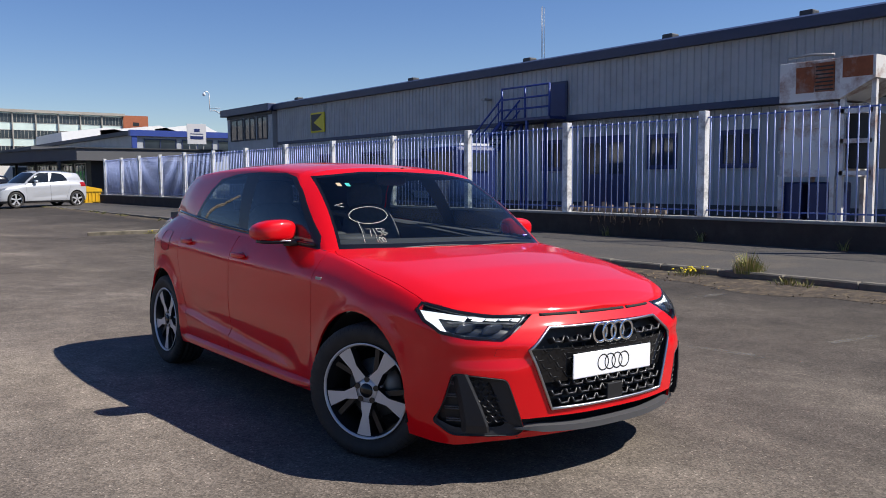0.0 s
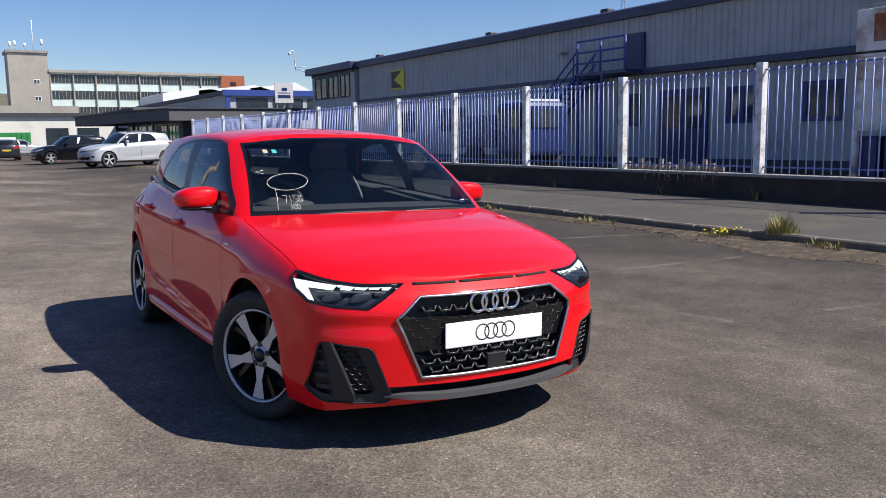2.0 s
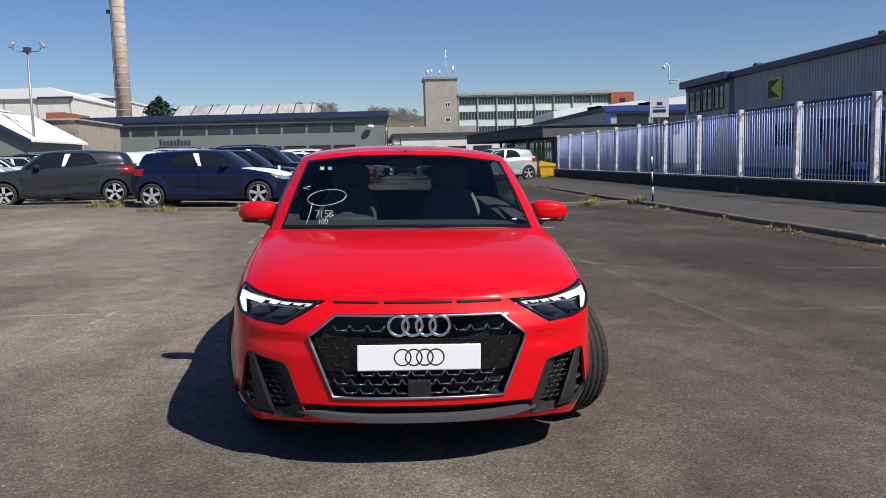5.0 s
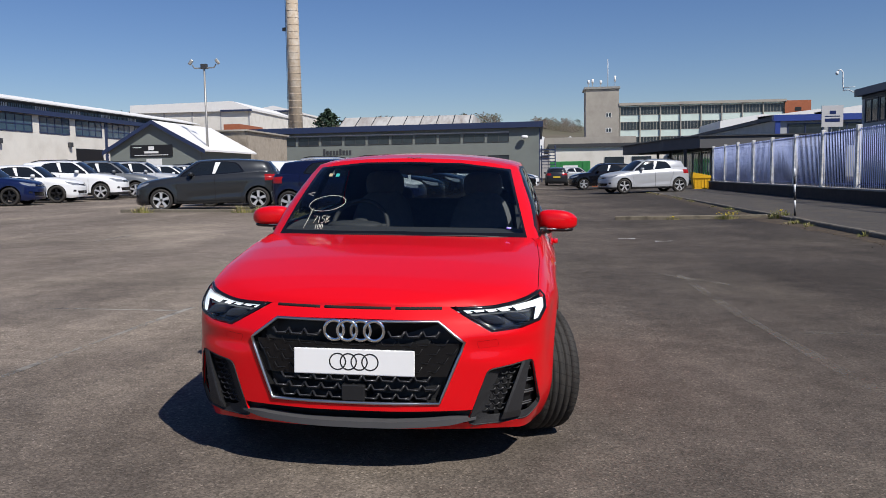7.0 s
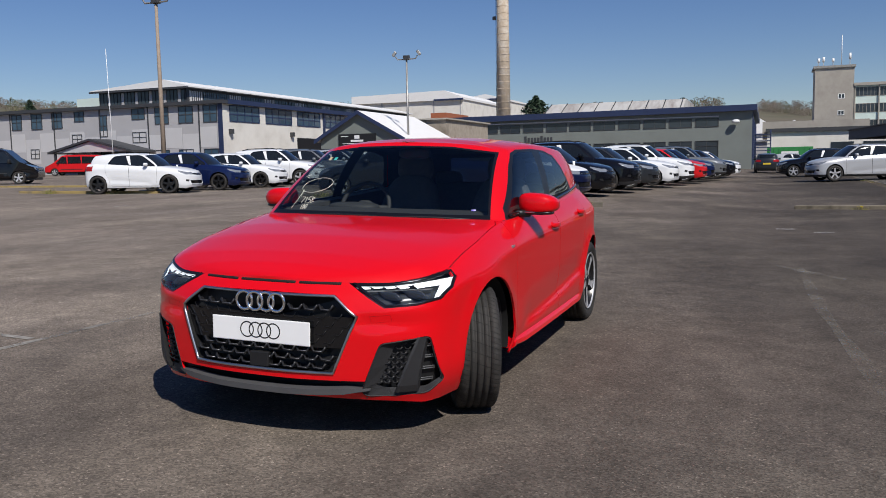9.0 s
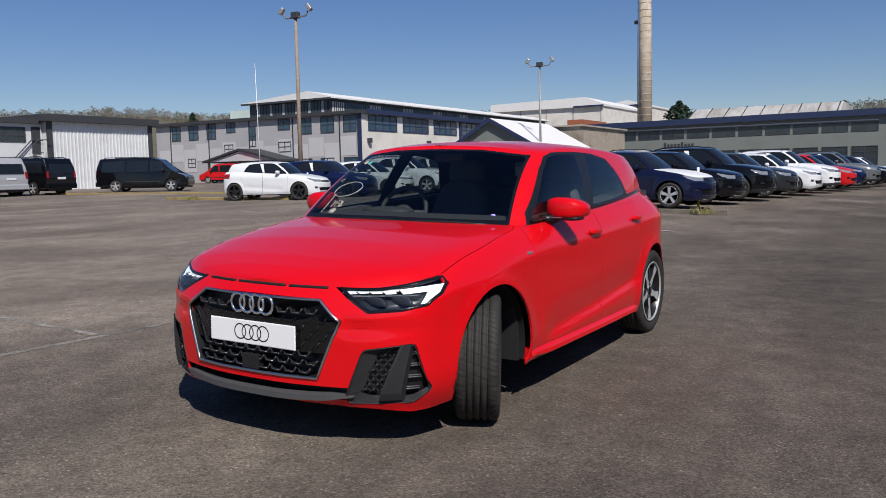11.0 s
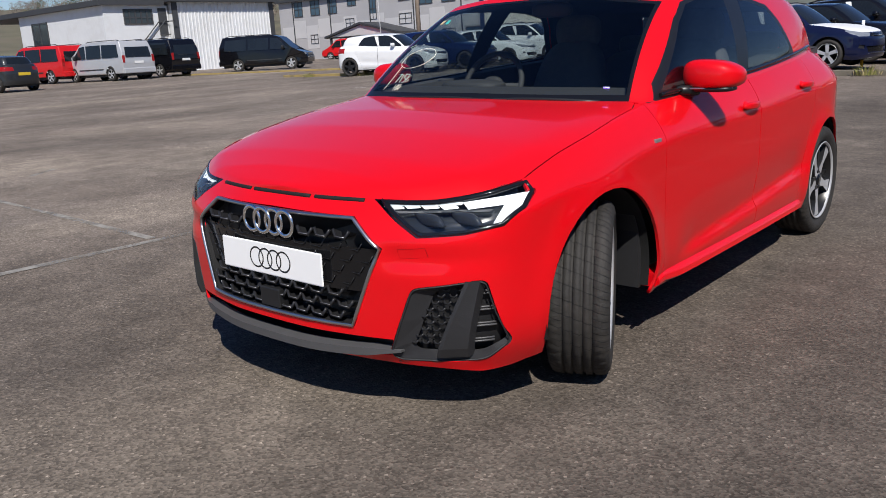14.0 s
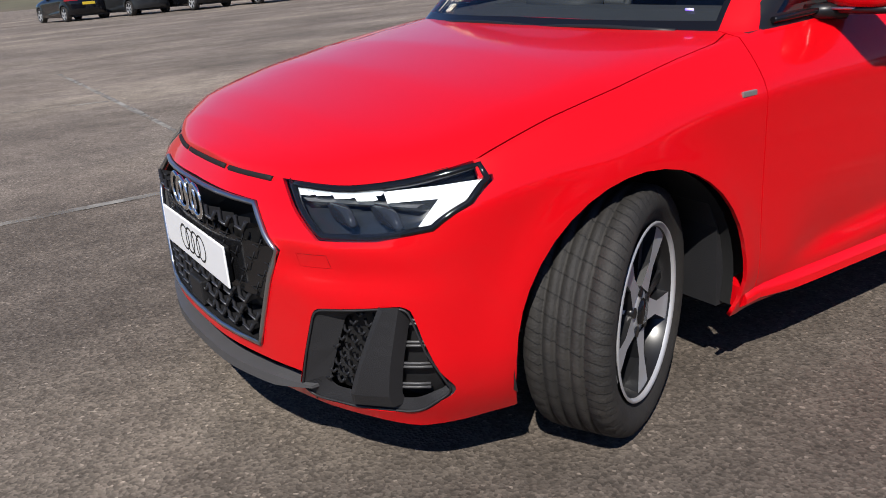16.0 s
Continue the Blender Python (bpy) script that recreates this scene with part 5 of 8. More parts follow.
# pavement, kerb stones and the dirt along them
solid("pavement", made_box(KERB_X + 0.134, WALL_X - 0.1, -30, 56.5, -0.3, 0.105), M["pavement"], "dark patched asphalt pavement behind a low kerb", "pavement", kind="structure")
kerb = thing("kerb", "worn concrete kerb edging the pavement", "kerb", kind="structure")
stone = bmesh.new()
box(stone, 0, 0.13, 0.006, 0.909, -0.25, 0.115)
bmesh.ops.bevel(stone, geom=[e for e in stone.edges if all(v.co.z > 0 for v in e.verts)], offset=0.018, segments=1, affect="EDGES")
stone_me = mesh_of("kerb_stone", stone, M["kerb"])
for k in range(92):
    ob = new("kerb_stone", stone_me)
    ob.parent = kerb
    ob.location = (KERB_X + random.uniform(-0.006, 0.006), -28 + 0.915 * k, random.uniform(-0.012, 0.006))
bm = bmesh.new()
n = 260
rows = []
for k in range(n + 1):
    y = -15 + 55 * k / n
    w = 0.22 + 0.40 * abs(noise.noise((y * 0.7, 1.0, 0))) + 0.18 * abs(noise.noise((y * 3.1, 4.0, 0))) + 0.55 * math.exp(-((y - 2.2) / 1.3) ** 2) + 0.3 * math.exp(-((y - 17) / 2.0) ** 2)
    rows.append((bm.verts.new((KERB_X + 0.01, y, ground_z(KERB_X, y) + 0.035)), bm.verts.new((KERB_X - w * 0.5, y, ground_z(KERB_X - w * 0.5, y) + 0.022)), bm.verts.new((KERB_X - w, y, ground_z(KERB_X - w, y) + 0.003))))
for a, b in zip(rows, rows[1:]):
    for q in (0, 1):
        bm.faces.new((a[q], a[q + 1], b[q + 1], b[q])).smooth = True
solid("gutter_dirt", bm, M["soil"], "strip of dark soil gathered along the kerb", "dirt", kind="structure")
bm = bmesh.new()
rd = random.Random(8)
for _ in range(2600):
    y = rd.gauss(2.0, 2.6) if rd.random() < 0.6 else rd.uniform(-8, 24)
    x = KERB_X - 0.02 - abs(rd.gauss(0, 0.34 if abs(y - 2) < 3 else 0.2))
    r = rd.uniform(0.006, 0.022)
    c = Vector((x, y, ground_z(x, y) + 0.006 + r * 0.3))
    vs = [bm.verts.new(c + Vector((rd.gauss(0, 1), rd.gauss(0, 1), rd.gauss(0, 0.45))).normalized() * r) for _ in range(4)]
    for q in ((0, 1, 2), (0, 3, 1), (1, 3, 2), (0, 2, 3)):
        bm.faces.new([vs[k] for k in q]).material_index = rd.choice((0, 0, 1))
ob = new("gutter_debris", mesh_of("gutter_debris", bm, [M["soil"], material("dry_leaf_litter", (0.24, 0.17, 0.09), 0.95, spread=0.4, scale=30)]))
tagged(ob, "crumbs of soil, moss and leaf litter along the kerb", "debris", kind="stuff")


def kerb_island(x0, y0, x1, y1, mat, label, h=0.09):
    d = Vector((x1 - x0, y1 - y0, 0))
    bm = made_box(0, d.length, -0.09, 0.09, -0.2, h, bevel=0.015)
    z0, z1 = ground_z(x0, y0), ground_z(x1, y1)
    m = pose(x0, y0, z0, 0, -math.degrees(math.atan2(z1 - z0, d.length)), math.degrees(math.atan2(d.y, d.x)))
    return solid("kerb_island", bm, mat, label, "kerb", kind="structure", at=m)


M["kerb_yellow"] = material("yellowed_kerb", (0.34, 0.25, 0.09), 0.9, spread=0.25, scale=6, bump=0.4, bump_scale=60, dirt=(0.13, 0.11, 0.08), dirt_scale=3, dirt_amount=0.8)
M["kerb_pale"] = material("pale_kerb_concrete", (0.23, 0.195, 0.14), 0.9, spread=0.3, scale=9, bump=0.5, bump_scale=70, dirt=(0.09, 0.075, 0.05), dirt_scale=4, dirt_amount=0.85)
kerb_island(2.85, 18.7, 6.6, 17.8, M["kerb_pale"], "low weathered tan concrete kerb island on asphalt")
kerb_island(-10.9, 18.0, -6.4, 18.25, M["kerb"], "low weathered concrete kerb island by the parked cars")
kerb_island(-5.9, 16.2, -1.6, 16.6, M["kerb"], "low weathered concrete kerb island by the parked cars")
kerb_island(-24.0, 19.4, -18.0, 19.9, M["kerb_yellow"], "low yellow painted kerb island by a white car")
kerb_island(-38.0, 23.4, -26.5, 25.2, M["kerb_yellow"], "long yellow painted kerb by the vans")


# ---- weeds ----
def blade_mesh(name, n, spread, height, mats, seed):
    rnd = random.Random(seed)
    bm = bmesh.new()
    for _ in range(n):
        a, r = rnd.uniform(0, 6.28), spread * rnd.random() ** 0.7
        p = Vector((r * math.cos(a), r * math.sin(a), -0.01))
        h = height * rnd.uniform(0.35, 1.0) * (1 - 0.5 * r / spread)
        lean = Vector((math.cos(a), math.sin(a), 0)) * h * rnd.uniform(0.1, 0.7)
        side = Vector((-math.sin(a + rnd.uniform(-1, 1)), math.cos(a), 0)) * rnd.uniform(0.003, 0.008)
        q = p + lean * 0.4 + Vector((0, 0, h * 0.6))
        t = p + lean + Vector((0, 0, h))
        vs = [bm.verts.new(v) for v in (p - side, p + side, q + side * 0.8, t, q - side * 0.8)]
        bm.faces.new(vs).material_index = rnd.choice((0, 0, 1))
    return mesh_of(name, bm, mats)


GRASS = [material("green_weed", (0.20, 0.21, 0.045), 0.8, spread=0.4, scale=8), material("dry_weed", (0.46, 0.37, 0.19), 0.85, spread=0.3, scale=8), material("dead_stalk", (0.045, 0.03, 0.02), 0.9, spread=0.3, scale=20)]
FLOWER = material("yellow_flower", (0.75, 0.60, 0.02), 0.7, spread=0.2, scale=30)


def weed(x, y, s, h, n=160, flowers=0, z=None, seed=1, label="tuft of green and dry weeds by the kerb"):
    base = new("weed", blade_mesh("weed", n, s, h, GRASS, seed))
    base.location = (x, y, ground_z(x, y) if z is None else z)
    tagged(base, label, "plant", "weeds along the kerb")
    if flowers:
        rnd = random.Random(seed)
        bm = bmesh.new()
        for _ in range(flowers):
            a, r = rnd.uniform(0, 6.28), s * rnd.random()
            superball(bm, (r * math.cos(a), r * math.sin(a), h * rnd.uniform(0.45, 0.8)), (0.018, 0.018, 0.010), 0.9, 6, 4)
        tagged(part("blossom", bm, FLOWER, base, "small yellow flowers"), kind="stuff")
    return base


# ---- fence on its plinth ----
def build_fence():
    fence = thing("fence", "pale blue steel bar fence with flaking white posts", "fence", kind="structure")
    part("plinth", made_box(WALL_X - 0.1, WALL_X + 0.15, -30, 45.8, 0.0, 0.52), M["plinth"], fence, "dark brick plinth wall")
    part("coping", made_box(WALL_X - 0.125, WALL_X + 0.175, -30, 45.8, 0.522, 0.575, bevel=0.01), M["coping"], fence)
    ys = [6.21 + 3.55 * i - 0.027 * i * i * (i > 0) for i in range(-4, 13)]
    post = mesh_of("post", made_box(-0.075, 0.075, -0.075, 0.075, 0.575, 2.56, bevel=0.012), M["post_white"])
    for y in ys:
        ob = new("post", post)
        ob.parent, ob.location = fence, (WALL_X, y, random.uniform(-0.02, 0.02))
        ob.rotation_euler = (radians(random.uniform(-0.5, 0.5)), radians(random.uniform(-0.5, 0.5)), 0)
    for y0, y1 in zip(ys, ys[1:]):
        for z in (0.70, 2.44):
            part("rail", made_box(WALL_X + 0.012, WALL_X + 0.04, y0 + 0.07, y1 - 0.07, z - 0.013, z + 0.013), M["fence_rail"], fence)
    bm = bmesh.new()
    path_tube(bm, [(0, 0, 0.60), (0, 0, 1.5), (0, 0, 2.47)], 0.0125, 6)
    bar = mesh_of("bar", bm, M["fence_blue"])
    far = bmesh.new()
    for y0, y1 in zip(ys, ys[1:]):
        for k in range(1, 22):
            y = y0 + (y1 - y0) * k / 22
            if -3 < y < 34:
                ob = new("bar", bar)
                ob.parent, ob.location = fence, (WALL_X, y, random.uniform(-0.012, 0.012))
                ob.rotation_euler = (radians(random.gauss(0, 0.25)), 0, 0)
            else:
                tube(far, (WALL_X, y, 0.60), (WALL_X, y, 2.47), 0.0125, 5)
    tagged(part("far_bars", far, M["fence_blue"], fence), kind="stuff")


M["fence_rail"] = material("blue_fence_rail", (0.10, 0.15, 0.42), 0.6, spread=0.2, scale=4)


# ---- facades ----
def fmap(face, plane, u, w, z):
    """A point of a facade: u along it, w out of it."""
    return {"-x": (plane - w, u, z), "+x": (plane + w, u, z), "-y": (u, plane - w, z), "+y": (u, plane + w, z)}[face]


def fbox(bm, face, plane, u0, u1, w0, w1, z0, z1, mat=0, bevel=0.0):
    a, b = fmap(face, plane, u0, w0, z0), fmap(face, plane, u1, w1, z1)
    box(bm, min(a[0], b[0]), max(a[0], b[0]), min(a[1], b[1]), max(a[1], b[1]), z0, z1, mat, bevel)


def fpart(name, parent, mat, face, plane, *dims, label="", bevel=0.0):
    bm = bmesh.new()
    fbox(bm, face, plane, *dims, bevel=bevel)
    return part(name, bm, mat, parent, label)


def corrugated(name, parent, mat, face, plane, u0, u1, z0, z1, pitch=0.3, depth=0.035, label=""):
    """A sheet with upright ribs."""
    bm = bmesh.new()
    us = [u0]
    k = 0
    prof = []
    while u0 + k * pitch < u1:
        b = u0 + k * pitch
        prof += [(b, 0), (b + pitch * 0.55, 0), (b + pitch * 0.65, depth), (b + pitch * 0.9, depth)]
        k += 1
    prof = [(min(u, u1), w) for u, w in prof] + [(u1, 0)]
    lo = [bm.verts.new(fmap(face, plane, u, w, z0)) for u, w in prof]
    hi = [bm.verts.new(fmap(face, plane, u, w, z1)) for u, w in prof]
    for i in range(len(prof) - 1):
        if prof[i + 1][0] > prof[i][0] + 1e-5:
            bm.faces.new((lo[i], lo[i + 1], hi[i + 1], hi[i]))
    return part(name, bm, mat, parent, label)


def window(parent, face, plane, u0, u1, z0, z1, frame=None, pane=None, mull=1, t=0.06, trans=None, name="window"):
    """A framed window that stands proud of its wall, with panes set back in the frame."""
    w = fpart(name, parent, pane or M["window"], face, plane, u0 + t * 0.5, u1 - t * 0.5, 0.004, 0.016, z0 + t * 0.5, z1 - t * 0.5)
    fm = frame or M["charcoal"]
    for a, b, c, d in ((u0, u1, z0, z0 + t), (u0, u1, z1 - t, z1), (u0, u0 + t, z0 + t, z1 - t), (u1 - t, u1, z0 + t, z1 - t)):
        fpart("frame_bar", w, fm, face, plane, a, b, -0.05, 0.055, c, d)
    for k in range(1, mull + 1):
        u = u0 + (u1 - u0) * k / (mull + 1)
        fpart("mullion", w, fm, face, plane, u - t / 2, u + t / 2, -0.05, 0.05, z0 + t, z1 - t)
    if trans:
        fpart("transom", w, fm, face, plane, u0 + t, u1 - t, -0.05, 0.045, z0 + (z1 - z0) * trans - t / 2, z0 + (z1 - z0) * trans + t / 2)
    return w


def build_factory():
    X = 23.0
    b = thing("factory_building", "long grey ribbed metal factory with navy roof edge and trim", "building")
    part("core", made_box(X + 0.02, X + 34, -45, 48.2, -0.3, 6.1), M["charcoal"], b)
    corrugated("upper_cladding", b, M["cladding"], "-x", X, -45, 48.2, 3.88, 6.08, 0.3, 0.04, "grey ribbed metal cladding")
    corrugated("lower_cladding", b, M["cladding"], "-x", X, -45, 48.2, -0.2, 3.70, 0.3, 0.04, "grey ribbed metal cladding")
    fpart("base_strip", b, M["charcoal"], "-x", X, -45, 48.2, 0.042, 0.07, -0.2, 0.35)
    fpart("canopy_band", b, M["navy_trim"], "-x", X, -45, 21.3, 0.0, 0.35, 3.72, 3.95, label="navy painted trim band")
    fpart("band", b, M["navy_trim"], "-x", X, 21.3, 48.2, 0.0, 0.06, 3.72, 3.9)
    bm = bmesh.new()
    prism(bm, [(X - 0.28, 6.05), (X - 0.30, 6.40), (X + 0.2, 6.55), (X + 17, 7.3), (X + 34, 6.6), (X + 34, 6.05)], "y", -45.2, 48.3)
    part("roof", bm, M["navy_trim"], b, "navy roof edge and shallow roof")
    for y in (11.3, 16.8, 24.5, 33.5, 46.5):
        part("roof_vent", made_box(X + 0.5, X + 0.95, y - 0.24, y + 0.24, 6.5, 6.78, bevel=0.05), M["charcoal"], b)
    for y0, y1 in ((15.82, 17.18), (12.53, 14.03), (21.6, 22.9), (7.9, 9.3), (4.0, 5.5), (-1, 0.5)):
        window(b, "-x", X - 0.045, y0, y1, 1.65, 2.97, M["navy"], M["window"], 1, 0.16)
    for y0, y1 in ((29.3, 31.8), (35.0, 37.6), (40.5, 42.5)):
        window(b, "-x", X - 0.045, y0, y1, 1.6, 2.9, M["navy"], M["window"], 2, 0.1)
    d = fpart("door", b, M["navy"], "-x", X, 18.05, 20.5, 0.041, 0.10, 0.16, 3.02, label="navy double door with two panes")
    for y0 in (18.3, 19.45):
        fpart("pane", d, M["window"], "-x", X, y0, y0 + 0.75, 0.10, 0.115, 1.5, 2.75)
    for y0 in (18.12, 19.3):
        fpart("leaf", d, M["navy"], "-x", X, y0, y0 + 1.12, 0.101, 0.112, 0.2, 1.35)
    u = fpart("upper_door", b, M["navy_trim"], "-x", X, 21.38, 22.38, 0.042, 0.12, 3.95, 5.42, label="dark navy upper door")
    fpart("door_leaf", u, M["navy"], "-x", X, 21.46, 22.30, 0.121, 0.135, 3.97, 5.32)
    fpart("wall_lamp", b, M["steel"], "-x", X, 26.2, 26.5, 0.04, 0.5, 4.95, 5.05)
    # sign
    s = fpart("sign", b, M["sign_yellow"], "-x", X, 41.75, 43.45, 0.05, 0.11, 4.28, 5.50, label="square yellow sign with a black arrow shape")
    bm = bmesh.new()
    v = [bm.verts.new(fmap("-x", X, *p)) for p in ((43.36, 0.116, 4.38), (43.36, 0.116, 5.40), (43.0, 0.116, 5.40), (43.0, 0.116, 4.38))]
    bm.faces.new(v)
    for tri in (((43.0, 4.38), (41.95, 4.38), (43.0, 4.87)), ((43.0, 5.40), (41.95, 5.40), (43.0, 4.91))):
        bm.faces.new([bm.verts.new(fmap("-x", X, p[0], 0.116, p[1])) for p in tri])
    part("arrow", bm, M["black"], s, "black arrow shape")
    # lattice aerial
    bm = bmesh.new()
    for dx, dy in ((0, 0), (0.15, 0), (0.07, 0.13)):
        tube(bm, (X + 3 + dx, 26.0 + dy, 6.8), (X + 3 + dx, 26.0 + dy, 9.6), 0.009, 5)
    for k in range(14):
        z = 6.9 + 0.19 * k
        tube(bm, (X + 3, 26.0, z), (X + 3.15, 26.0, z + 0.19), 0.006, 4)
    part("aerial", bm, M["steel"], b)
    # outside stair and landing
    st = thing("outside_stair", "blue steel stair and landing against the factory wall", "stairs")
    part("landing", made_box(X - 1.3, X - 0.05, 21.2, 24.2, 3.78, 3.9), M["navy"], st)
    for x in (X - 1.25, X - 0.15):
        for y in (22.6, 24.1):
            part("leg", made_box(x - 0.05, x + 0.05, y - 0.05, y + 0.05, -0.1, 3.78), M["blue_rail"], st)
    for y in (21.25, 22.7, 24.15):
        bm = bmesh.new()
        tube(bm, (X - 1.27, y, 3.9), (X - 1.27, y, 5.25), 0.045, 8)
        part("rail_post", bm, M["blue_rail"], st)
    for z in (4.3, 4.75, 5.22):
        bm = bmesh.new()
        tube(bm, (X - 1.27, 21.25, z), (X - 1.27, 24.15, z), 0.04, 8)
        part("handrail", bm, M["blue_rail"], st)
    for k in range(18):
        y = 24.3 + 0.26 * k
        z = 3.7 - 0.2 * k
        part("tread", made_box(X - 1.25, X - 0.2, y, y + 0.26, z - 0.03, z + 0.02), M["navy"], st)
    for x in (X - 1.27, X - 0.18):
        for dz, r in ((0, 0.09), (0.55, 0.035), (1.0, 0.04)):
            bm = bmesh.new()
            path_tube(bm, [(x, 24.2, 3.8 + dz), (x, 29.0, 0.1 + dz)], r, 6)
            part("stringer" if dz == 0 else "handrail", bm, M["blue_rail"], st)
        for k in range(4):
            y = 24.4 + 1.3 * k
            z = 3.8 - (y - 24.2) * 3.7 / 4.8
            bm = bmesh.new()
            tube(bm, (x, y, z), (x, y, z + 1.0), 0.03, 6)
            part("rail_post", bm, M["blue_rail"], st)
    # blue lorry cab and skip seen through the bars
    lorry = thing("lorry", "blue lorry behind the fence beside the factory", "lorry")
    bm = made_box(15.5, 17.4, 19.6, 21.4, 0.6, 2.5, bevel=0.15)
    cab = part("cab", bm, M["navy"], lorry)
    part("windscreen", made_box(15.44, 15.52, 19.8, 21.2, 1.6, 2.3), M["window"], cab)
    part("side_window", made_box(15.8, 17.0, 19.56, 19.62, 1.6, 2.25), M["window"], cab)
    part("load_body", made_box(15.6, 17.4, 21.5, 24.0, 0.9, 2.1), M["navy"], lorry)
    part("roof_rack", made_box(15.8, 17.2, 19.8, 21.2, 2.52, 2.6), M["paper"], lorry)
    for y in (20.5, 23.0):
        for x in (15.65, 17.3):
            bm = bmesh.new()
            tube(bm, (x - 0.14, y, 0.5), (x + 0.14, y, 0.5), 0.5, 20)
            part("wheel", bm, M["rubber"], lorry)


def build_silo():
    s = thing("dust_extractor", "tall rusty white steel extractor unit on a frame behind the fence", "machine")
    X, Y0, Y1 = 15.4, 5.98, 7.36
    part("lower_body", made_box(X, X + 1.5, Y0 + 0.05, Y1, 1.35, 2.95), M["rusty_white"], s)
    part("upper_body", made_box(X - 0.02, X + 1.55, Y0 - 0.05, Y1 + 0.05, 3.03, 3.93, bevel=0.02), M["rusty_white"], s)
    part("louvre", made_box(X - 0.05, X - 0.021, Y0 + 0.12, Y0 + 0.56, 3.22, 3.86), M["rust"], s, "rusty louvre panel")
    for k in range(7):
        part("slat", made_box(X - 0.07, X - 0.051, Y0 + 0.14, Y0 + 0.54, 3.25 + 0.085 * k, 3.28 + 0.085 * k), M["black"], s)
    bm = bmesh.new()
    prism(bm, [(Y0 - 0.055, 3.02), (Y0 - 0.055, 3.94), (Y0 - 0.82, 3.90), (Y0 - 0.82, 3.42), (Y0 - 0.7, 3.36)], "x", X - 0.15, X + 1.4)
    part("hopper", bm, M["rusty_white"], s, "rust-stained steel hopper")
    part("rust_sheet", made_box(X - 0.166, X - 0.1515, Y0 - 0.76, Y0 - 0.12, 3.47, 3.88), M["rust"], s, "rusted orange steel sheet")
    part("rust_sheet", made_box(X - 0.034, X - 0.0215, Y0 + 0.58, Y0 + 1.02, 3.22, 3.80), M["rust"], s, "rusted orange steel sheet")
    for z in (1.35, 1.9, 2.45, 2.95):
        part("flange", made_box(X - 0.04, X + 1.53, Y0 + 0.03, Y1 + 0.03, z - 0.025, z + 0.025), M["rusty_white"], s)
    for y in (Y0 - 0.75, Y0 - 0.08, Y0 + 0.1, Y1 - 0.05):
        for x in (X, X + 1.4):
            part("leg", made_box(x - 0.05, x + 0.05, y - 0.05, y + 0.05, -0.1, 3.4 if y < Y0 else 1.35), M["rusty_white"], s)
    for z in (1.4, 2.1, 2.75):
        part("cross_beam", made_box(X - 0.05, X + 0.05, Y0 - 0.75, Y0 - 0.03, z - 0.05, z + 0.05), M["rusty_white"], s)
    part("motor_box", made_box(X + 0.15, X + 1.2, Y0 - 0.65, Y0 - 0.15, 1.5, 2.7), M["black"], s)
    for y in (Y0 + 0.25, Y0 + 0.9):
        part("drum", made_box(X + 0.1, X + 1.2, y, y + 0.5, -0.1, 1.2, bevel=0.05), M["navy"], s)
    bm = bmesh.new()
    path_tube(bm, [(X - 0.1, Y0 + 0.1, 4.0), (X - 0.1, Y0 + 0.6, 4.05), (X - 0.1, Y1 - 0.2, 4.03)], 0.03, 6)
    part("top_rail", bm, M["steel"], s)
    p = thing("pallet_stack", "low stack of weathered timber pallets behind the fence", "pallets")
    for k in range(14):
        part("board", made_box(11.4, 11.45, 7.8 + 0.2 * k, 7.9 + 0.2 * k, 0.1, 0.72 + 0.08 * math.sin(k * 2.1)), M["rusty_pole"], p)
    for z in (0.25, 0.55):
        part("rail", made_box(11.451, 11.5, 7.6, 10.8, z, z + 0.09), M["rusty_pole"], p)


def build_office_wing():
    b = thing("office_wing", "grey office block with dark windows at the end of the factory", "building")
    part("wall", made_box(22.75, 36, 48.5, 55.9, -0.3, 6.0), M["cladding"], b)
    part("roof", made_box(22.35, 36.4, 48.35, 56.3, 6.0, 6.5, bevel=0.02), M["navy_trim"], b, "slate-blue roof fascia")
    for y0, y1 in ((49.2, 50.8), (51.1, 52.9), (53.1, 55.3)):
        window(b, "-x", 22.75, y0, y1, 4.15, 5.75, M["charcoal"], M["window"], 1, 0.1)
    fpart("band", b, M["charcoal"], "-x", 22.75, 48.5, 55.9, 0.0, 0.05, 5.78, 5.99)
    bm = bmesh.new()
    path_tube(bm, [(22.4, 56.3, 6.3), (22.1, 56.7, 6.55), (21.85, 56.9, 6.5), (21.8, 56.9, 7.0), (21.8, 56.9, 7.75), (21.65, 56.9, 7.95), (21.45, 56.9, 7.9)], 0.04, 6)
    tube(bm, (22.4, 56.3, 6.7), (21.82, 56.9, 6.72), 0.025, 5)
    superball(bm, (21.4, 56.9, 7.72), (0.12, 0.12, 0.14), 1, 10, 6)
    part("camera_arm", bm, M["paper"], b, "white camera on a curved arm")


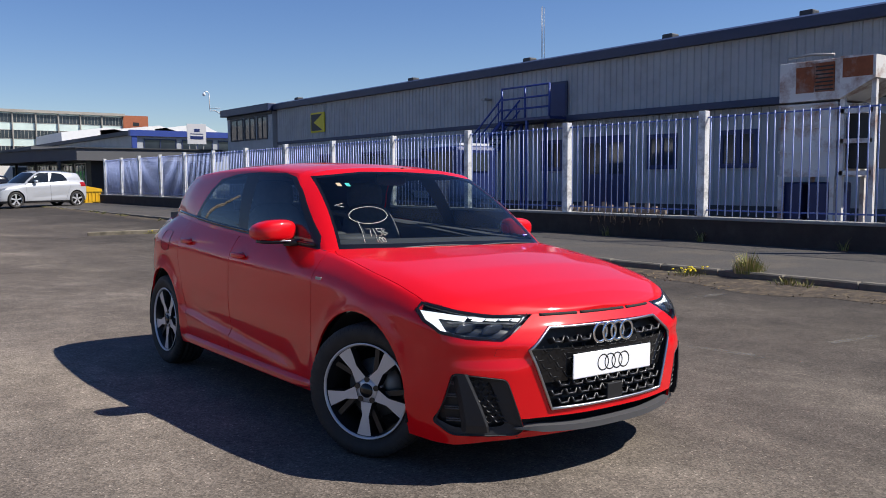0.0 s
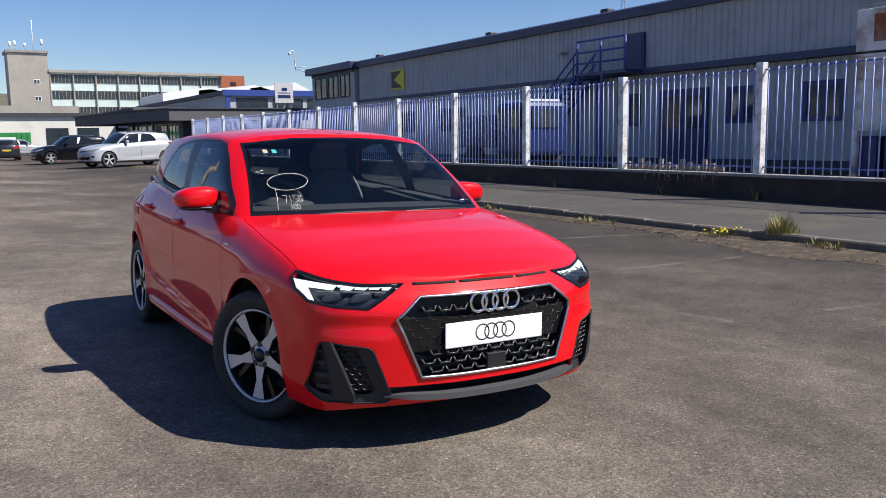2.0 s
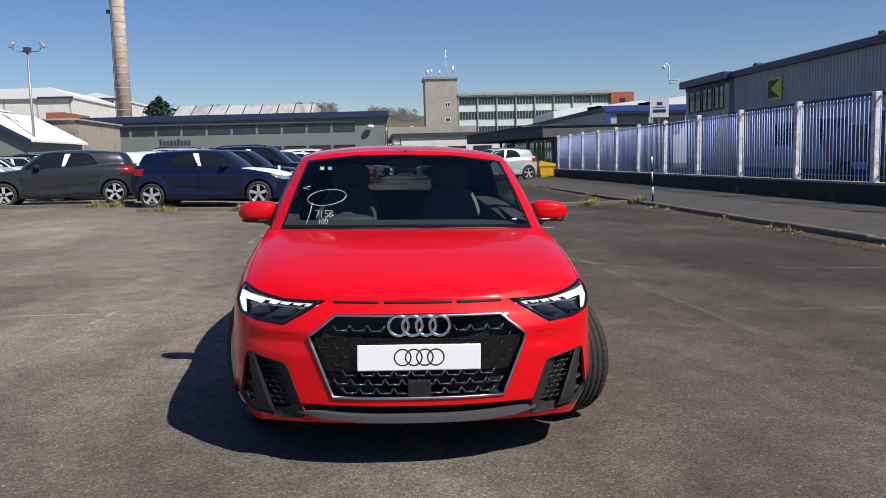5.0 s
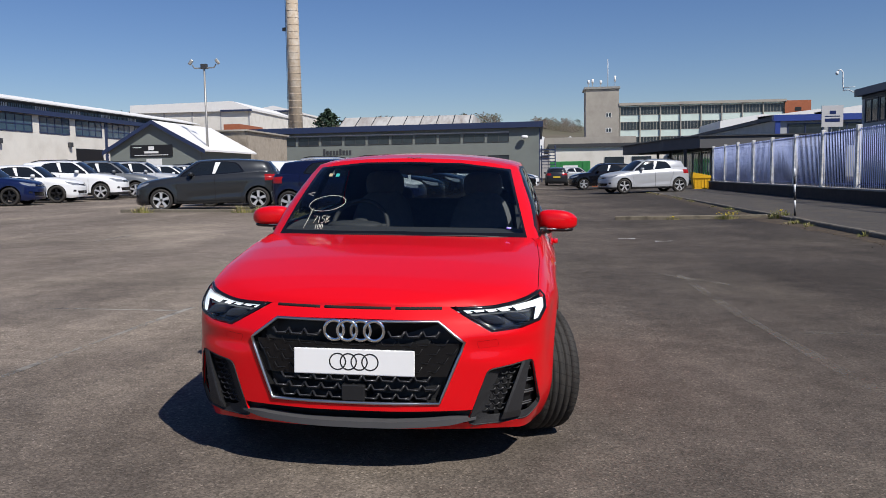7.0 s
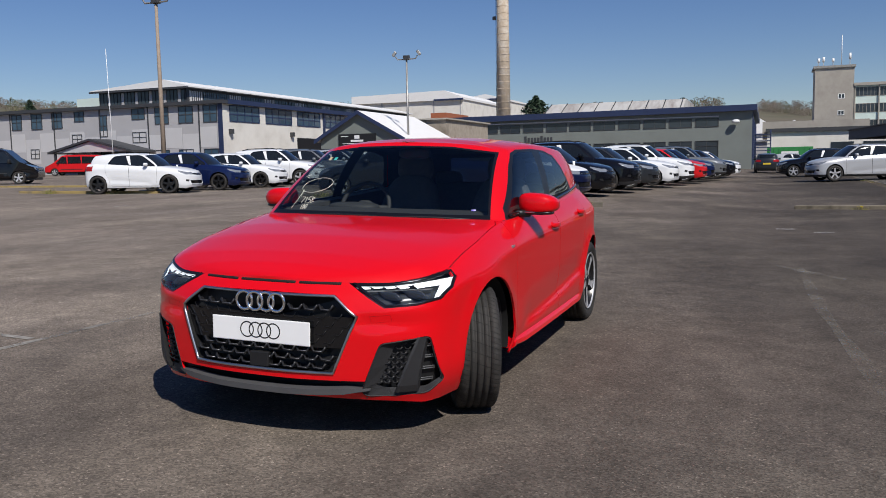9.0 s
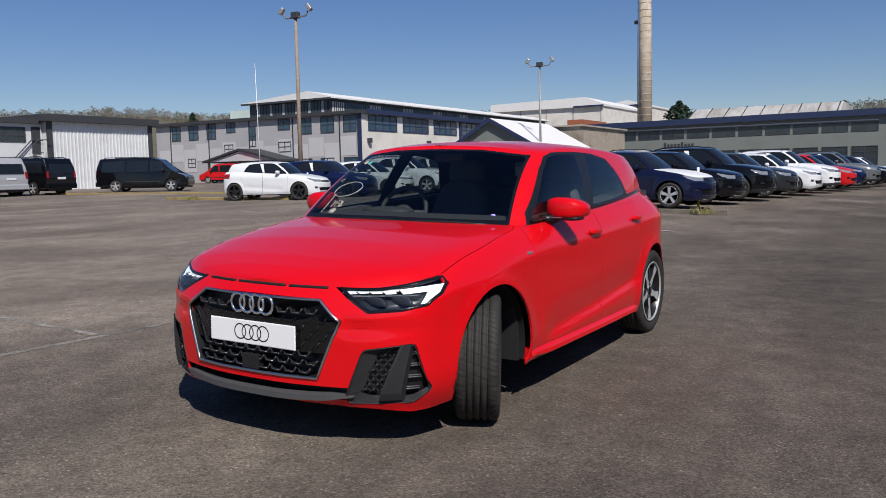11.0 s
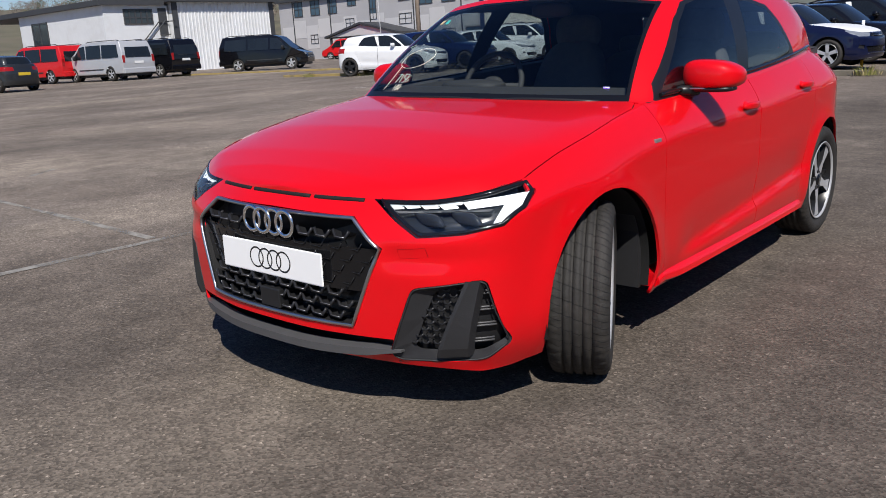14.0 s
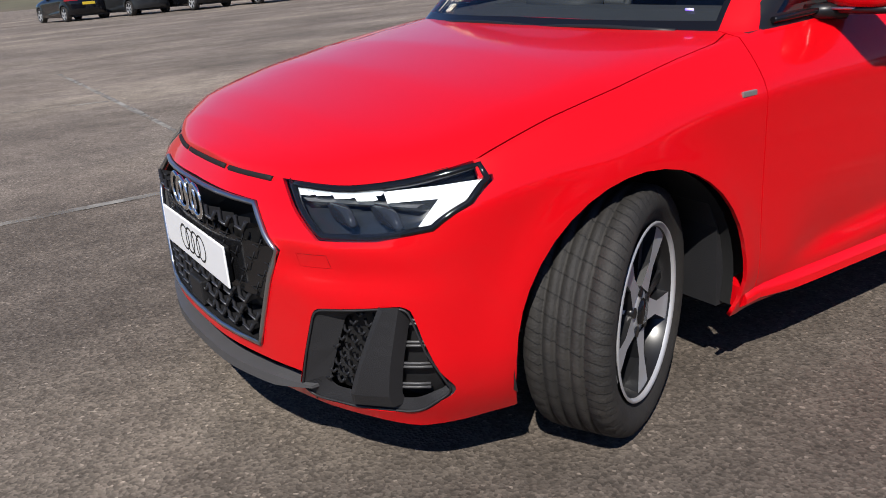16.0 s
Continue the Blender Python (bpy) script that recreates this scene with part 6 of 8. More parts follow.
def build_entrance():
    b = thing("entrance_building", "low dark flat-roofed entrance with a deep grey canopy", "building")
    bm = bmesh.new()
    prism(bm, [(12.0, 55.8), (22.3, 55.8), (22.3, 78), (8.9, 78), (10.45, 62.4)], "z", 2.72, 3.52)
    part("canopy", bm, M["canopy"], b, "grey canopy roof")
    bm = bmesh.new()
    prism(bm, [(11.9, 55.7), (22.3, 55.7), (22.3, 78), (8.75, 78), (10.33, 62.35)], "z", 3.524, 3.6)
    part("canopy_edge", bm, M["charcoal"], b)
    part("wall", made_box(13.2, 22.2, 57.0, 77, -0.3, 2.72), M["black"], b, "dark recessed wall")
    for k in range(5):
        y = 58.2 + 3.6 * k
        window(b, "-x", 13.2, y, y + 2.9, 0.4, 2.6, M["paper"], M["window"], 2, 0.07)
    for y in (58.0, 65.0, 72.0):
        part("pillar", made_box(11.3, 11.5, y, y + 0.2, -0.2, 2.72), M["charcoal"], b)
    sg = part("roof_sign", made_box(22.7, 24.3, 63.9, 64.0, 4.35, 6.0), M["grey_panel_b"], b, "white roof sign with dark bars")
    for k, (x0, x1, z0) in enumerate(((22.95, 24.05, 4.75), (23.3, 23.75, 5.35), (22.95, 24.05, 5.15))):
        part("sign_bar", made_box(x0, x1, 63.88, 63.897, z0, z0 + (0.25 if k < 2 else 0.06)), M["navy"], sg)
    for x in (22.9, 23.5, 24.1):
        part("sign_post", made_box(x - 0.04, x + 0.04, 64.0, 64.08, 3.5, 5.6), M["steel"], sg)
    h = thing("long_hall", "long grey hall with a blue painted storey beyond the canopy", "building")
    part("wall", made_box(26, 44, 88, 160, -0.5, 6.3), M["cladding"], h, "grey ribbed wall")
    part("roof", made_box(25.6, 44.4, 88.3, 160.4, 6.3, 6.75), M["canopy"], h, "dark grey roof edge")
    part("end_band", made_box(25.5, 44.5, 87.6, 88.29, 6.15, 6.8), M["blue_rail"], h, "blue painted roof band")
    for k in range(3):
        window(h, "-y", 88, 27.0 + 4.2 * k, 30.6 + 4.2 * k, 4.2, 5.9, M["navy_trim"], M["window"], 1, 0.12)
    part("corner_post", made_box(25.7, 26.2, 87.7, 87.99, 3.0, 6.15), M["blue_rail"], h)
    part("low_wing", made_box(18.5, 25.9, 100, 150, -0.5, 5.0), M["cladding"], h, "lower grey wing")
    part("low_roof", made_box(18.2, 25.95, 99.6, 150.4, 5.0, 5.3), M["canopy"], h)
    bin_ = thing("grit_bin", "bright yellow plastic grit bin on the pavement", "bin", at=pose(10.3, 46.4, 0.105))
    bm = bmesh.new()
    prism(bm, [(-0.42, 0), (0.42, 0), (0.5, 0.62), (-0.5, 0.62)], "y", -0.35, 0.35)
    part("body", bm, M["yellow"], bin_)
    bm = bmesh.new()
    prism(bm, [(-0.54, 0.624), (0.54, 0.624), (0.5, 0.78), (-0.5, 0.98)], "y", -0.4, 0.4)
    part("lid", bm, M["yellow"], bin_)
    for k in range(5):
        part("rib", made_box(-0.4 + 0.19 * k, -0.36 + 0.19 * k, -0.375, -0.351, 0.08, 0.58), M["yellow"], bin_)


M["canopy"] = material("canopy_grey", (0.105, 0.105, 0.11), 0.8, spread=0.1, scale=2)


def build_far():
    o = thing("far_office", "long pale three-storey office with mint panels and window bands", "building")
    part("wall", made_box(16.7, 48.2, 165.2, 176, -1, 14.0), M["mint"], o, "pale mint panel wall")
    part("roof", made_box(16.7, 48.6, 164.6, 176.5, 14.0, 14.5), M["concrete"], o)
    part("brick_end", made_box(48.2, 53.2, 164.9, 176, -1, 14.2), M["brick"], o, "orange brick end bay")
    part("lettering", made_box(50.2, 51.4, 164.85, 164.9, 12.2, 12.9), M["black"], o)
    for lev, z in enumerate((5.85, 8.8, 11.75)):
        for k in range(8):
            x = 16.9 + 3.92 * k
            window(o, "-y", 165.2, x + 0.12, x + 3.82, z + 0.35, z + 2.0, M["concrete"], M["window"], 5, 0.06)
    for k in range(9):
        part("mullion", made_box(16.8 + 3.92 * k, 16.98 + 3.92 * k, 164.9, 165.2, -1, 14.0), M["concrete"], o)
    t = thing("lift_tower", "plain concrete lift tower with aerials on its roof", "building")
    part("wall", made_box(10.2, 16.68, 164.8, 172, -1, 17.4), M["concrete"], t)
    part("cap", made_box(9.9, 16.9, 164.5, 172.3, 17.4, 17.8), M["coping"], t)
    for z in (8.8, 11.8):
        window(t, "-y", 164.8, 14.1, 15.2, z, z + 0.9, M["paper"], M["window"], 1, 0.1)
    for x, h in ((10.8, 1.5), (11.6, 1.7), (13.2, 1.4), (14.6, 5.5), (16.0, 2.2)):
        bm = bmesh.new()
        tube(bm, (x, 166, 17.8), (x, 166, 17.8 + h), 0.07, 6)
        if h < 3:
            tube(bm, (x, 166, 17.8 + h * 0.5), (x, 166, 17.8 + h), 0.22, 8)
        part("aerial", bm, M["paper"], t)
    w = thing("low_white_building", "low white service building with dark roof edge and open bays", "building")
    part("wall", made_box(2.2, 30, 104, 118, -0.5, 4.3), M["white_wall"], w)
    part("roof", made_box(2.0, 30.2, 103.7, 118, 4.3, 4.75), M["charcoal"], w)
    for x in (9.2, 12.6, 17.0):
        part("bay_door", made_box(x, x + 2.4, 103.93, 104.0, 0, 3.0), M["window"], w)
    part("upper_block", made_box(1.6, 14.0, 112, 130, 4.0, 5.9), M["concrete"], w)
    for k, (x, s) in enumerate(((36, 5), (44, 7), (52, 6))):
        r = thing("far_roof", "white pitched roof far behind the entrance", "building")
        bm = bmesh.new()
        prism(bm, [(x - s, 7.2), (x - s, 9.2 + k * 0.5), (x + s * 0.4, 10.2 + k * 0.6), (x + s, 9.6), (x + s, 7.2)], "y", 140, 158)
        part("roof", bm, M["roof_white"], r)
        part("wall", made_box(x - s + 0.2, x + s - 0.2, 140.2, 157, -1, 7.2), M["white_wall"], r)
    for x, y, s, g in ((-2, 150, 7, 10), (6, 135, 6, 7)):
        r = thing("far_gable_house", "distant grey and white gabled workshop", "building")
        bm = bmesh.new()
        prism(bm, [(x - s, g * 0.55), (x, g), (x + s, g * 0.55)], "y", y, y + 14)
        part("roof", bm, M["roof_white"], r)
        part("wall", made_box(x - s + 0.3, x + s - 0.3, y + 0.4, y + 13.6, -1, g * 0.55), M["grey_panel"], r)
    sk = thing("green_container", "green steel container with a pale label by the white building", "container", at=pose(4.6, 99, ground_z(4.6, 99)))
    part("body", made_box(-2.4, 2.4, -1.1, 1.1, 0.1, 2.3, bevel=0.04), M["green_skip"], sk)
    for k in range(9):
        part("rib", made_box(-2.2 + 0.53 * k, -2.08 + 0.53 * k, -1.16, -1.101, 0.2, 2.2), M["green_skip"], sk)
    part("label", made_box(-0.9, 0.9, -1.19, -1.165, 0.9, 1.8), M["paper"], sk)
    cone = thing("traffic_cone", "orange traffic cone standing on the asphalt", "cone", at=pose(4.9, 58.0, ground_z(4.9, 58.0)))
    bm = bmesh.new()
    tube(bm, (0, 0, 0.03), (0, 0, 0.72), 0.16, 12, 0.03)
    part("body", bm, M["orange"], cone)
    part("base", made_box(-0.2, 0.2, -0.2, 0.2, 0, 0.035), M["orange"], cone)
    bm = bmesh.new()
    tube(bm, (0, 0, 0.32), (0, 0, 0.48), 0.121, 12, 0.09)
    part("band", bm, M["paper"], cone)


M["orange"] = material("orange_plastic", (0.75, 0.16, 0.03), 0.5, spread=0.1, scale=6)


def build_shed():
    s = thing("workshop_shed", "long low sage-green workshop with navy roof edge and window strips", "building")
    x0, x1, y0, y1, zb, zt = -28.9, 0.85, 80.0, 112.0, -0.3, 5.75
    part("wall", made_box(x0, x1, y0, y1, zb, zt), M["shed_green"], s, "sage-green rendered wall")
    bm = bmesh.new()
    prism(bm, [(x0 - 0.5, 5.55), (x0 - 0.5, 6.15), (x1 + 0.4, 6.28), (x1 + 0.4, 5.72)], "y", y0 - 0.5, y1)
    part("roof", bm, M["navy_trim"], s, "navy roof edge")
    fpart("rain_strip", s, M["grey_panel_b"], "-y", y0, x0 + 1.5, x1 - 3.0, 0.0, 0.10, 5.26, 5.36)
    for k in range(10):
        x = -4.3 - 2.45 * k
        window(s, "-y", y0, x, x + 2.15, 4.33, 5.16, M["charcoal"], M["window"], 1, 0.05)
        if k < 6:
            window(s, "-y", y0, x, x + 2.15, 1.3, 3.02, M["charcoal"], M["window"], 1, 0.05, 0.7)
    for k in range(9):
        fpart("sign_bar", s, M["charcoal"], "-y", y0, x0 + 7.6 + 0.34 * k, x0 + 7.82 + 0.34 * k, 0.0, 0.05, 3.35, 3.35 + (0.62 if k in (0, 5) else 0.45))
    fpart("corner_post", s, M["navy_trim"], "+x", x1, y0, y0 + 0.6, 0.0, 0.08, zb, 5.6)
    for k in range(8):
        y = y0 + 1.6 + 3.6 * k
        window(s, "+x", x1, y, y + 2.2, 0.6, 5.2, M["navy_trim"], M["white_metal"], 1, 0.12)
    stair = thing("metal_stair", "dark slatted steel stair beside the green workshop", "stairs")
    for k in range(7):
        part("tread", made_box(x1 + 0.2, x1 + 1.7, y0 + 1 + 0.4 * k, y0 + 1.35 + 0.4 * k, 1.6 + 0.32 * k, 1.68 + 0.32 * k), M["navy_trim"], stair)
    for x in (x1 + 0.25, x1 + 1.65):
        bm = bmesh.new()
        tube(bm, (x, y0 + 1, 0), (x, y0 + 4, 4.0), 0.06, 6)
        part("stringer", bm, M["navy_trim"], stair)
    bm = bmesh.new()
    superball(bm, (-0.6, y0 - 0.45, 4.75), (0.35, 0.25, 0.18), 0.7, 12, 6)
    part("flood_lamp", bm, M["paper"], s)
    # stained roof of the hall behind it
    h = thing("stained_hall", "long hall with a stained pale sheet roof behind the workshop", "building")
    bm = bmesh.new()
    prism(bm, [(118, 7.4), (126, 10.3), (140, 10.3), (140, 7.4)], "x", -29.6, -9.2)
    part("roof", bm, M["roof_pale"], h, "pale roof sheets with dark stains")
    part("wall", made_box(-29.6, -9.2, 118.3, 140, -1, 7.4), M["concrete"], h)
    for k in range(9):
        bm = bmesh.new()
        tube(bm, (-29.6 + 2.5 * k, 117.9, 7.42), (-29.6 + 2.5 * k, 125.9, 10.36), 0.07, 4)
        part("roof_joint", bm, M["charcoal"], h)


def build_west():
    # white two-storey block facing the yard, grey panelled wing to the left
    b = thing("white_office", "two-storey white block with a blue window band and grey panelled wing", "building")
    X, Y = -45.3, 61.5
    part("white_wall", made_box(X - 12, X, Y + 0.02, Y + 58, -0.5, 7.3), M["white_wall"], b, "white rendered wall")
    part("grey_wall", made_box(X - 29, X - 0.02, Y, Y + 9.5, -0.5, 7.3), M["grey_panel"], b, "grey panelled wall")
    part("roof_edge", made_box(X - 29.4, X + 0.4, Y - 0.4, Y + 58.5, 7.3, 7.62), M["charcoal"], b)
    fpart("navy_band", b, M["navy_trim"], "+x", X, Y + 0.4, Y + 58, 0.401, 0.46, 7.28, 7.72)
    fpart("corner_post", b, M["navy_trim"], "-y", Y, X - 0.42, X + 0.03, 0.0, 0.10, -0.5, 7.3)
    for k in range(14):
        u = X - 28.6 + 2.0 * k
        fpart("pale_panel", b, M["grey_panel_b"], "-y", Y, u, u + 1.9, 0.003, 0.02, 3.3 if k % 2 else 2.1, 5.2 if k % 2 else 4.6)
        if k % 3 == 1:
            fpart("down_pipe", b, M["charcoal"], "-y", Y, u - 0.06, u + 0.04, 0.021, 0.09, -0.2, 7.28)
    for u0, u1, z0, z1 in ((-2.15, -0.55, 5.6, 7.22), (-5.0, -3.3, 5.6, 7.22), (-7.8, -6.15, 5.6, 7.22), (-10.6, -9.0, 6.15, 7.22), (-10.6, -8.9, 3.9, 4.95), (-14.7, -13.7, 4.6, 6.75),
                           (-17.9, -16.6, 6.2, 7.22), (-18.3, -17.0, 4.0, 4.95), (-20.9, -19.5, 5.6, 7.2), (-23.7, -22.2, 5.6, 7.2), (-26.4, -25.0, 5.6, 7.2), (-7.9, -6.2, 2.1, 3.15), (-5.1, -3.4, 2.1, 3.15), (-2.2, -0.5, 2.1, 3.15), (-24.0, -22.8, 2.6, 3.6)):
        window(b, "-y", Y, X + u0, X + u1, z0, z1, M["charcoal"], M["window_blue"], 1, 0.07, 0.5)
    for k in range(9):
        y = Y + 1.1 + 6.1 * k
        window(b, "+x", X, y, y + 5.0, 5.66, 7.24, M["navy_trim"], M["window_blue"], 3, 0.1, 0.45)
    for k, y in enumerate((Y + 13.2, Y + 36.5)):
        # a thin black slab on the wall stands in for the bay's shaded inside
        fpart("bay_opening", b, M["black"], "+x", X, y, y + 5.2, 0.002, 0.03, 0, 4.4)
        fpart("wall_post", b, M["navy_trim"], "+x", X, y + 5.7, y + 6.1, 0.0, 0.12, -0.3, 7.28)
    for y in (Y + 0.9, Y + 11.8):
        fpart("wall_lamp", b, M["charcoal"], "+x", X, y, y + 0.4, 0.0, 0.35, 4.5, 4.95)
    bm = bmesh.new()
    prism(bm, [(X - 18.3, 2.95), (X - 18.3, 3.15), (X - 13.1, 4.32), (X - 7.9, 3.15), (X - 7.9, 2.95), (X - 13.1, 4.12)], "y", Y - 3.3, Y - 0.1)
    porch = part("porch_roof", bm, M["charcoal"], b, "dark gabled porch roof")
    bm = bmesh.new()
    prism(bm, [(X - 17.6, 3.05), (X - 8.6, 3.05), (X - 13.1, 4.06)], "y", Y - 3.1, Y - 3.0)
    part("porch_gable", bm, M["grey_panel_b"], porch)
    for x in (X - 17.6, X - 13.2, X - 8.7):
        part("porch_post", made_box(x - 0.09, x + 0.09, Y - 3.1, Y - 2.9, -0.3, 3.0), M["charcoal"], porch)
    # dark block that stands in for the shade beneath the porch roof
    part("porch_shade", made_box(X - 17.4, X - 8.8, Y - 0.5, Y - 0.05, -0.3, 2.9), M["charcoal"], porch)
    # clerestory hall behind
    h = thing("clerestory_hall", "hall with a glazed dark clerestory and white roof behind the office", "building")
    hx = -57.1
    part("wall", made_box(hx - 12.2, hx, Y + 10, Y + 70, 6.0, 10.15), M["charcoal"], h)
    for k in range(24):
        y = Y + 10.5 + 2.45 * k
        fpart("pane", h, M["window_blue"] if k % 3 else M["grey_panel_b"], "+x", hx, y, y + 2.2, 0.0, 0.05, 7.7, 9.85)
        for q in (0.37, 0.73, 1.1, 1.47, 1.83):
            fpart("glazing_bar", h, M["charcoal"], "+x", hx, y + q - 0.045, y + q + 0.045, 0.05, 0.09, 7.7, 9.85)
    for k in range(24):
        u = hx - 11.9 + 0.49 * k
        fpart("pane", h, M["grey_panel"] if k % 4 == 2 else M["window"], "-y", Y + 10, u, u + 0.36, 0.0, 0.05, 7.7, 9.95)
    bm = bmesh.new()
    prism(bm, [(hx - 12.9, 10.15), (hx - 12.9, 10.3), (hx - 2.6, 11.1), (hx + 0.7, 10.3), (hx + 0.7, 10.15)], "y", Y + 9.4, Y + 71)
    part("roof", bm, M["roof_white"], h, "white pitched roof")
    part("eave", made_box(hx - 13.0, hx + 0.74, Y + 9.3, Y + 9.38, 10.0, 10.22), M["charcoal"], h)
    part("end_block", made_box(hx - 17.5, hx - 13.1, Y + 12, Y + 30, 5.0, 9.8), M["mint"], h, "pale rendered end block")
    # white ribbed warehouse
    w = thing("ribbed_warehouse", "white ribbed metal warehouse with charcoal corner trim", "building", at=pose(-1.15, 0, 0.02))
    part("core", made_box(-72, -50.95, 33.1, 42, -0.3, 5.6), M["white_metal"], w)
    corrugated("front_cladding", w, M["white_metal"], "+x", -50.9, 33.2, 42, 0.5, 5.6, 0.3, 0.05, "white ribbed metal sheet")
    corrugated("side_cladding", w, M["white_metal"], "-y", 33.05, -72, -62, 0.5, 5.6, 0.3, 0.05)
    part("roof", made_box(-72.5, -50.4, 32.6, 42.6, 5.6, 6.1), M["charcoal"], w)
    for y in (33.0, 41.8):
        fpart("corner", w, M["charcoal"], "+x", -50.9, y, y + 0.4, 0.0, 0.12, -0.2, 5.6)
    fpart("base", w, M["charcoal"], "+x", -50.9, 33.2, 42, -0.02, 0.08, -0.3, 0.5)
    part("side_block", made_box(-64, -51.45, 28.0, 33.0, -0.3, 5.4), M["white_metal"], w)
    part("side_roof", made_box(-72.5, -51.1, 27.6, 32.6, 5.4, 5.75), M["charcoal"], w)
    window(w, "+x", -51.45, 29.5, 31.75, 4.1, 5.15, M["charcoal"], M["window"], 4, 0.1, 0.45)
    fpart("side_door", w, M["charcoal"], "+x", -51.45, 32.2, 32.85, 0.0, 0.06, 3.3, 5.2)
    window(w, "-y", 28.0, -62, -59.5, 3.0, 4.8, M["charcoal"], M["window"], 1, 0.1)
    for k in range(9):
        part("stair_tread", made_box(-51.35, -50.45, 29.9 + 0.28 * k, 30.2 + 0.28 * k, 1.15 + 0.27 * k, 1.21 + 0.27 * k), M["charcoal"], w)
    for x in (-51.3, -50.5):
        bm = bmesh.new()
        path_tube(bm, [(x, 29.8, 2.0), (x, 32.1, 4.25), (x, 32.95, 4.25)], 0.04, 6)
        part("stair_rail", bm, M["charcoal"], w)
    # low white block further left
    lw = thing("low_block", "low white block with a grey roof at the yard's edge", "building")
    part("wall", made_box(-80, -66, 16, 26, -0.3, 3.4), M["white_wall"], lw)
    part("roof", made_box(-80.4, -65.6, 15.6, 26.4, 3.4, 3.7), M["charcoal"], lw)
    window(lw, "+x", -66, 18, 20.5, 1.3, 2.4, M["charcoal"], M["window"], 2, 0.07)
    # gabled workshop
    g = thing("gabled_workshop", "sage-green gabled workshop with a white roof and dark sign", "building")
    A, B, yy = -28.4, -21.9, 50.0
    apex = (-25.2, 5.05)
    bm = bmesh.new()
    prism(bm, [(A, -0.3), (B, -0.3), (B, 3.2), apex, (A, 3.2)], "y", yy, yy + 9.8)
    part("wall", bm, M["shed_green"], g, "sage-green wall")
    for (xa, za), (xb, zb) in ((apex, (B + 0.4, 3.0)), ((A - 0.4, 3.0), apex)):
        bm = bmesh.new()
        prism(bm, [(xa, za + 0.03), (xb, zb + 0.03), (xb, zb + 0.15), (xa, za + 0.15)], "y", yy - 0.3, yy + 10.0)
        part("roof", bm, M["roof_white"], g, "white roof sheets")
        bm = bmesh.new()
        prism(bm, [(xa, za - 0.12), (xb, zb - 0.12), (xb, zb + 0.16), (xa, za + 0.16)], "y", yy - 0.36, yy - 0.31)
        part("verge", bm, M["navy_trim"], g)
    sg = fpart("sign", g, M["black"], "-y", yy, -26.9, -23.9, 0.0, 0.06, 2.75, 3.55, label="black sign with white bars")
    for u0, u1, z0, z1 in ((-25.9, -24.9, 2.98, 3.12), (-25.6, -25.2, 3.2, 3.45), (-26.7, -26.1, 3.35, 3.4), (-26.6, -24.2, 2.84, 2.88)):
        fpart("sign_bar", sg, M["paper"], "-y", yy, u0, u1, 0.06, 0.075, z0, z1)
    window(g, "-y", yy, -23.9, -22.6, 0.9, 2.2, M["charcoal"], M["window"], 2, 0.07)
    fpart("notice", g, M["paper"], "-y", yy, -25.8, -24.7, 0.0, 0.04, 1.9, 2.6)
    window(g, "-y", yy, -27.8, -27.1, 1.2, 2.3, M["charcoal"], M["window"], 1, 0.07)
    for k in range(2):
        fpart("side_door", g, M["navy_trim"], "+x", B, yy + 2 + 4 * k, yy + 3.2 + 4 * k, 0.0, 0.05, 0, 2.2)
    t = thing("tan_store", "tan rough-walled store beyond the gabled workshop", "building")
    part("wall", made_box(-31, -22.7, 60.9, 72, -0.3, 4.95), M["roof_tan"], t, "weathered tan wall")
    part("roof", made_box(-31.2, -22.5, 60.7, 72.2, 4.95, 5.08), M["concrete"], t)
    part("brick_wall", made_box(-35, -33.1, 88, 96, -0.5, 7.3), M["brick"], t)


def lamp_mast(x, y, h, label, mat, thick=0.13):
    m = thing("lamp_mast", label, "lamp post", at=pose(x, y, ground_z(x, y)))
    bm = bmesh.new()
    tube(bm, (0, 0, -0.05), (0, 0, h), thick, 10, thick * 0.6)
    part("pole", bm, mat, m)
    bm = bmesh.new()
    path_tube(bm, [(-0.85, 0, h + 0.25), (-0.7, 0, h + 0.02), (0, 0, h), (0.7, 0, h + 0.02), (0.85, 0, h + 0.25)], 0.045, 6)
    part("cross_arm", bm, M["steel"], m)
    part("junction_box", made_box(-0.22, 0.22, -0.15, 0.15, h - 0.05, h + 0.28, bevel=0.03), M["charcoal"], m)
    for s in (-1, 1):
        bm = made_box(-0.10, 0.10, -0.15, 0.15, -0.19, 0.19, bevel=0.04)
        bmesh.ops.transform(bm, matrix=pose(s * 0.95, 0, h + 0.42, 0, s * -35, 20), verts=bm.verts)
        part("floodlight", bm, M["steel"], m)


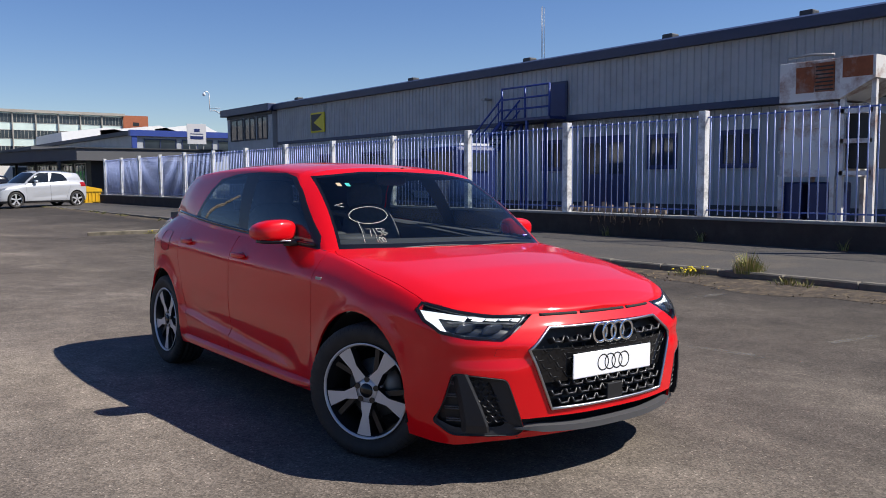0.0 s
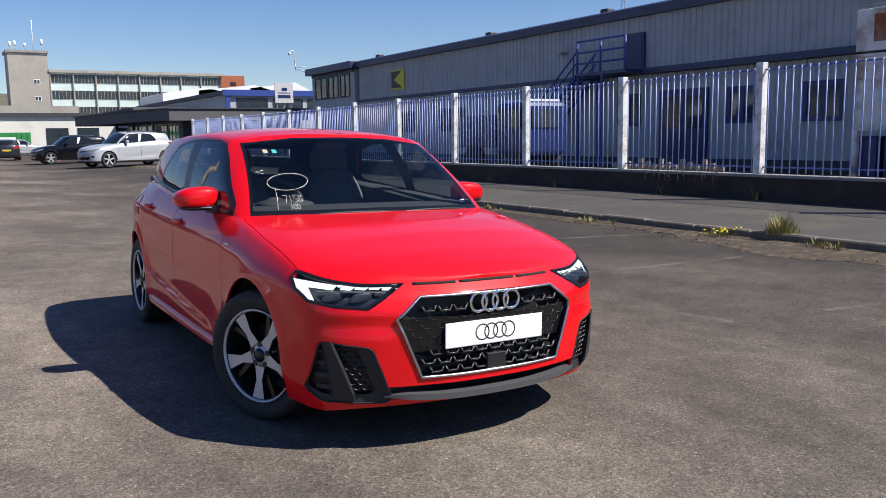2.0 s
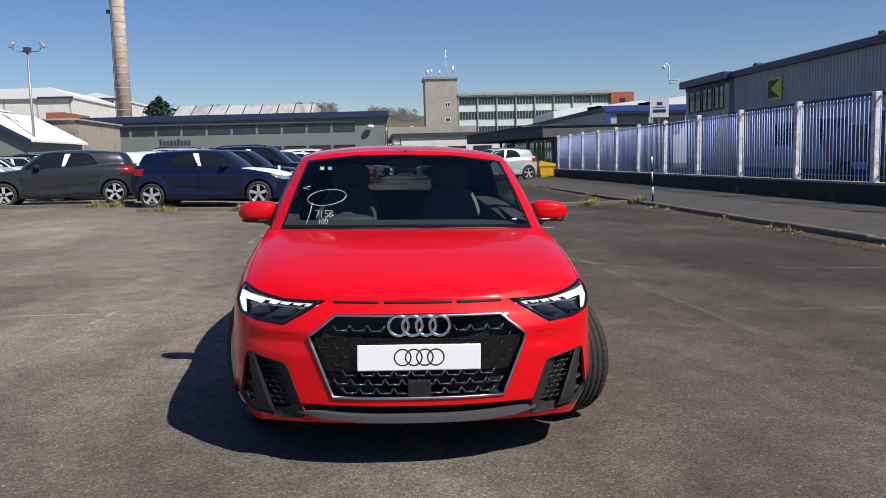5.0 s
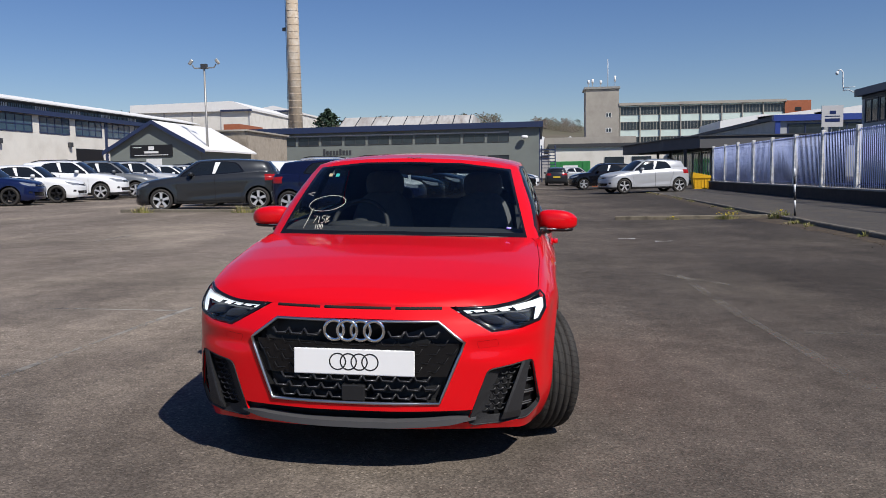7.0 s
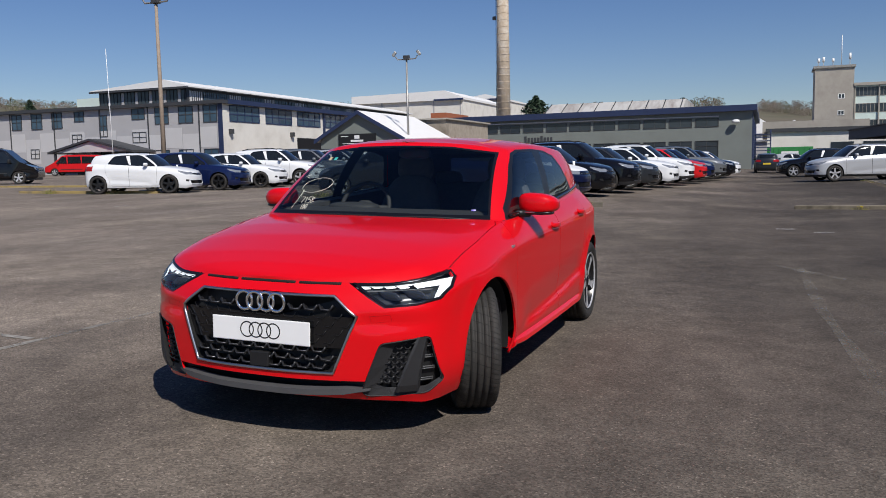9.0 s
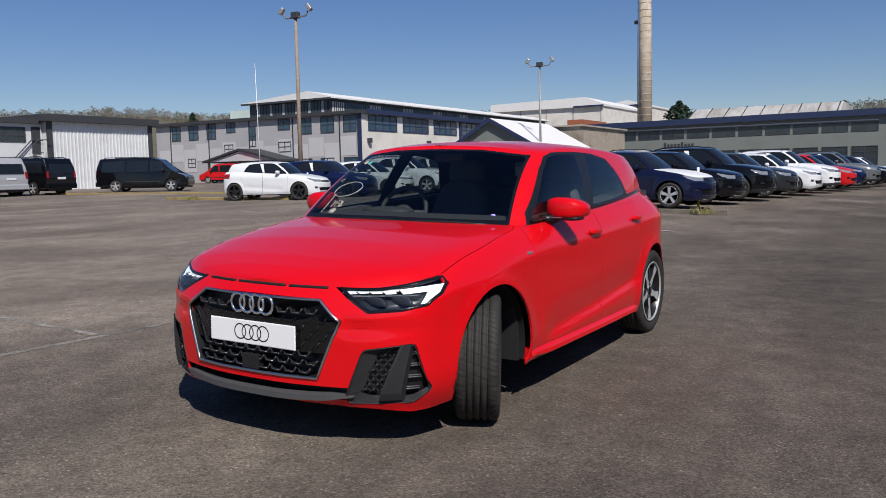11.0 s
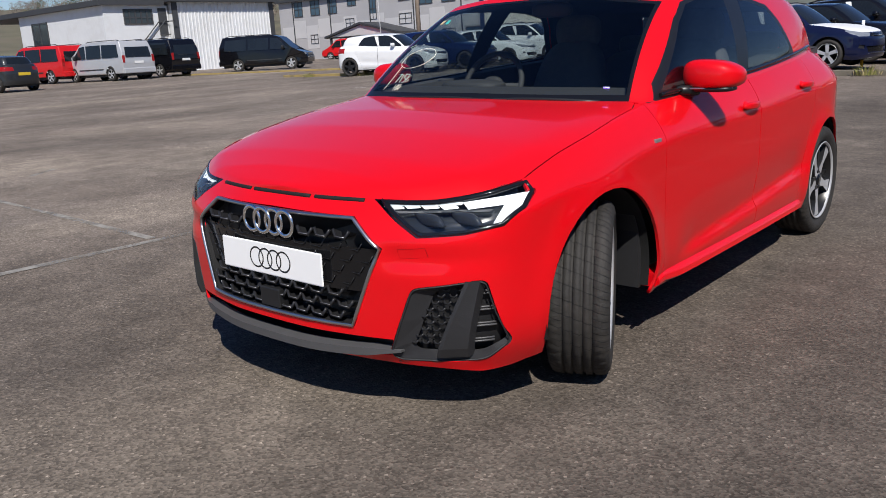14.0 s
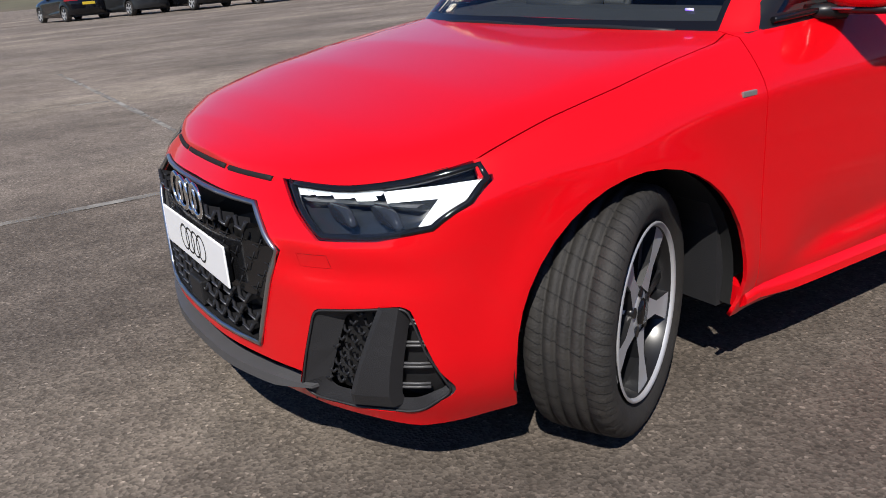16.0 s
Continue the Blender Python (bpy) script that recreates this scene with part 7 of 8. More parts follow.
def build_sky_line():
    lamp_mast(-22.0, 51.4, 8.2, "steel floodlight mast with two lamps by the workshop", M["steel"], 0.105)
    lamp_mast(-26.9, 31.0, 9.15, "tall rust-brown floodlight mast between parked cars", M["rusty_pole"])
    f = thing("flag_pole", "slim white flag pole by the grey office", "pole", at=pose(-52.9, 55.5, 0.5, 0, -0.9))
    bm = bmesh.new()
    tube(bm, (0, 0, 0), (0, 0, 11.6), 0.045, 8, 0.02)
    part("pole", bm, M["paper"], f)
    c = thing("chimney", "tall weathered brick chimney with bands and a cable", "chimney", at=pose(-41.95, 140.2, 0))
    bm = bmesh.new()
    tube(bm, (0, 0, 0), (0, 0, 46), 1.28, 28, 0.95)
    part("shaft", bm, M["chimney"], c)
    for k in range(34):
        z = 6 + 1.2 * k
        r = 1.28 - 0.33 * z / 46
        bm = bmesh.new()
        tube(bm, (0, 0, z), (0, 0, z + 0.10), r + 0.03, 24)
        part("band", bm, M["chimney"], c)
    bm = bmesh.new()
    path_tube(bm, [(-1.32, -0.35, 2), (-1.2, -0.35, 20), (-1.02, -0.35, 45)], 0.05, 5)
    part("cable", bm, M["black"], c)
    part("aerial_box", made_box(-1.75, -1.2, -0.5, -0.1, 26.6, 27.2), M["black"], c)
    # halls on the hill
    for x0, x1, y0, zt, xm, zl, zm, lab in ((-90.7, -62.3, 176, 15.9, -66.9, 17.7, 18.1, "large pale hill-side hall with a white low-pitched roof"), (-76.0, -65.5, 215, 18.6, -70.0, 19.2, 20.2, "small white hall on the hillside")):
        h = thing("hill_hall", lab, "building")
        part("wall", made_box(x0 + 0.3, x1 - 0.3, y0, y0 + 30, -1, zt), M["white_wall"], h)
        bm = bmesh.new()
        prism(bm, [(x0, zt), (x0, zl), (xm, zm), (x1, zt + 0.5), (x1, zt)], "y", y0 - 0.6, y0 + 31)
        part("roof", bm, M["roof_white"], h)
        part("eave", made_box(xm - 2.6, x1, y0 - 0.7, y0 - 0.61, zt - 0.1, zt + 0.3), M["navy_trim"], h)
        for k in range(5):
            part("post", made_box(x0 + 1 + (x1 - x0 - 2) * k / 4, x0 + 1.3 + (x1 - x0 - 2) * k / 4, y0 - 0.1, y0, -1, zt), M["grey_panel"], h)
    # hills all round
    bm = bmesh.new()
    n, rows = 1400, []
    for k in range(n):
        az = -180 + 360 * k / n
        rows.append([bm.verts.new((r * math.sin(radians(az)), r * math.cos(radians(az)), hill_z(az, r))) for r in HILL_R])
    for k in range(n):
        for q in range(len(HILL_R) - 1):
            bm.faces.new((rows[k][q], rows[k][q + 1], rows[(k + 1) % n][q + 1], rows[(k + 1) % n][q])).smooth = True
    solid("hill_backdrop", bm, M["hill"], "low distant hills with grass and scrub", "hills", kind="structure")


HILL_R = (260, 420, 580, 740, 900, 1000)


def hill_z(az, r):
    """The far hillside: a ridge 900 m off, highest in the north-west."""
    rise = lerp_at(az, (-180, -90, -72, -60, -53, -45, -30, -12, -5, 2, 20, 60, 180), (1.8, 3.2, 3.9, 4.0, 4.35, 4.05, 3.8, 3.5, 3.35, 3.2, 2.6, 1.4, 1.8))
    d = Vector((math.sin(radians(az)), math.cos(radians(az)), 0))
    top = 900 * math.tan(radians(rise)) * (1 + 0.06 * noise.noise((9 * d.x, 9 * d.y, 2)) + 0.02 * noise.noise((60 * d.x, 60 * d.y, 5)))
    return lerp_at(r, HILL_R, (-2, 0.22 * top, 0.48 * top, 0.76 * top, top, 0.85 * top)) + (6 * noise.noise((d.x * r * 0.012, d.y * r * 0.012, 1)) if 300 < r < 800 else 0)


LEAF_EVER = material("evergreen_leaf", (0.022, 0.045, 0.022), 0.85, spread=0.5, scale=3)
# the twig colour is lightened to carry the haze of distance
TWIG = material("hazy_bare_twig", (0.20, 0.165, 0.135), 0.95, spread=0.3, scale=3)
LEAF_SPRING = material("spring_leaf", (0.13, 0.13, 0.06), 0.9, spread=0.4, scale=2)
BARK = material("bark", (0.09, 0.07, 0.055), 0.95, spread=0.3, scale=6)


def tree(x, y, z, h, r, leaf, label, seed, conical=False, n=1500):
    rnd = random.Random(seed)
    t = thing("tree", label, "tree", at=pose(x, y, z))
    bm = bmesh.new()
    path_tube(bm, [(0, 0, -0.5), (0.05 * h * rnd.uniform(-1, 1), 0, h * 0.4), (0.03 * h * rnd.uniform(-1, 1), 0.02 * h, h * 0.85)], 0.025 * h, 6)
    for k in range(9):
        a = rnd.uniform(0, 6.28)
        z0 = h * rnd.uniform(0.25, 0.6)
        rr = r * rnd.uniform(0.5, 0.9)
        path_tube(bm, [(0, 0, z0), (rr * 0.5 * math.cos(a), rr * 0.5 * math.sin(a), z0 + h * 0.12), (rr * math.cos(a), rr * math.sin(a), z0 + h * 0.3)], 0.009 * h, 4)
    part("trunk", bm, BARK, t)
    bm = bmesh.new()
    for _ in range(n):
        v = rnd.random()
        a = rnd.uniform(0, 6.28)
        zz = h * (0.18 + 0.82 * v)
        lim = (1 - v) ** 0.8 if conical else math.sqrt(max(0.02, 1 - (2 * (v - 0.45)) ** 2)) * (0.75 + 0.45 * noise.noise((math.cos(a) * 1.5 + seed, math.sin(a) * 1.5, v * 3)))
        rr = r * lim * rnd.random() ** 0.45
        c = Vector((rr * math.cos(a), rr * math.sin(a), zz))
        s = h * rnd.uniform(0.018, 0.05)
        d = [Vector((rnd.gauss(0, 1), rnd.gauss(0, 1), rnd.gauss(0, 0.7))).normalized() * s for _ in range(3)]
        bm.faces.new([bm.verts.new(c + q) for q in d])
    part("crown", bm, leaf, t, recalc=False)


build_fence()
build_factory()
build_silo()
build_office_wing()
build_entrance()
build_far()
build_shed()
build_west()
build_sky_line()


# ---- parked cars ----
LAMP_B = [(0.40, 0.80), (0.405, 0.70), (0.50, 0.625), (0.74, 0.635), (0.805, 0.70), (0.797, 0.80)]
GRILLE_B = [(-0.01, 0.43), (0.60, 0.43), (0.55, 0.315), (-0.01, 0.305)]
SLIT_B = [(-0.01, 0.685), (0.41, 0.685), (0.48, 0.63), (-0.01, 0.595)]
FOG_B = [(0.63, 0.455), (0.735, 0.47), (0.752, 0.40), (0.645, 0.385)]


def make_car(label, paint, size=(1.0, 1.06, 1.05), wheel=1.0, suv=False, film=False, group="parked cars", glass_mat=None):
    """A parked car of the given scale; its middle lies over its own origin and it faces -y."""
    car = thing("parked_car", label, "car", group=group)
    s = size
    off = -1.2 * s[1]
    def put(name, bm, mat, lab="", parent=None):
        scaled(bm, s)
        for v in bm.verts:
            v.co.y += off
        return part(name, plain(bm), mat, parent or car, lab, recalc=False)
    lb = lower_body(74, 14)
    outward(lb)
    bonnet = carve(lb, BONNET, (0, 1), lambda f, c: f.material_index == 1 and c.y < 0.5)
    for ay in AXLES:
        carve(lb, arch(ay, 0.345, 20), (1, 2), lambda f, c: c.x > 0.5).free()
    front0 = lambda f, c: c.y < -0.3 and f.material_index == 0
    grille = carve(lb, GRILLE_B, (0, 2), front0)
    slit = carve(lb, SLIT_B, (0, 2), front0)
    lamp = carve(lb, LAMP_B, (0, 2), lambda f, c: c.y < -0.33 and f.material_index == 0)
    fog = carve(lb, FOG_B, (0, 2), front0)
    tail = carve(lb, [(0.42, 0.80), (0.42, 0.94), (0.86, 0.98), (0.86, 0.80)], (0, 2), lambda f, c: c.y > 2.75 and f.material_index == 0)
    plate = carve(lb, [(-0.01, 0.62), (0.27, 0.62), (0.27, 0.73), (-0.01, 0.73)], (0, 2), lambda f, c: c.y > 3.0 and f.material_index == 0)
    doors = []
    for poly in (DOOR_F, DOOR_R):
        d = carve(lb, poly, (1, 2), lambda f, c: c.x > 0.5)
        doors.append((carve(d, shrink(poly, 0.006), (1, 2), lambda f, c: True), d))
    skirt = carve(lb, [(-1.0, 0.10), (-1.0, 0.262), (3.4, 0.262), (3.4, 0.10)], (1, 2), lambda f, c: c.z < 0.3)
    for b in (lb, bonnet):
        thicken(b, 0.02)
    tail_end = lb.copy()
    for b, back in ((lb, False), (tail_end, True)):
        bmesh.ops.delete(b, geom=[f for f in b.faces if (f.calc_center_median().y > 1.2) != back], context="FACES")
    put("front_body", both(lb), paint)
    put("rear_body", both(tail_end), paint)
    put("bonnet", both(bonnet), M["film_white"] if film else paint, "bonnet under white protective film" if film else "")
    put("lower_trim", both(skirt), M["grain_grey"] if suv else paint)
    push(grille, 0.02), push(slit, 0.01), push(fog, 0.02)
    put("lower_grille", both(grille), M["gloss_black"])
    put("upper_grille", both(slit), M["gloss_black"])
    bm = bmesh.new()
    ring(bm, (0, front_y(0, 0.66) - 0.006, 0.66), 0.055, 0.008, 20, 6)
    put("badge", bm, M["chrome"])
    bm = bmesh.new()
    strip(bm, lambda t: (t, front_y(t, 0.645) - 0.004, 0.645), np.linspace(-0.41, 0.41, 25), 0.012, 0.010)
    put("grille_bar", bm, M["chrome"])
    bm = bmesh.new()
    strip(bm, lambda t: (t, front_y(t, 0.285) - 0.004, 0.285), np.linspace(-0.55, 0.55, 25), 0.012, 0.012)
    put("lower_grille_bar", bm, M["chrome"])
    put("rear_plate", both(plate), M["plate_yellow"])
    for sd, bmx in ((1, lamp), (1, fog), (1, tail)):
        mat = {id(lamp): M["lamp_white"], id(fog): M["black"], id(tail): M["lamp_red"]}[id(bmx)]
        nm = {id(lamp): "headlamp", id(fog): "fog_light", id(tail): "tail_lamp"}[id(bmx)]
        m = mirrored(bmx)
        put(nm, bmx, mat)
        put(nm, m, mat)
    for inner, seam in doors:
        m, ms = mirrored(inner), mirrored(seam)
        put("door", inner, paint)
        put("door", m, paint)
        push(seam, 0.008), push(ms, 0.008)
        put("door_seam", seam, M["seam"])
        put("door_seam", ms, M["seam"])
    ub = upper_body(64, 10)
    outward(ub)
    screen = carve(ub, SCREEN, (0, 2), lambda f, c: c.y < 1.25 and f.material_index == 0)
    dlo = carve(ub, DLO, (1, 2), lambda f, c: c.x > 0.45 and f.material_index == 0)
    hatch = carve(ub, [(-0.01, 1.05), (0.52, 1.06), (0.46, 1.285), (-0.01, 1.295)], (0, 2), lambda f, c: c.y > 2.6 and f.material_index == 0)
    pf = carve(dlo, PANE_F, (1, 2), lambda f, c: True)
    pr = carve(dlo, PANE_R, (1, 2), lambda f, c: True)
    film_b = carve(dlo, [(1.352, 0.999), (1.435, 1.315), (1.575, 1.315), (1.43, 1.003)], (1, 2), lambda f, c: True)
    dark = glass_mat or M["dark_glass"]
    put("roof", both(ub), paint)
    put("windscreen", both(screen), dark)
    put("rear_window", both(hatch), dark)
    for nm, b, mat in (("window_trim", dlo, M["gloss_black"]), ("side_window", pf, dark), ("side_window", pr, dark), ("pillar_film", film_b, M["paper"])):
        m = mirrored(b)
        put(nm, b, mat)
        put(nm, m, mat)
    for sg in (1, -1):
        bm = bmesh.new()
        superball(bm, (sg * 0.885, 0.80, 1.0), (0.10, 0.07, 0.06), 0.65, 12, 8)
        put("door_mirror", bm, paint)
        if suv:
            bm = bmesh.new()
            path_tube(bm, [(sg * 0.56, 1.0, 1.385), (sg * 0.58, 1.2, 1.425), (sg * 0.57, 2.2, 1.415), (sg * 0.54, 2.5, 1.355)], 0.018, 6)
            put("roof_rail", bm, M["black"])
        for ay in AXLES:
            bm = bmesh.new()
            liner(bm, ay, 0.352, 0.50)
            put("wheel_arch_liner", bm if sg > 0 else mirrored(bm), M["black"])
    put("underbody", made_box(-0.62, 0.62, -0.6, 3.0, 0.18, 0.26), M["black"])
    put("cabin", made_box(-0.6, 0.6, 0.5, 2.7, 0.3, 1.0), M["cabin"])
    r = WHEEL_R * wheel
    for x, turn in ((0.77, 0), (-0.77, 180)):
        for ay in AXLES:
            build_wheel(car, "wheel", pose(x * s[0], ay * s[1] + off, r, 0, 0, turn), detail=False, r=r, rim=r * 0.72, alloy=M["alloy_black"] if paint in (PAINT["white"], PAINT["blue"]) and not suv else M["alloy"])
    return car


def make_van(label, paint, length=5.1, height=1.92, group="parked vans"):
    """A passenger van that faces -y, its middle over the origin."""
    van = thing("van", label, "van", group=group)
    L, H, W = length, height, 0.95
    y0 = -L / 2
    prof = [(0.02, 0.32), (-0.0, 0.62), (0.10, 0.86), (0.85, 1.10), (1.62, H - 0.10), (1.95, H - 0.015), (3.2, H), (L - 0.25, H - 0.04), (L - 0.04, H - 0.55), (L, 0.85), (L - 0.03, 0.32)]
    def tumble(p):
        x, y, z = p
        k = 1 - 0.115 * max(0.0, (z - 1.0) / (H - 1.0)) ** 1.3
        nose = 1 - 0.16 * max(0.0, (0.6 - (y - y0)) / 0.6) ** 2
        return Vector((x * k * nose, y, z))
    bm = bmesh.new()
    prism(bm, [(y + y0, z) for y, z in prof], "x", -W, W)
    bmesh.ops.bevel(bm, geom=list(bm.edges), offset=0.07, segments=3, affect="EDGES", profile=0.6)
    bmesh.ops.subdivide_edges(bm, edges=[e for e in bm.edges if e.calc_length() > 0.9], cuts=5, use_grid_fill=True)
    for v in bm.verts:
        v.co = tumble(v.co)
    for f in bm.faces:
        f.smooth = True
    for e in bm.edges:
        if e.calc_face_angle(0) > 0.6:
            e.smooth = False
    bmesh.ops.recalc_face_normals(bm, faces=bm.faces)
    for ay in (0.95, L - 1.05):
        for sg in (1, -1):
            carve(bm, [(y0 + ay + 0.385 * math.cos(a), 0.335 + 0.385 * math.sin(a)) for a in np.linspace(0, 2 * math.pi, 21)[:-1]], (1, 2), lambda f, c: c.x * sg > 0.6).free()
    part("body", bm, paint, van, recalc=False)

    def panel(name, poly, mat, lift=0.012):
        """A pane or panel laid on both flanks, given in y and z."""
        for sg in (1, -1):
            b = bmesh.new()
            lo = []
            for y, z in poly:
                p = tumble((W, y + y0, z))
                lo.append(b.verts.new((sg * (p.x + lift), p.y, p.z)))
            hi = [b.verts.new(v.co - Vector((sg * 0.03, 0, 0))) for v in lo]
            b.faces.new(lo)
            for k in range(len(lo)):
                b.faces.new((lo[k], lo[(k + 1) % len(lo)], hi[(k + 1) % len(lo)], hi[k]))
            part(name, b, mat, van)
    zt, zb = H - 0.16, 1.12
    panel("side_window", [(1.08, zb + 0.02), (1.62, zt - 0.05), (2.05, zt), (2.1, zb)], M["dark_glass"])
    panel("side_window", [(2.2, zb), (2.16, zt), (3.35, zt), (3.38, zb)], M["dark_glass"])
    panel("side_window", [(3.48, zb), (3.45, zt), (L - 0.42, zt - 0.04), (L - 0.30, zb)], M["dark_glass"])
    panel("rub_strip", [(1.5, 0.55), (1.5, 0.60), (L - 1.6, 0.60), (L - 1.6, 0.55)], M["grain_grey"])
    def end_panel(name, pts, mat, thick=0.02):
        b = bmesh.new()
        a = [b.verts.new(tumble(p)) for p in pts]
        c = [b.verts.new(v.co + Vector((0, thick if pts[0][1] < 0 else -thick, -0.02))) for v in a]
        b.faces.new(a)
        for k in range(len(a)):
            b.faces.new((a[k], a[(k + 1) % len(a)], c[(k + 1) % len(a)], c[k]))
        part(name, b, mat, van)
    end_panel("windscreen", [(-0.80, y0 + 0.86, 1.135), (0.80, y0 + 0.86, 1.135), (0.80, y0 + 1.56, H - 0.115), (-0.80, y0 + 1.56, H - 0.115)], M["dark_glass"])
    end_panel("rear_window", [(-0.74, -y0 + 0.004, 1.10), (0.74, -y0 + 0.004, 1.10), (0.74, -y0 - 0.075, H - 0.33), (-0.74, -y0 - 0.075, H - 0.33)], M["dark_glass"])
    for sg in (1, -1):
        end_panel("tail_lamp", [(sg * 0.80, -y0 + 0.01, 0.85), (sg * 0.93, -y0 + 0.006, 0.85), (sg * 0.93, -y0 - 0.004, 1.2), (sg * 0.80, -y0 + 0.004, 1.2)], M["lamp_red"], 0.04)
        end_panel("headlamp", [(sg * 0.52, y0 + 0.05, 0.72), (sg * 0.98, y0 + 0.06, 0.76), (sg * 1.0, y0 + 0.14, 0.90), (sg * 0.55, y0 + 0.085, 0.84)], M["lamp_white"], 0.04)
        bm = bmesh.new()
        superball(bm, (sg * 1.04, y0 + 1.35, 1.2), (0.10, 0.07, 0.12), 0.6, 10, 8)
        part("door_mirror", bm, M["black"], van)
        bm = bmesh.new()
        path_tube(bm, [(sg * 0.70, y0 + 2.0, H - 0.01), (sg * 0.71, y0 + 2.2, H + 0.035), (sg * 0.71, -y0 - 0.6, H + 0.03), (sg * 0.70, -y0 - 0.4, H - 0.03)], 0.02, 6)
        part("roof_rail", bm, M["black"], van)
    end_panel("grille", [(-0.48, y0 + 0.03, 0.66), (0.48, y0 + 0.03, 0.66), (0.52, y0 + 0.07, 0.84), (-0.52, y0 + 0.07, 0.84)], M["gloss_black"], 0.03)
    end_panel("number_plate", [(-0.26, -y0 + 0.012, 0.80), (0.26, -y0 + 0.012, 0.80), (0.26, -y0 + 0.012, 0.91), (-0.26, -y0 + 0.012, 0.91)], M["paper"], 0.02)
    bm = made_box(-0.93, 0.93, -y0 - 0.08, -y0 + 0.06, 0.32, 0.58, bevel=0.04)
    part("rear_bumper", bm, paint, van)
    part("underbody", made_box(-0.75, 0.75, y0 + 0.15, -y0 - 0.15, 0.2, 0.45), M["black"], van)
    for x, turn in ((0.83, 0), (-0.83, 180)):
        for ay in (0.95, L - 1.05):
            build_wheel(van, "wheel", pose(x, y0 + ay, 0.335, 0, 0, turn), detail=False, r=0.335, rim=0.23)
    return van


M["film_white"] = material("white_protective_film", (0.70, 0.71, 0.72), 0.45, spread=0.05, scale=6)
M["plate_yellow"] = material("yellow_plate", (0.65, 0.45, 0.03), 0.5)
PAINT = {
    "navy": car_paint("navy_car_paint", (0.008, 0.012, 0.045), 0.3, 0.3, 0.8), "black": car_paint("black_car_paint", (0.006, 0.006, 0.008), 0.2, 0.25, 0.8),
    "white": car_paint("white_car_paint", (0.74, 0.75, 0.76), 0.0, 0.4, 0.6), "grey": car_paint("dark_grey_car_paint", (0.035, 0.038, 0.042), 0.4, 0.35, 0.8),
    "silver": car_paint("silver_car_paint", (0.46, 0.47, 0.49), 0.2, 0.35, 0.7), "blue": car_paint("blue_car_paint", (0.008, 0.016, 0.07), 0.3, 0.3, 0.8),
    "red": car_paint("plain_red_paint", (0.55, 0.012, 0.015), 0.0, 0.4, 0.6), "mid": car_paint("mid_grey_car_paint", (0.20, 0.21, 0.215), 0.5, 0.35, 0.7),
}
HATCH, SUV, SMALL, BIG = (1.02, 1.062, 1.05), (1.05, 1.10, 1.16), (1.0, 1.005, 1.02), (1.11, 1.205, 1.24)
MASTERS = {}


def park(kind, color, x, y, heading, label, film=False):
    """Puts a car with its middle at x, y, its nose turned to the heading (degrees from +x towards +y)."""
    m = pose(x, y, ground_z(x, y), 0, 0, 90 + heading)
    key = (kind, color, film)
    if key in MASTERS:
        ob = copy_thing(MASTERS[key], m)
        return tagged(ob, label)
    if kind == "van":
        ob = make_van(label, PAINT[color])
    else:
        ob = make_car(label, PAINT[color], {"hatch": HATCH, "suv": SUV, "small": SMALL, "big": BIG}[kind], {"suv": 1.08, "big": 1.2}.get(kind, 1.02), kind in ("suv", "big"), film)
    ob.matrix_world = m
    MASTERS[key] = ob
    return ob


ROW = [("hatch", "navy", "navy hatchback with white protective film on its bonnet", True), ("hatch", "black", "black hatchback parked in a row", False),
       ("suv", "black", "black estate with roof rails parked in a row", False), ("hatch", "grey", "dark grey hatchback parked in a row", False),
       ("hatch", "white", "white hatchback parked in a row", False), ("suv", "white", "white crossover with roof rails parked in a row", False),
       ("hatch", "red", "red hatchback parked in a row", False), ("hatch", "blue", "blue hatchback parked in a row", False),
       ("suv", "mid", "mid-grey crossover parked in a row", False), ("hatch", "black", "black hatchback parked in a row", False), ("small", "white", "small white car at the end of a row", False)]
for k, (kind, color, label, film) in enumerate(ROW):
    y = 18.3 + 2.75 * k
    park(kind, color, -4.35 + 0.11 * (y - 18.3) + random.uniform(-0.15, 0.15), y, -3 + random.uniform(-1.5, 1.5), label, film)
for k, (kind, color, label) in enumerate((("hatch", "grey", "dark grey hatchback parked by a kerb island"), ("small", "white", "small white car parked behind a grey one"),
                                          ("hatch", "white", "white hatchback parked in a row"), ("suv", "silver", "silver crossover parked in a row"), ("hatch", "navy", "navy hatchback parked in a row"))):
    park(kind, color, -8.9 + 0.25 * k, 19.6 + 2.8 * k, 194 - 2 * k, label)
for k, (kind, color, label) in enumerate((("small", "white", "small white hatchback parked behind a yellow kerb"), ("hatch", "blue", "blue hatchback parked in a row"), ("small", "white", "small white hatchback parked in a row"),
                                          ("suv", "white", "white crossover with roof rails parked in a row"), ("suv", "mid", "mid-grey crossover parked in a row"), ("suv", "silver", "silver crossover parked in a row"),
                                          ("hatch", "white", "white hatchback parked in a row"), ("hatch", "silver", "silver hatchback parked in a row"), ("suv", "black", "black estate with roof rails parked in a row"))):
    park(kind, color, -18.9 + 0.12 * k, 20.3 + 2.75 * k, 18 if k == 0 else 14, label)
park("van", "black", -36.7, 28.9, 34, "black passenger van with dark windows by a yellow kerb")
park("van", "black", -38.9, 22.9, 188, "black passenger van seen from behind")
park("van", "silver", -38.8, 20.2, 186, "silver passenger van beside a black one")
park("van", "red", -42.9, 19.0, 190, "red delivery van parked at the yard's edge")
park("van", "red", -58.5, 56.6, 205, "red delivery van by the grey office")
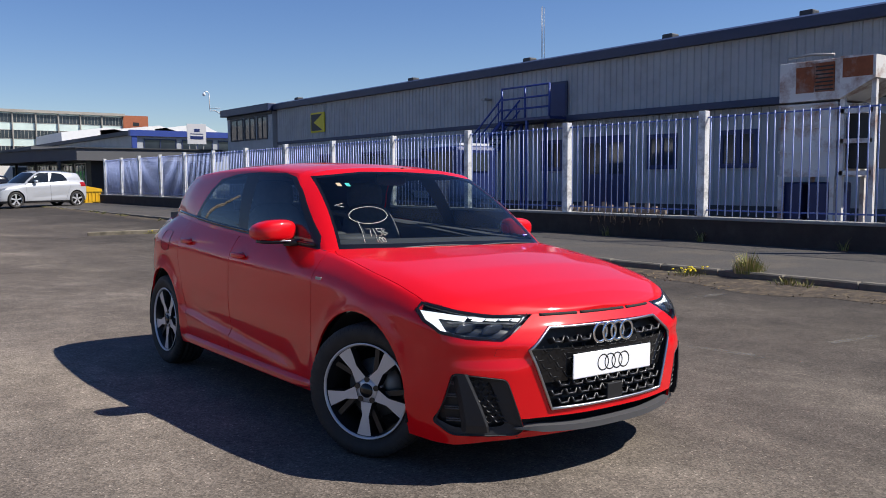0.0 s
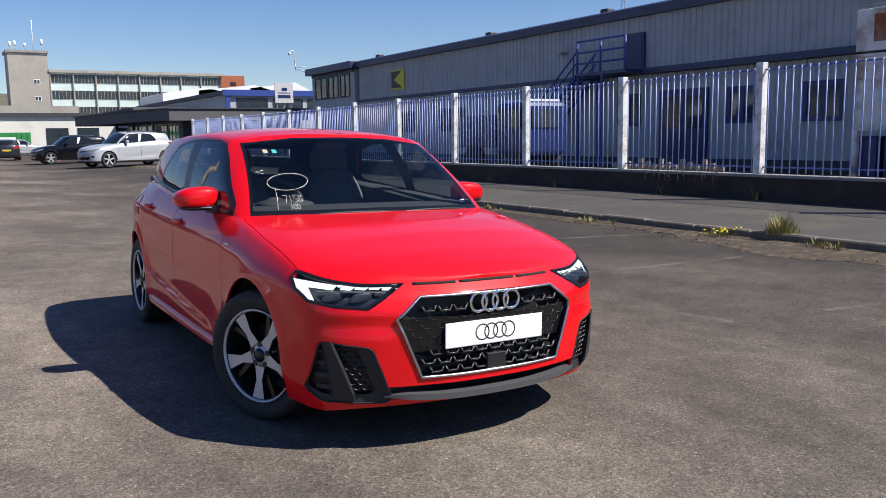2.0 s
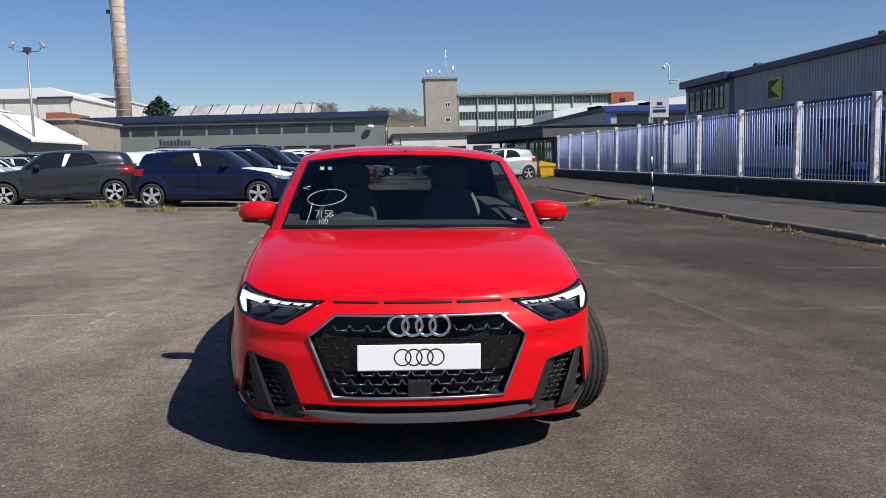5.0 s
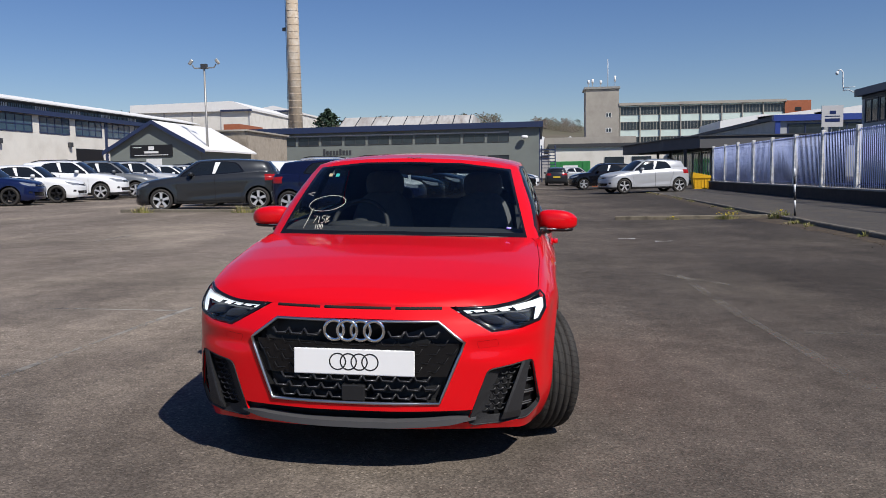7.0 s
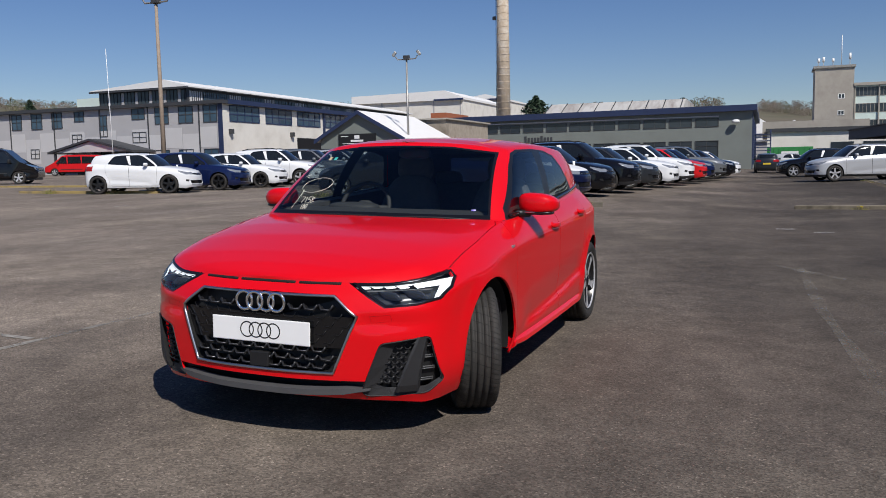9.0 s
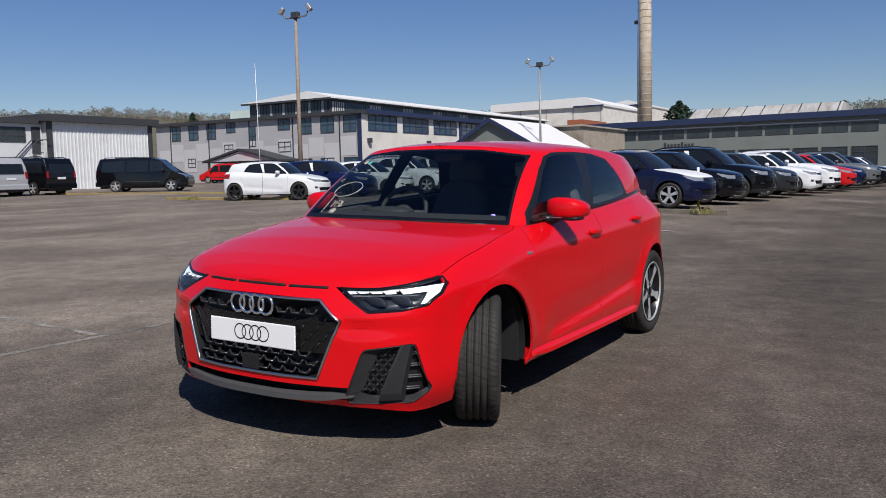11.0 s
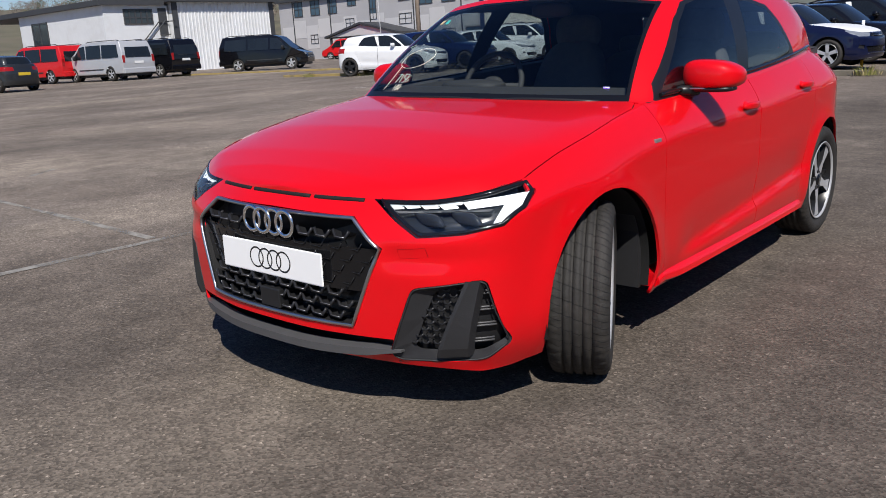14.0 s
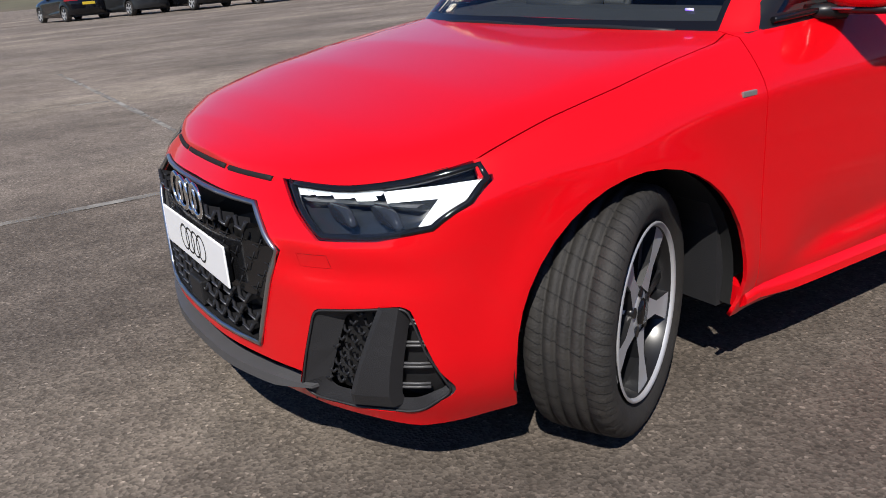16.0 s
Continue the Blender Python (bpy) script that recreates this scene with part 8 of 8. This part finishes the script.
park("hatch", "grey", -35.1, 12.9, 192, "dark grey hatchback parked at the yard's edge")
park("hatch", "grey", -38.1, 8.2, 192, "dark grey hatchback parked at the yard's edge")
park("hatch", "black", -36.6, 10.5, 192, "black hatchback parked at the yard's edge")
park("hatch", "black", -39.0, 5.7, 192, "black hatchback parked at the yard's edge")
park("big", "silver", 6.3, 41.1, 198, "large pale silver four-wheel-drive car by the entrance")
park("suv", "black", 4.9, 50.6, 185, "black car behind the silver four-wheel-drive")
park("hatch", "grey", 2.2, 64.0, 90, "dark grey car by the green workshop")
park("hatch", "silver", 4.6, 81.0, 5, "silver car by the white service building")

# bollards and posts
def bollard(x, y, label, a, b, h=1.0, r=0.035, z=None):
    t = thing("marker_post", label, "post", at=pose(x, y, ground_z(x, y) if z is None else z, random.uniform(-2, 2), random.uniform(-2, 2)), group="marker posts")
    n = 6
    for k in range(n):
        bm = bmesh.new()
        tube(bm, (0, 0, h * k / n), (0, 0, h * (k + 1) / n), r, 8)
        part("band", bm, a if k % 2 == 0 else b, t)


bollard(-18.2, 21.2, "slim black and white marker post by a kerb", M["black"], M["paper"])
bollard(-2.75, 18.6, "slim yellow and white marker post by a parked car", M["yellow"], M["paper"], 1.05)
bollard(6.92, 16.6, "slim black and pale marker post on the kerb", M["black"], M["paper"], 1.15, 0.024, z=0.1)
bollard(-6.2, 18.0, "slim yellow and white marker post by a kerb", M["yellow"], M["paper"], 1.0)

# weeds
weed(6.79, 2.75, 0.20, 0.34, 380, 0, 0.09, 3, "bushy green weed with dry stalks growing at the kerb")
weed(6.59, 3.5, 0.30, 0.16, 220, 26, None, 4, "low weed with yellow flowers at the kerb")
weed(6.59, 2.1, 0.22, 0.16, 160, 0, None, 5)
weed(6.69, 17.0, 0.3, 0.28, 260, 6, 0.05, 6)
weed(6.62, 15.2, 0.35, 0.16, 260, 0, None, 7)
weed(5.6, 17.85, 0.3, 0.22, 240, 18, None, 8)
weed(4.3, 18.2, 0.2, 0.12, 140, 6, None, 9)
rw = random.Random(5)
for k in range(44):
    y = -8 + 48 * rw.random()
    weed(KERB_X - 0.02 - 0.12 * rw.random(), y, 0.10 + 0.08 * rw.random(), 0.08 + 0.1 * rw.random(), 70, 0, None, 20 + k)
for x, y in ((-10.2, 18.0), (-7.4, 18.2), (-6.9, 18.2), (-5.2, 16.2), (-3.4, 16.4), (-2.1, 16.5), (-22.5, 19.5), (-19.8, 19.7)):
    weed(x, y - 0.15, 0.3, 0.28, 220, 0, None, int(abs(x) * 10), "tuft of green and dry weeds by a kerb island")
for k in range(9):
    weed(WALL_X - 0.14, -2 + 2.7 * k + rw.uniform(-0.5, 0.5), 0.08, 0.35, 40, 0, 0.1, 60 + k, "thin dry weeds against the plinth wall")

for k in range(12):
    y = 6.9 + 0.17 * k + rw.uniform(-0.06, 0.06)
    bm = bmesh.new()
    h = rw.uniform(0.45, 0.72)
    path_tube(bm, [(0, 0, -0.02), (rw.uniform(-0.02, 0.02), rw.uniform(-0.03, 0.03), h * 0.5), (rw.uniform(-0.04, 0.04), rw.uniform(-0.08, 0.08), h)], 0.004, 5)
    for q in range(9):
        z, a = h * rw.uniform(0.5, 1.0), rw.uniform(0, 6.28)
        d = Vector((math.cos(a), math.sin(a), 0.9)) * rw.uniform(0.03, 0.07)
        path_tube(bm, [(0, 0, z), (d.x, d.y, z + d.z)], 0.004, 4)
    solid("dry_stalk", bm, GRASS[2], "tall dead brown weed stalk against the plinth wall", "plant", "dead stalks", at=pose(WALL_X - 0.25, y, 0.09))

# trees on the skyline
tree(-38.6, 150, 2, 11.6, 4.2, LEAF_EVER, "dark evergreen tree behind the workshop", 3, False, 2200)
def woods():
    """Bare and budding woods along the far ridge, too far to tell tree from tree."""
    rnd = random.Random(11)
    bm = bmesh.new()
    for _ in range(1400):
        az = rnd.uniform(-74, -36) if rnd.random() < 0.5 else rnd.uniform(-36, 3)
        thick = noise.noise((az * 0.35, 3.0, 0))
        if az > -36 and thick < -0.05:
            continue
        r = rnd.uniform(700, 898)
        x, y = r * math.sin(radians(az)), r * math.cos(radians(az))
        z = hill_z(az, r)
        h = rnd.uniform(5, 9.5) * (1.0 + 0.4 * thick)
        tone = rnd.choice((0, 0, 0, 0, 0, 0, 1, 2))
        w = h * rnd.uniform(0.45, 0.8)
        for _ in range(140):
            v, a = rnd.random(), rnd.uniform(0, 6.28)
            rr = w * math.sqrt(max(0.04, 1 - (2 * (v - 0.42)) ** 2)) * rnd.random() ** 0.4
            c = Vector((x + rr * math.cos(a), y + rr * math.sin(a), z + h * (0.06 + 0.94 * v)))
            d = [Vector((rnd.gauss(0, 1), rnd.gauss(0, 1), rnd.gauss(0, 0.8))).normalized() * h * rnd.uniform(0.04, 0.10) for _ in range(3)]
            bm.faces.new([bm.verts.new(c + q) for q in d]).material_index = tone
    ob = new("far_woods", mesh_of("far_woods", bm, [TWIG, LEAF_SPRING, LEAF_EVER], recalc=False))
    tagged(ob, "bare brown and budding woods along the far ridge", "trees", kind="stuff")


woods()
for k, (az, far, evergreen) in enumerate(((-46.2, 420, True), (-44.9, 430, False), (-47.6, 440, True), (-51.0, 460, False), (-55.5, 450, False), (-10.6, 540, True), (-26.0, 430, False), (-31.0, 470, False))):
    x, y = far * math.sin(radians(az)), far * math.cos(radians(az))
    tree(x, y, hill_z(az, far) - 1.0, 9 + 4 * rw.random() + 0.012 * far, 6 + 3 * rw.random(), LEAF_EVER if evergreen else TWIG,
         "dark evergreen on the far hillside" if evergreen else "bare brown tree on the far hillside", 100 + k, evergreen, 1500)


build_hero()
